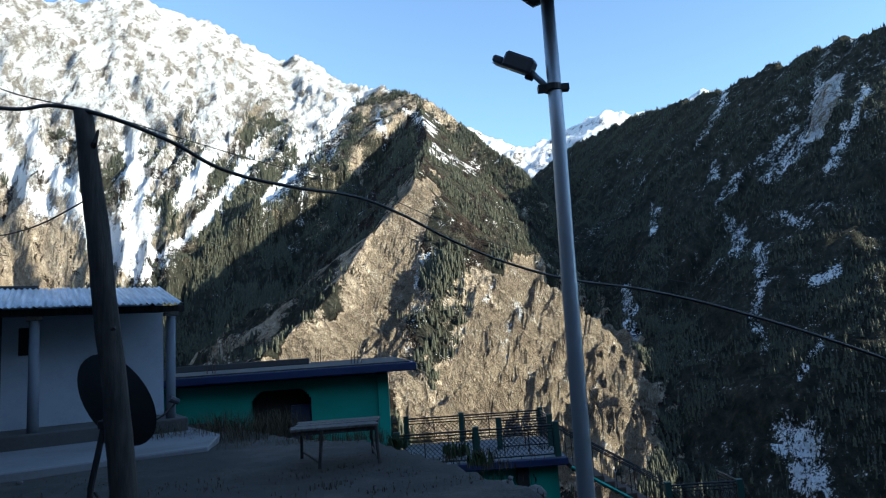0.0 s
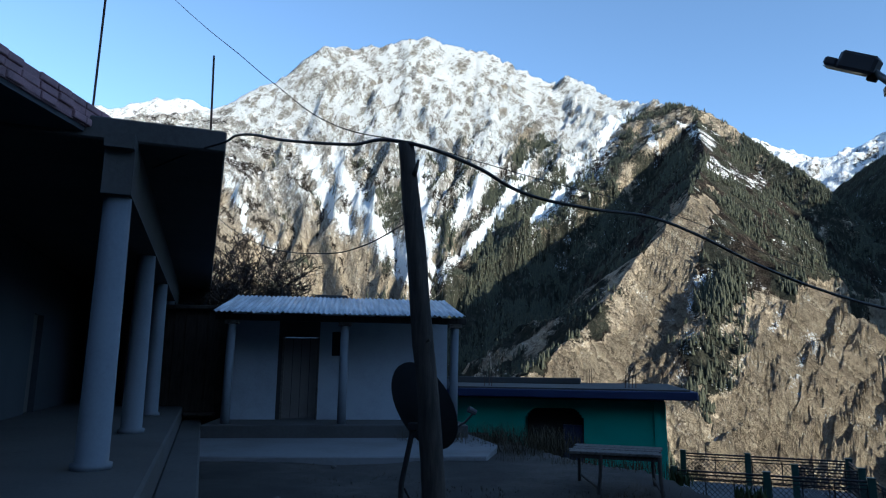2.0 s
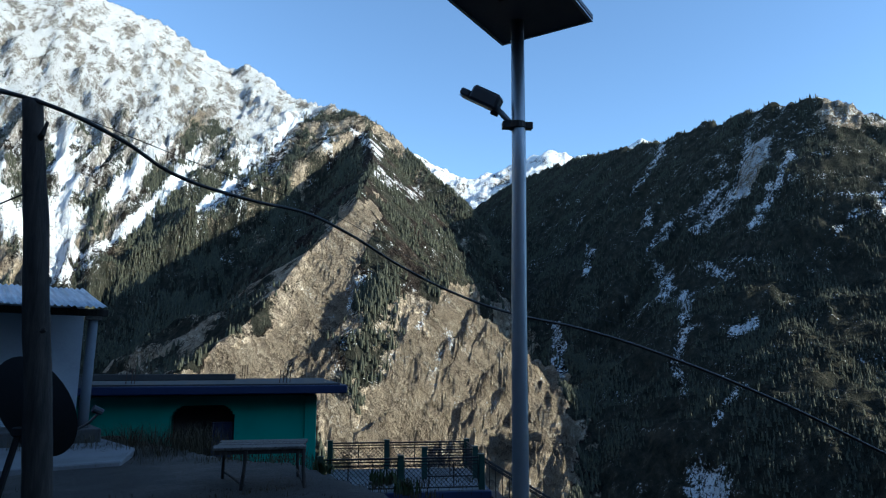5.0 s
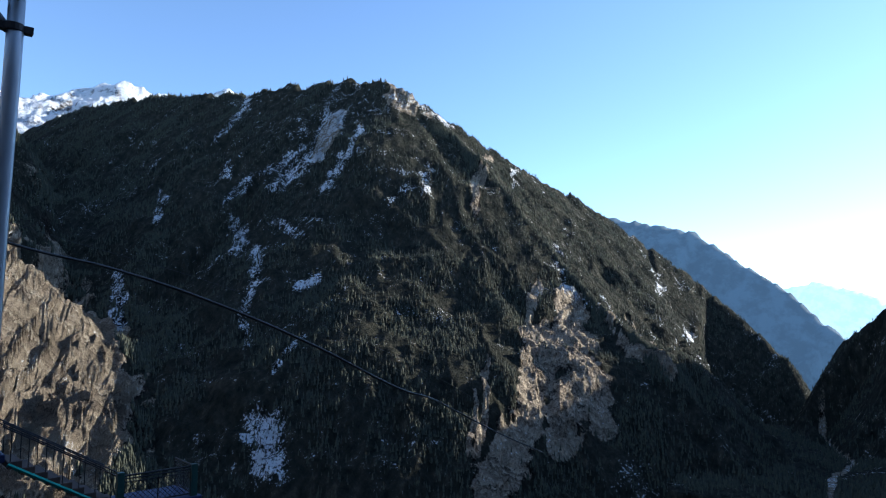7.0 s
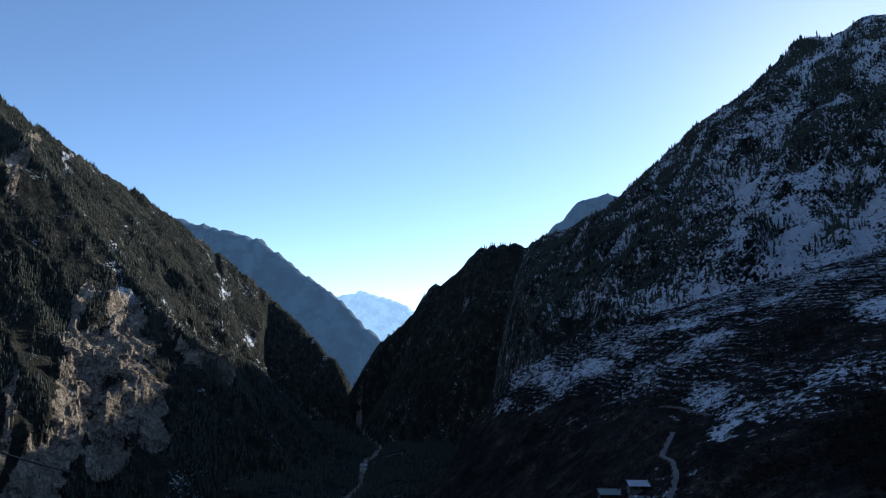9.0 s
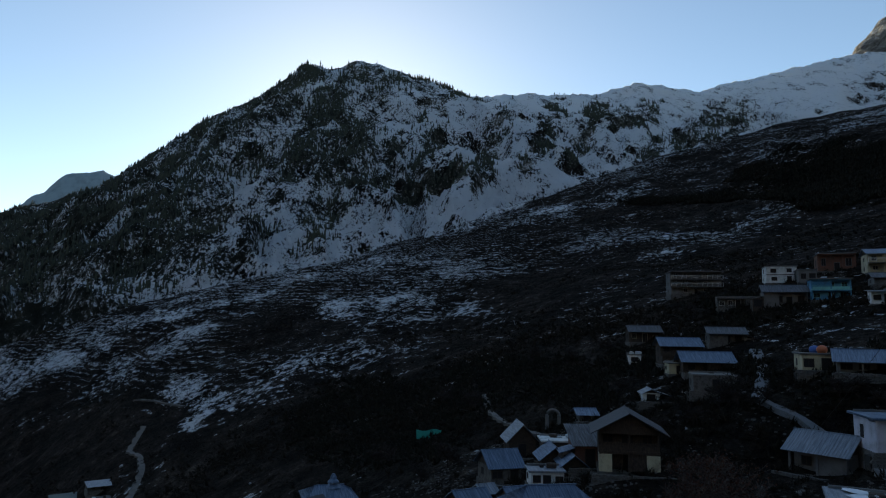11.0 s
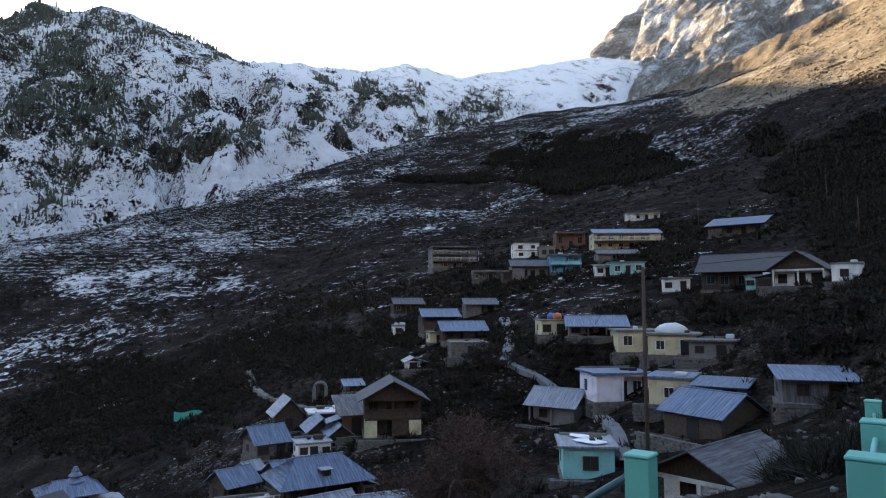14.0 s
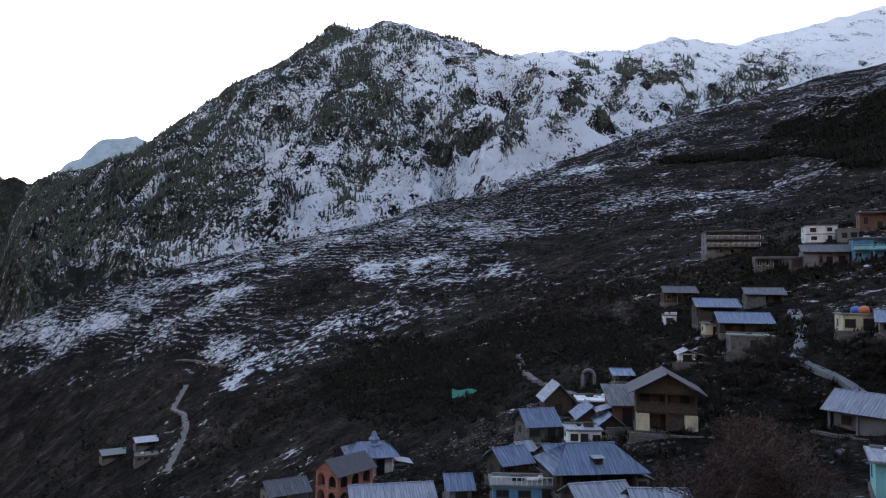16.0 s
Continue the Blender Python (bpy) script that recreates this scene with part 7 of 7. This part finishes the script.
# the lower village
timber = house(46.5, -49.7, 5.6, 5.0, 2.1, M_OLDWOOD, "cross", M_SLATE, "big dark timber house on cream corner walls with a wide roof", 6, 2, 3, 1.8, 0.8, upper=M_OLDWOOD, porch=1.4)
house(52.6, -50.5, 3.3, 4.0, 2.4, M_BRICKRED, "shed", M_TIN_OLD, "red-brown annex of the timber house", 14, 1, 1, 1.5, porch=0)
house(66.7, -52.2, 3.4, 4.0, 2.1, M_OLDWOOD, "cross", M_TIN, "small barn with a pale tin gable roof", 12, 1, 1, 2.0, porch=0)
house(59.1, -52.2, 4.5, 3.5, 2.1, M_OLDWOOD, "flat", M_WHITE, "open shed with a pale flat roof", 10, 1, 3, over=0.25)
house(56.5, -48.9, 2.8, 3.6, 1.4, M_OLDWOOD, "cross", M_TIN_BLUE, "low barn with a small tin gable", 12, 1, 1, 1.3, porch=0)
house(52.6, -48.1, 2.1, 3.2, 1.0, M_OLDWOOD, "cross", M_TIN_BLUE, "low barn with a small tin gable", 12, 1, 1, 1.0, porch=0)
house(59.4, -44.6, 3.5, 4.0, 1.9, M_RUBBLE, "gable", M_TIN_BLUE, "small stone barn with a bluish tin roof", 24, 1, 2, 1.5)
house(52.2, -44.4, 3.3, 2.6, 1.5, M_WHITE, "flat", M_TIN, "low white house under a flat sheet roof", 12, 1, 3, over=0.2, porch=0)
house(67.0, -63.0, 2.2, 3.5, 1.0, M_RUBBLE, "gable", M_TIN_BLUE, "small hut with a blue tin roof", 14, 1, 1, 0.6, porch=0)
hipped = house(40.2, -36.0, 6.2, 4.4, 2.3, M_OLDWOOD, "hip", M_TIN_BLUE, "large house with a blue-grey hipped tin roof", 22, 1, 4, 1.6, 0.8)
dormer = part("dormer", boxed(-0.35, 0.1, 2.3, 0.35, 1.3, 2.95), M_OLDWOOD, hipped, "small wooden roof dormer")
# black panel painted for the shade inside the dormer
part("dormer_window", boxed(-0.2, 0.08, 2.45, 0.2, 0.1, 2.85), M_DARKROOM, dormer)
part("dormer_roof", boxed(-0.5, -0.1, 2.95, 0.5, 1.5, 3.02, bevel=0.02), M_TIN, dormer)
house(47.4, -38.2, 2.6, 2.6, 1.6, M_OLDWOOD, "gable", M_TIN_BLUE, "low tin-roofed barn behind the hipped house", 30, 1, 1, 0.9, 0.35, porch=0)
house(49.7, -34.7, 2.8, 3.0, 2.0, M_OLDWOOD, "gable", M_TIN_BLUE, "timber house with a blue-grey tin gable roof", 34, 1, 2, 1.1, 0.4, porch=0.6)
house(54.6, -39.3, 1.6, 2.0, 1.2, M_RUBBLE, "gable", M_TIN, "small stone house with a pale tin roof", 34, 1, 1, 0.6, 0.3, porch=0)
house(73.9, -30.5, 5.0, 5.0, 3.0, M_WHITE, "hip", M_TIN_BLUE, "white shrine with a pale blue tiered roof", 10, 1, 2, 1.1, 0.7)
house(84.2, -23.4, 5.0, 4.2, 2.6, M_RAW, "gable", M_TIN_OLD, "low house with a wide grey tin roof", 20, 1, 2, 1.3, 0.4)
house(52.0, -30.2, 2.0, 3.0, 1.3, M_RAW, "gable", M_TIN_BLUE, "low house with a wide grey tin roof", 12, 1, 1, 0.9, 0.4, porch=0)
house(56.2, -25.6, 7.2, 4.2, 1.3, M_RAW, "gable", M_TIN, "low house with a light tin roof", 10, 1, 2, 1.0, 0.5)
house(34.0, -31.3, 3.6, 2.6, 1.5, M_OLDWOOD, "gable", M_TIN, "low barn with a pale ribbed tin roof", 30, 1, 2, 0.8, 0.4, porch=0)
house(29.8, -32.3, 3.4, 2.6, 1.2, M_RUBBLE, "gable", M_TIN, "low stone barn with a bright tin roof", 20, 1, 2, 0.7, 0.3, porch=0)
terrace = house(43.9, -32.7, 7.0, 2.6, 1.3, M_SKYBLUE, "flat", M_RAW, "low blue house with a railed flat roof terrace", 8, 1, 4, over=0.3, porch=0)
part("rail", boxed(-3.7, -0.24, 1.92, 3.7, -0.18, 1.99), M_WHITE, terrace)
for k in range(19):
    part("baluster", boxed(-3.68 + k * 0.405, -0.24, 1.37, -3.61 + k * 0.405, -0.18, 1.92), M_WHITE, terrace)
house(221.8, -8.3, 8.0, 5.0, 1.3, M_OLDWOOD, "shed", M_GREEN_POST, "long hut with a green roof far down the slope", 10, 1, 4, 0.6, 0.3)
house(215.5, -16.9, 8.0, 5.0, 1.4, M_RUBBLE, "shed", M_TIN, "far stone hut with a snow-dusted sheet roof", 10, 1, 3, 0.6, 0.3)
house(203.5, -15.6, 7.0, 4.0, 1.5, M_RUBBLE, "flat", M_RUBBLE, "far roofless rubble hut on the lower slope", 6, 1, 4, over=0.1)
for e in (-1, 1):
    part("corner_wall", boxed(min(e * 2.82, e * 1.6), -0.04, 0, max(e * 2.82, e * 1.6), 1.4, 1.6), M_CREAM, timber, "cream plastered corner wall")


def temple(x, y, turn):
    """A two-storey pavilion of arched bays: the gable end and one long side are open arcades round a core painted black
    as interior shade.
    """
    w, d, h = 3.4, 5.2, 1.65
    g = thing("temple", turn_z(x, y, ground_at(x, y), facing(x, y, turn)), "pink-red two-storey temple pavilion with arched bays under a slate gable", "temple")
    part("plinth", boxed(-w / 2 - 0.2, -0.2, -2.0, w / 2 + 0.2, d + 0.2, 0.0), M_RUBBLE, g)
    part("core", boxed(-w / 2 + 0.2, 0.75, 0.0, w / 2 - 0.75, d - 0.2, 2 * h), M_DARKROOM, g)
    part("wall", boxed(-w / 2, 0.2, 0.0, -w / 2 + 0.2, d, 2 * h), M_TEMPLE, g)
    part("wall", boxed(-w / 2 + 0.2, d - 0.2, 0.0, w / 2, d, 2 * h), M_TEMPLE, g)

    def bay(name, origin, across, inward, b, high):
        j, spring = b * 0.16, high * 0.52
        r = b / 2 - j
        prof = [(0, 0), (j, 0), (j, spring)]
        prof += [(b / 2 - r * math.cos(t), spring + min(high - spring - 0.15, r * 0.95) * math.sin(t)) for t in np.linspace(0.25, math.pi - 0.25, 9)]
        prof += [(b - j, spring), (b - j, 0), (b, 0), (b, high), (0, high)]
        bm = bmesh.new()
        f = bm.faces.new([bm.verts.new(Vector(origin) + Vector(across) * u + Vector((0, 0, v))) for u, v in prof])
        out = bmesh.ops.extrude_face_region(bm, geom=[f])
        bmesh.ops.translate(bm, vec=Vector(inward) * 0.2, verts=[v for v in out["geom"] if isinstance(v, bmesh.types.BMVert)])
        bmesh.ops.recalc_face_normals(bm, faces=bm.faces)
        part(name, bm, M_TEMPLE, g)

    for s in range(2):
        for k in range(2):
            bay("arch_bay", (-w / 2 + k * w / 2, 0, s * h), (1, 0, 0), (0, 1, 0), w / 2, h)
        for k in range(3):
            bay("arch_bay", (w / 2, 0.2 + k * (d - 0.4) / 3, s * h), (0, 1, 0), (-1, 0, 0), (d - 0.4) / 3, h)
        part("cornice", boxed(-w / 2 - 0.08, -0.08, (s + 1) * h - 0.07, w / 2 + 0.08, d, (s + 1) * h + 0.03, bevel=0.02), M_TEMPLE, g)
    H, rise, o = 2 * h + 0.05, 1.3, 0.35
    for e in (-1, 1):
        q = [(e * (w / 2 + o), d + o, H - 0.2), (e * (w / 2 + o), -o, H - 0.2), (0, -o, H + rise), (0, d + o, H + rise)]
        ribbed(g, q if e > 0 else [q[1], q[0], q[3], q[2]], M_SLATE)
    bm = bmesh.new()
    for yy in (0.0, 0.15):
        bm.faces.new([bm.verts.new(q) for q in ((-w / 2, yy, H), (w / 2, yy, H), (0, yy, H + rise - 0.12))])
    part("gable_wall", bm, M_TEMPLE, g)


temple(67.9, -22.9, -48)


def ribbon(name, pts, width, mat, label, category, lift=0.12):
    """A track that follows the ground."""
    p = np.array(pts, float)
    way = np.concatenate([[0], np.cumsum(np.hypot(*(p[1:] - p[:-1]).T))])
    u = np.linspace(0, way[-1], max(6, int(way[-1] / 1.2)))
    x, y = np.interp(u, way, p[:, 0]), np.interp(u, way, p[:, 1])
    for k in range(2):
        x[1:-1], y[1:-1] = (x[:-2] + x[1:-1] + x[2:]) / 3, (y[:-2] + y[1:-1] + y[2:]) / 3
    dx, dy = np.gradient(x), np.gradient(y)
    n = np.hypot(dx, dy)
    bm = bmesh.new()
    rows = []
    for k in range(len(u)):
        w = width * (0.5 + 0.12 * math.sin(k * 1.7))
        ax, ay = -dy[k] / n[k] * w, dx[k] / n[k] * w
        z = ground_at(x[k], y[k]) + lift
        rows.append([bm.verts.new((x[k] + ax, y[k] + ay, z - 0.6)), bm.verts.new((x[k] + ax * 0.95, y[k] + ay * 0.95, z)), bm.verts.new((x[k] - ax * 0.95, y[k] - ay * 0.95, z)), bm.verts.new((x[k] - ax, y[k] - ay, z - 0.6))])
    for a, b in zip(rows[:-1], rows[1:]):
        for k in range(3):
            bm.faces.new((a[k], a[k + 1], b[k + 1], b[k]))
    return tagged(part(name, bm, mat), label, category, kind="structure")


M_TRACK = painted("pale_trodden_track", (0.15, 0.135, 0.12), 0.95, 0.7, 2.0, (0.06, 0.054, 0.047), 0.5)
ribbon("path", [(61.8, -91.2), (51.3, -78.2), (47.8, -71.3), (40.0, -69.0), (33.6, -67.0), (24.6, -55.2), (20.9, -49.6)], 2.0, M_CONCRETE, "pale concrete lane between the houses", "path")
ribbon("path", [(181.1, -18.6), (196.4, -22.5), (211.0, -26.6), (224.0, -27.5), (236.1, -25.1), (252.0, -31.0)], 3.0, M_TRACK, "pale dirt track bending down the slope", "path")
ribbon("path", [(115.1, -79.0), (101.6, -70.9), (87.7, -64.4), (78.9, -61.1), (71.0, -58.5)], 1.6, M_TRACK, "pale footpath across the terraces", "path")
ribbon("path", [(253.4, -43.7), (262.0, -40.0), (271.0, -35.2), (282.0, -30.0)], 2.4, M_TRACK, "thin dirt track across the lower terraces", "path")

def small_extras():
    # spire of the shrine
    s = thing("shrine_spire", pose(76.2, -31.5, ground_at(73.9, -30.5) + 3.5), "small blue tiered shrine finial", "spire")
    for k, (r, z) in enumerate(((1.1, 0.0), (0.7, 0.6), (0.4, 1.1))):
        part("tier", tubed([(0, 0, z), (0, 0, z + 0.12), (0, 0, z + 0.5)], [r, r * 0.95, r * 0.4], 12), M_TIN_BLUE, s)
    # covered heap on the cream roof
    bm = bmesh.new()
    bmesh.ops.create_icosphere(bm, subdivisions=3, radius=1.0)
    for v in bm.verts:
        v.co = Vector((v.co.x * 1.9, v.co.y * 1.3, max(v.co.z, -0.05) * 1.0)) * (1 + 0.12 * noise.noise(v.co * 2.3))
    t = tagged(part("roof_tarpaulin", bm, M_TARP, None, smooth_faces=True), "pale tarpaulin drawn over a roof heap", "tarpaulin")
    t.location = (28.0, -75.4, ground_at(27.1, -73.0) + 2.58)
    for x, y, z, mat, lab in ((44.7, -78.7, ground_at(44.7, -77.8) + 2.55, M_ORANGE, "orange plastic water tank on a roof"), (46.1, -79.5, ground_at(44.7, -77.8) + 2.5, M_TARP_BLUE, "blue plastic sheet on a roof")):
        bm = bmesh.new()
        bmesh.ops.create_icosphere(bm, subdivisions=2, radius=0.6)
        for v in bm.verts:
            v.co.z *= 0.9
        q = tagged(part("water_tank", bm, mat, None, smooth_faces=True), lab, "tank")
        q.location = (x, y, z)
    bm = bmesh.new()
    bmesh.ops.create_grid(bm, x_segments=14, y_segments=4, size=1)
    for v in bm.verts:
        v.co = Vector((v.co.x * 2.3, v.co.y * 0.15, v.co.y * 0.75 + 0.15 * math.sin(v.co.x * 4)))
    bmesh.ops.solidify(bm, geom=list(bm.faces), thickness=0.03)
    n = tagged(part("shade_net", bm, M_NET), "green shade net stretched along a field", "net")
    n.matrix_basis = turn_z(104.8, -60.2, ground_at(104.8, -60.2) + 0.6, facing(104.8, -60.2, 10))
    # arched gateway
    g = thing("stone_gateway", turn_z(71.8, -61.1, ground_at(71.8, -61.1), facing(71.8, -61.1, 0)) @ Matrix.Scale(0.8, 4), "small pale arched stone gateway", "gateway")
    for s in (-1, 1):
        part("jamb", boxed(s * 1.0 - 0.3, 0, -1.0, s * 1.0 + 0.3, 0.6, 1.9, bevel=0.05), M_RAW, g)
    part("arch", tubed([(math.cos(a) * 1.0, 0.3, 1.9 + math.sin(a) * 0.9) for a in np.linspace(0, math.pi, 9)], 0.3, 6), M_RAW, g)
    # blue tarpaulins and snow lying on roofs
    for x, y, z, sx, sy, mat, lab, nm in (
                                         (24.0, -48.3, ground_at(23.5, -47.2) + 2.56, 1.3, 0.8, M_SNOW, "patch of old snow on a flat roof", "snow_patch"),
                                         (25.3, -49.7, ground_at(23.5, -47.2) + 2.56, 1.2, 0.6, M_SNOW, "patch of old snow on a flat roof", "snow_patch")):
        bm = bmesh.new()
        bmesh.ops.create_icosphere(bm, subdivisions=3, radius=1.0)
        for v in bm.verts:
            f = 1 + 0.35 * noise.noise(v.co * 1.9 + Vector((x, y, 0)))
            v.co = Vector((v.co.x * sx * f, v.co.y * sy * f, max(v.co.z, -0.2) * 0.1))
        q = tagged(part(nm, bm, mat, None, smooth_faces=True), lab, nm.replace("_", " "))
        q.location = (x, y, z)
    # rusty line pole and thin poles
    for x, y, z, h, r, lean, lab in ((11.0, -29.4, -9.5, 11.1, 0.10, 0.1, "rusty brown iron line pole above the roofs"), (30.0, -175.0, ground_at(30, -175) - 0.5, 8.0, 0.1, 0.2, "thin grey power pole on the hillside"),
                                     (16.0, -120.0, ground_at(16, -120) - 0.5, 7.0, 0.09, -0.1, "thin grey power pole on the hillside"), (56.0, -165.0, ground_at(56, -165) - 0.5, 7.0, 0.1, 0.1, "thin grey power pole on the hillside")):
        tagged(part("line_pole", tubed([(x, y, z), (x + lean * 0.5, y, z + h * 0.5), (x + lean * 0.2, y, z + h)], [r, r * 0.9, r * 0.75], 10), M_RUST, None, smooth_faces=True), lab, "pole")
    tagged(part("crossarm_wire", tubed([(11.0, -29.4, 1.5), (16, -36.0, 0.0), (24.0, -46.0, -4.0), (36.0, -62.0, -9.0)], 0.012, 4), M_CABLE), "thin black house wire from the line pole", "cable")
    tagged(part("crossarm_wire", tubed([(11.0, -29.4, 1.5), (4, -36.0, 2.4), (-5.0, -50.0, 6.5)], 0.012, 4), M_CABLE), "thin black house wire from the line pole", "cable")


small_extras()


# ---------------------------------------------------------------- bare trees
def bare_tree(x, y, z, height, seed, label, mat, spread=0.9, depth=5, thin=0.006, kids=3, leaf=None, leaf_size=0.06, name="bare_tree"):
    rnd = random.Random(seed)
    t = thing(name, pose(x, y, ground_at(x, y) if z is None else z), label, "tree", "bare trees")
    limbs, ends = [], []
    crown = bmesh.new()

    def grow(p, d, length, r, level):
        pts, rad = [p], [r]
        q, v = Vector(p), Vector(d).normalized()
        for k in range(3):
            v = (v + Vector((rnd.gauss(0, 0.16), rnd.gauss(0, 0.16), rnd.gauss(0.03, 0.1)))).normalized()
            q = q + v * length / 3
            pts.append(q.copy())
            rad.append(max(thin, r * (1 - 0.2 * (k + 1))))
        if level <= 1:
            limbs.append((pts, rad))
        else:
            tube(crown, pts if level < depth else pts[::3], rad if level < depth else rad[::3], 4 if level < 4 else 3, cap=False)
        if level < depth:
            for k in range(rnd.choice((kids, kids, kids + 1)) if level else 6):
                i = rnd.choice((1, 2, 3, 3))
                a = rnd.uniform(0, 6.28)
                side = Vector((math.cos(a), math.sin(a), rnd.uniform(-0.1, 0.7)))
                grow(pts[i], v * rnd.uniform(0.3, 0.8) + side * spread, length * rnd.uniform(0.58, 0.8), max(thin, rad[i] * 0.62), level + 1)
        else:
            ends.append(pts[-1])
    grow(Vector((0, 0, -0.3)), Vector((rnd.gauss(0, 0.1), rnd.gauss(0, 0.1), 1)), height * 0.30, height * 0.020, 0)
    for k, (pts, rad) in enumerate(limbs):
        part("trunk" if k == 0 else "limb", tubed(pts, rad, 8 if k == 0 else 6), mat, t)
    part("crown", crown, mat, t)
    if leaf:
        bm = bmesh.new()
        for p in ends:
            for k in range(1):
                a = Vector((rnd.gauss(0, 1), rnd.gauss(0, 1), rnd.gauss(0, 1))).normalized() * leaf_size
                b = a.orthogonal().normalized() * leaf_size * 0.7
                c = p + Vector((rnd.gauss(0, 0.1), rnd.gauss(0, 0.1), rnd.gauss(0, 0.1)))
                bm.faces.new([bm.verts.new(q) for q in (c - a, c + b, c + a, c - b)])
        part("foliage", bm, leaf, t, "withered reddish leaves")
    return t


M_REDTWIG = bark("reddish_twigs", (0.03, 0.02, 0.017), (0.11, 0.075, 0.062))
M_REDLEAF = needles("withered_red_leaves", (0.03, 0.014, 0.010), (0.11, 0.05, 0.035))
bare_tree(20.6, -27.4, None, 8.8, 11, "spreading leafless tree with reddish twigs below the path", M_REDTWIG, 1.0, 6, 0.011, 3, M_REDLEAF)
bare_tree(23.6, -29.6, None, 6.6, 12, "leafless reddish tree between the roofs", M_REDTWIG, 1.0, 5, 0.011, 4, M_REDLEAF)
bare_tree(17.6, -26.6, None, 6.4, 13, "leafless reddish tree between the roofs", M_REDTWIG, 1.0, 5, 0.011, 4, M_REDLEAF)
bare_tree(-14.9, 17.4, -1.8, 8.2, 21, "dense leafless brown tree behind the porch house", M_TWIG, 0.85, 6, 0.010, 3)
bare_tree(-16.6, 18.0, -1.8, 9.0, 22, "dense leafless brown tree behind the porch house", M_TWIG, 0.85, 6, 0.010, 3)
VILLAGE_TREES = [(49.2, -69.5, 5.4), (50.6, -68.4, 4.3), (46.9, -70.0, 3.6), (38.7, -71.8, 4.3), (37.7, -72.9, 3.5), (14.7, -64.4, 5.3), (14.0, -68.8, 3.5), (10.6, -62.8, 3.7), (8.6, -68.9, 3.5), (5.3, -58.7, 3.4), (46.5, -121.3, 4.4), (43.3, -127.7, 4.6), (97.3, -119.3, 3.7), (99.0, -96.4, 4.7), (106.1, -93.7, 5.4), (118.1, -93.2, 5.8), (89.6, -77.2, 4.0), (104.8, -70.1, 5.4), (124.6, -74.2, 6.2), (77.0, -47.8, 4.7), (96.6, -48.3, 6.6), (76.3, -43.1, 4.6), (76.6, -52.8, 3.6), (54.2, -62.4, 2.8), (51.4, -64.4, 3.5), (32.1, -89.0, 3.6), (22.3, -81.2, 4.2), (59.0, -97.2, 4.3), (35.6, -72.3, 2.7), (27.6, -86.9, 3.4), (69.8, -72.2, 3.4), (27.4, -69.5, 2.0), (14.9, -62.2, 2.7)]
for k, (x, y, h) in enumerate(VILLAGE_TREES):
    bare_tree(x, y, None, h * 1.15, 40 + k, "dark leafless tree among the village terraces", M_TWIG, 1.0, 4, 0.016 if math.hypot(x, y) < 60 else 0.026, 4)


# ---------------------------------------------------------------- loose stones over the village slope
def scatter_stones():
    bm = boxed(-0.5, -0.4, -0.3, 0.5, 0.4, 0.3, bevel=0.14)
    bmesh.ops.triangulate(bm, faces=bm.faces)
    bm.verts.index_update()
    tv = np.array([v.co for v in bm.verts])
    tf = np.array([[v.index for v in f.verts] for f in bm.faces])
    bm.free()
    tv = tv + np.random.RandomState(5).normal(0, 0.06, tv.shape)
    near_w = (FORM == 0) * (AZ > 108) * (AZ < 184) * (GR > 11) * (GR < 95) * CELL * np.clip(40 / GR, 0.3, 3) * np.clip(0.35 + fbm(GX / 9, GY / 9, 3, 701) * 1.3, 0.03, 1.4)
    x, y, z = grid_pick(near_w, 5200)
    v, f = plant(x, y, z + 0.02, rng.uniform(0.08, 0.34, len(x)) * rng.uniform(0.6, 1.4, len(x)), tv, tf, 0.1)
    tagged(new("rubble", mesh_fast("rubble", v, f, M_SCREE)), "loose grey stones strewn between the houses", "stones", kind="stuff")


M_SCREE = needles("grey_scree", (0.03, 0.028, 0.026), (0.17, 0.16, 0.15))
scatter_stones()
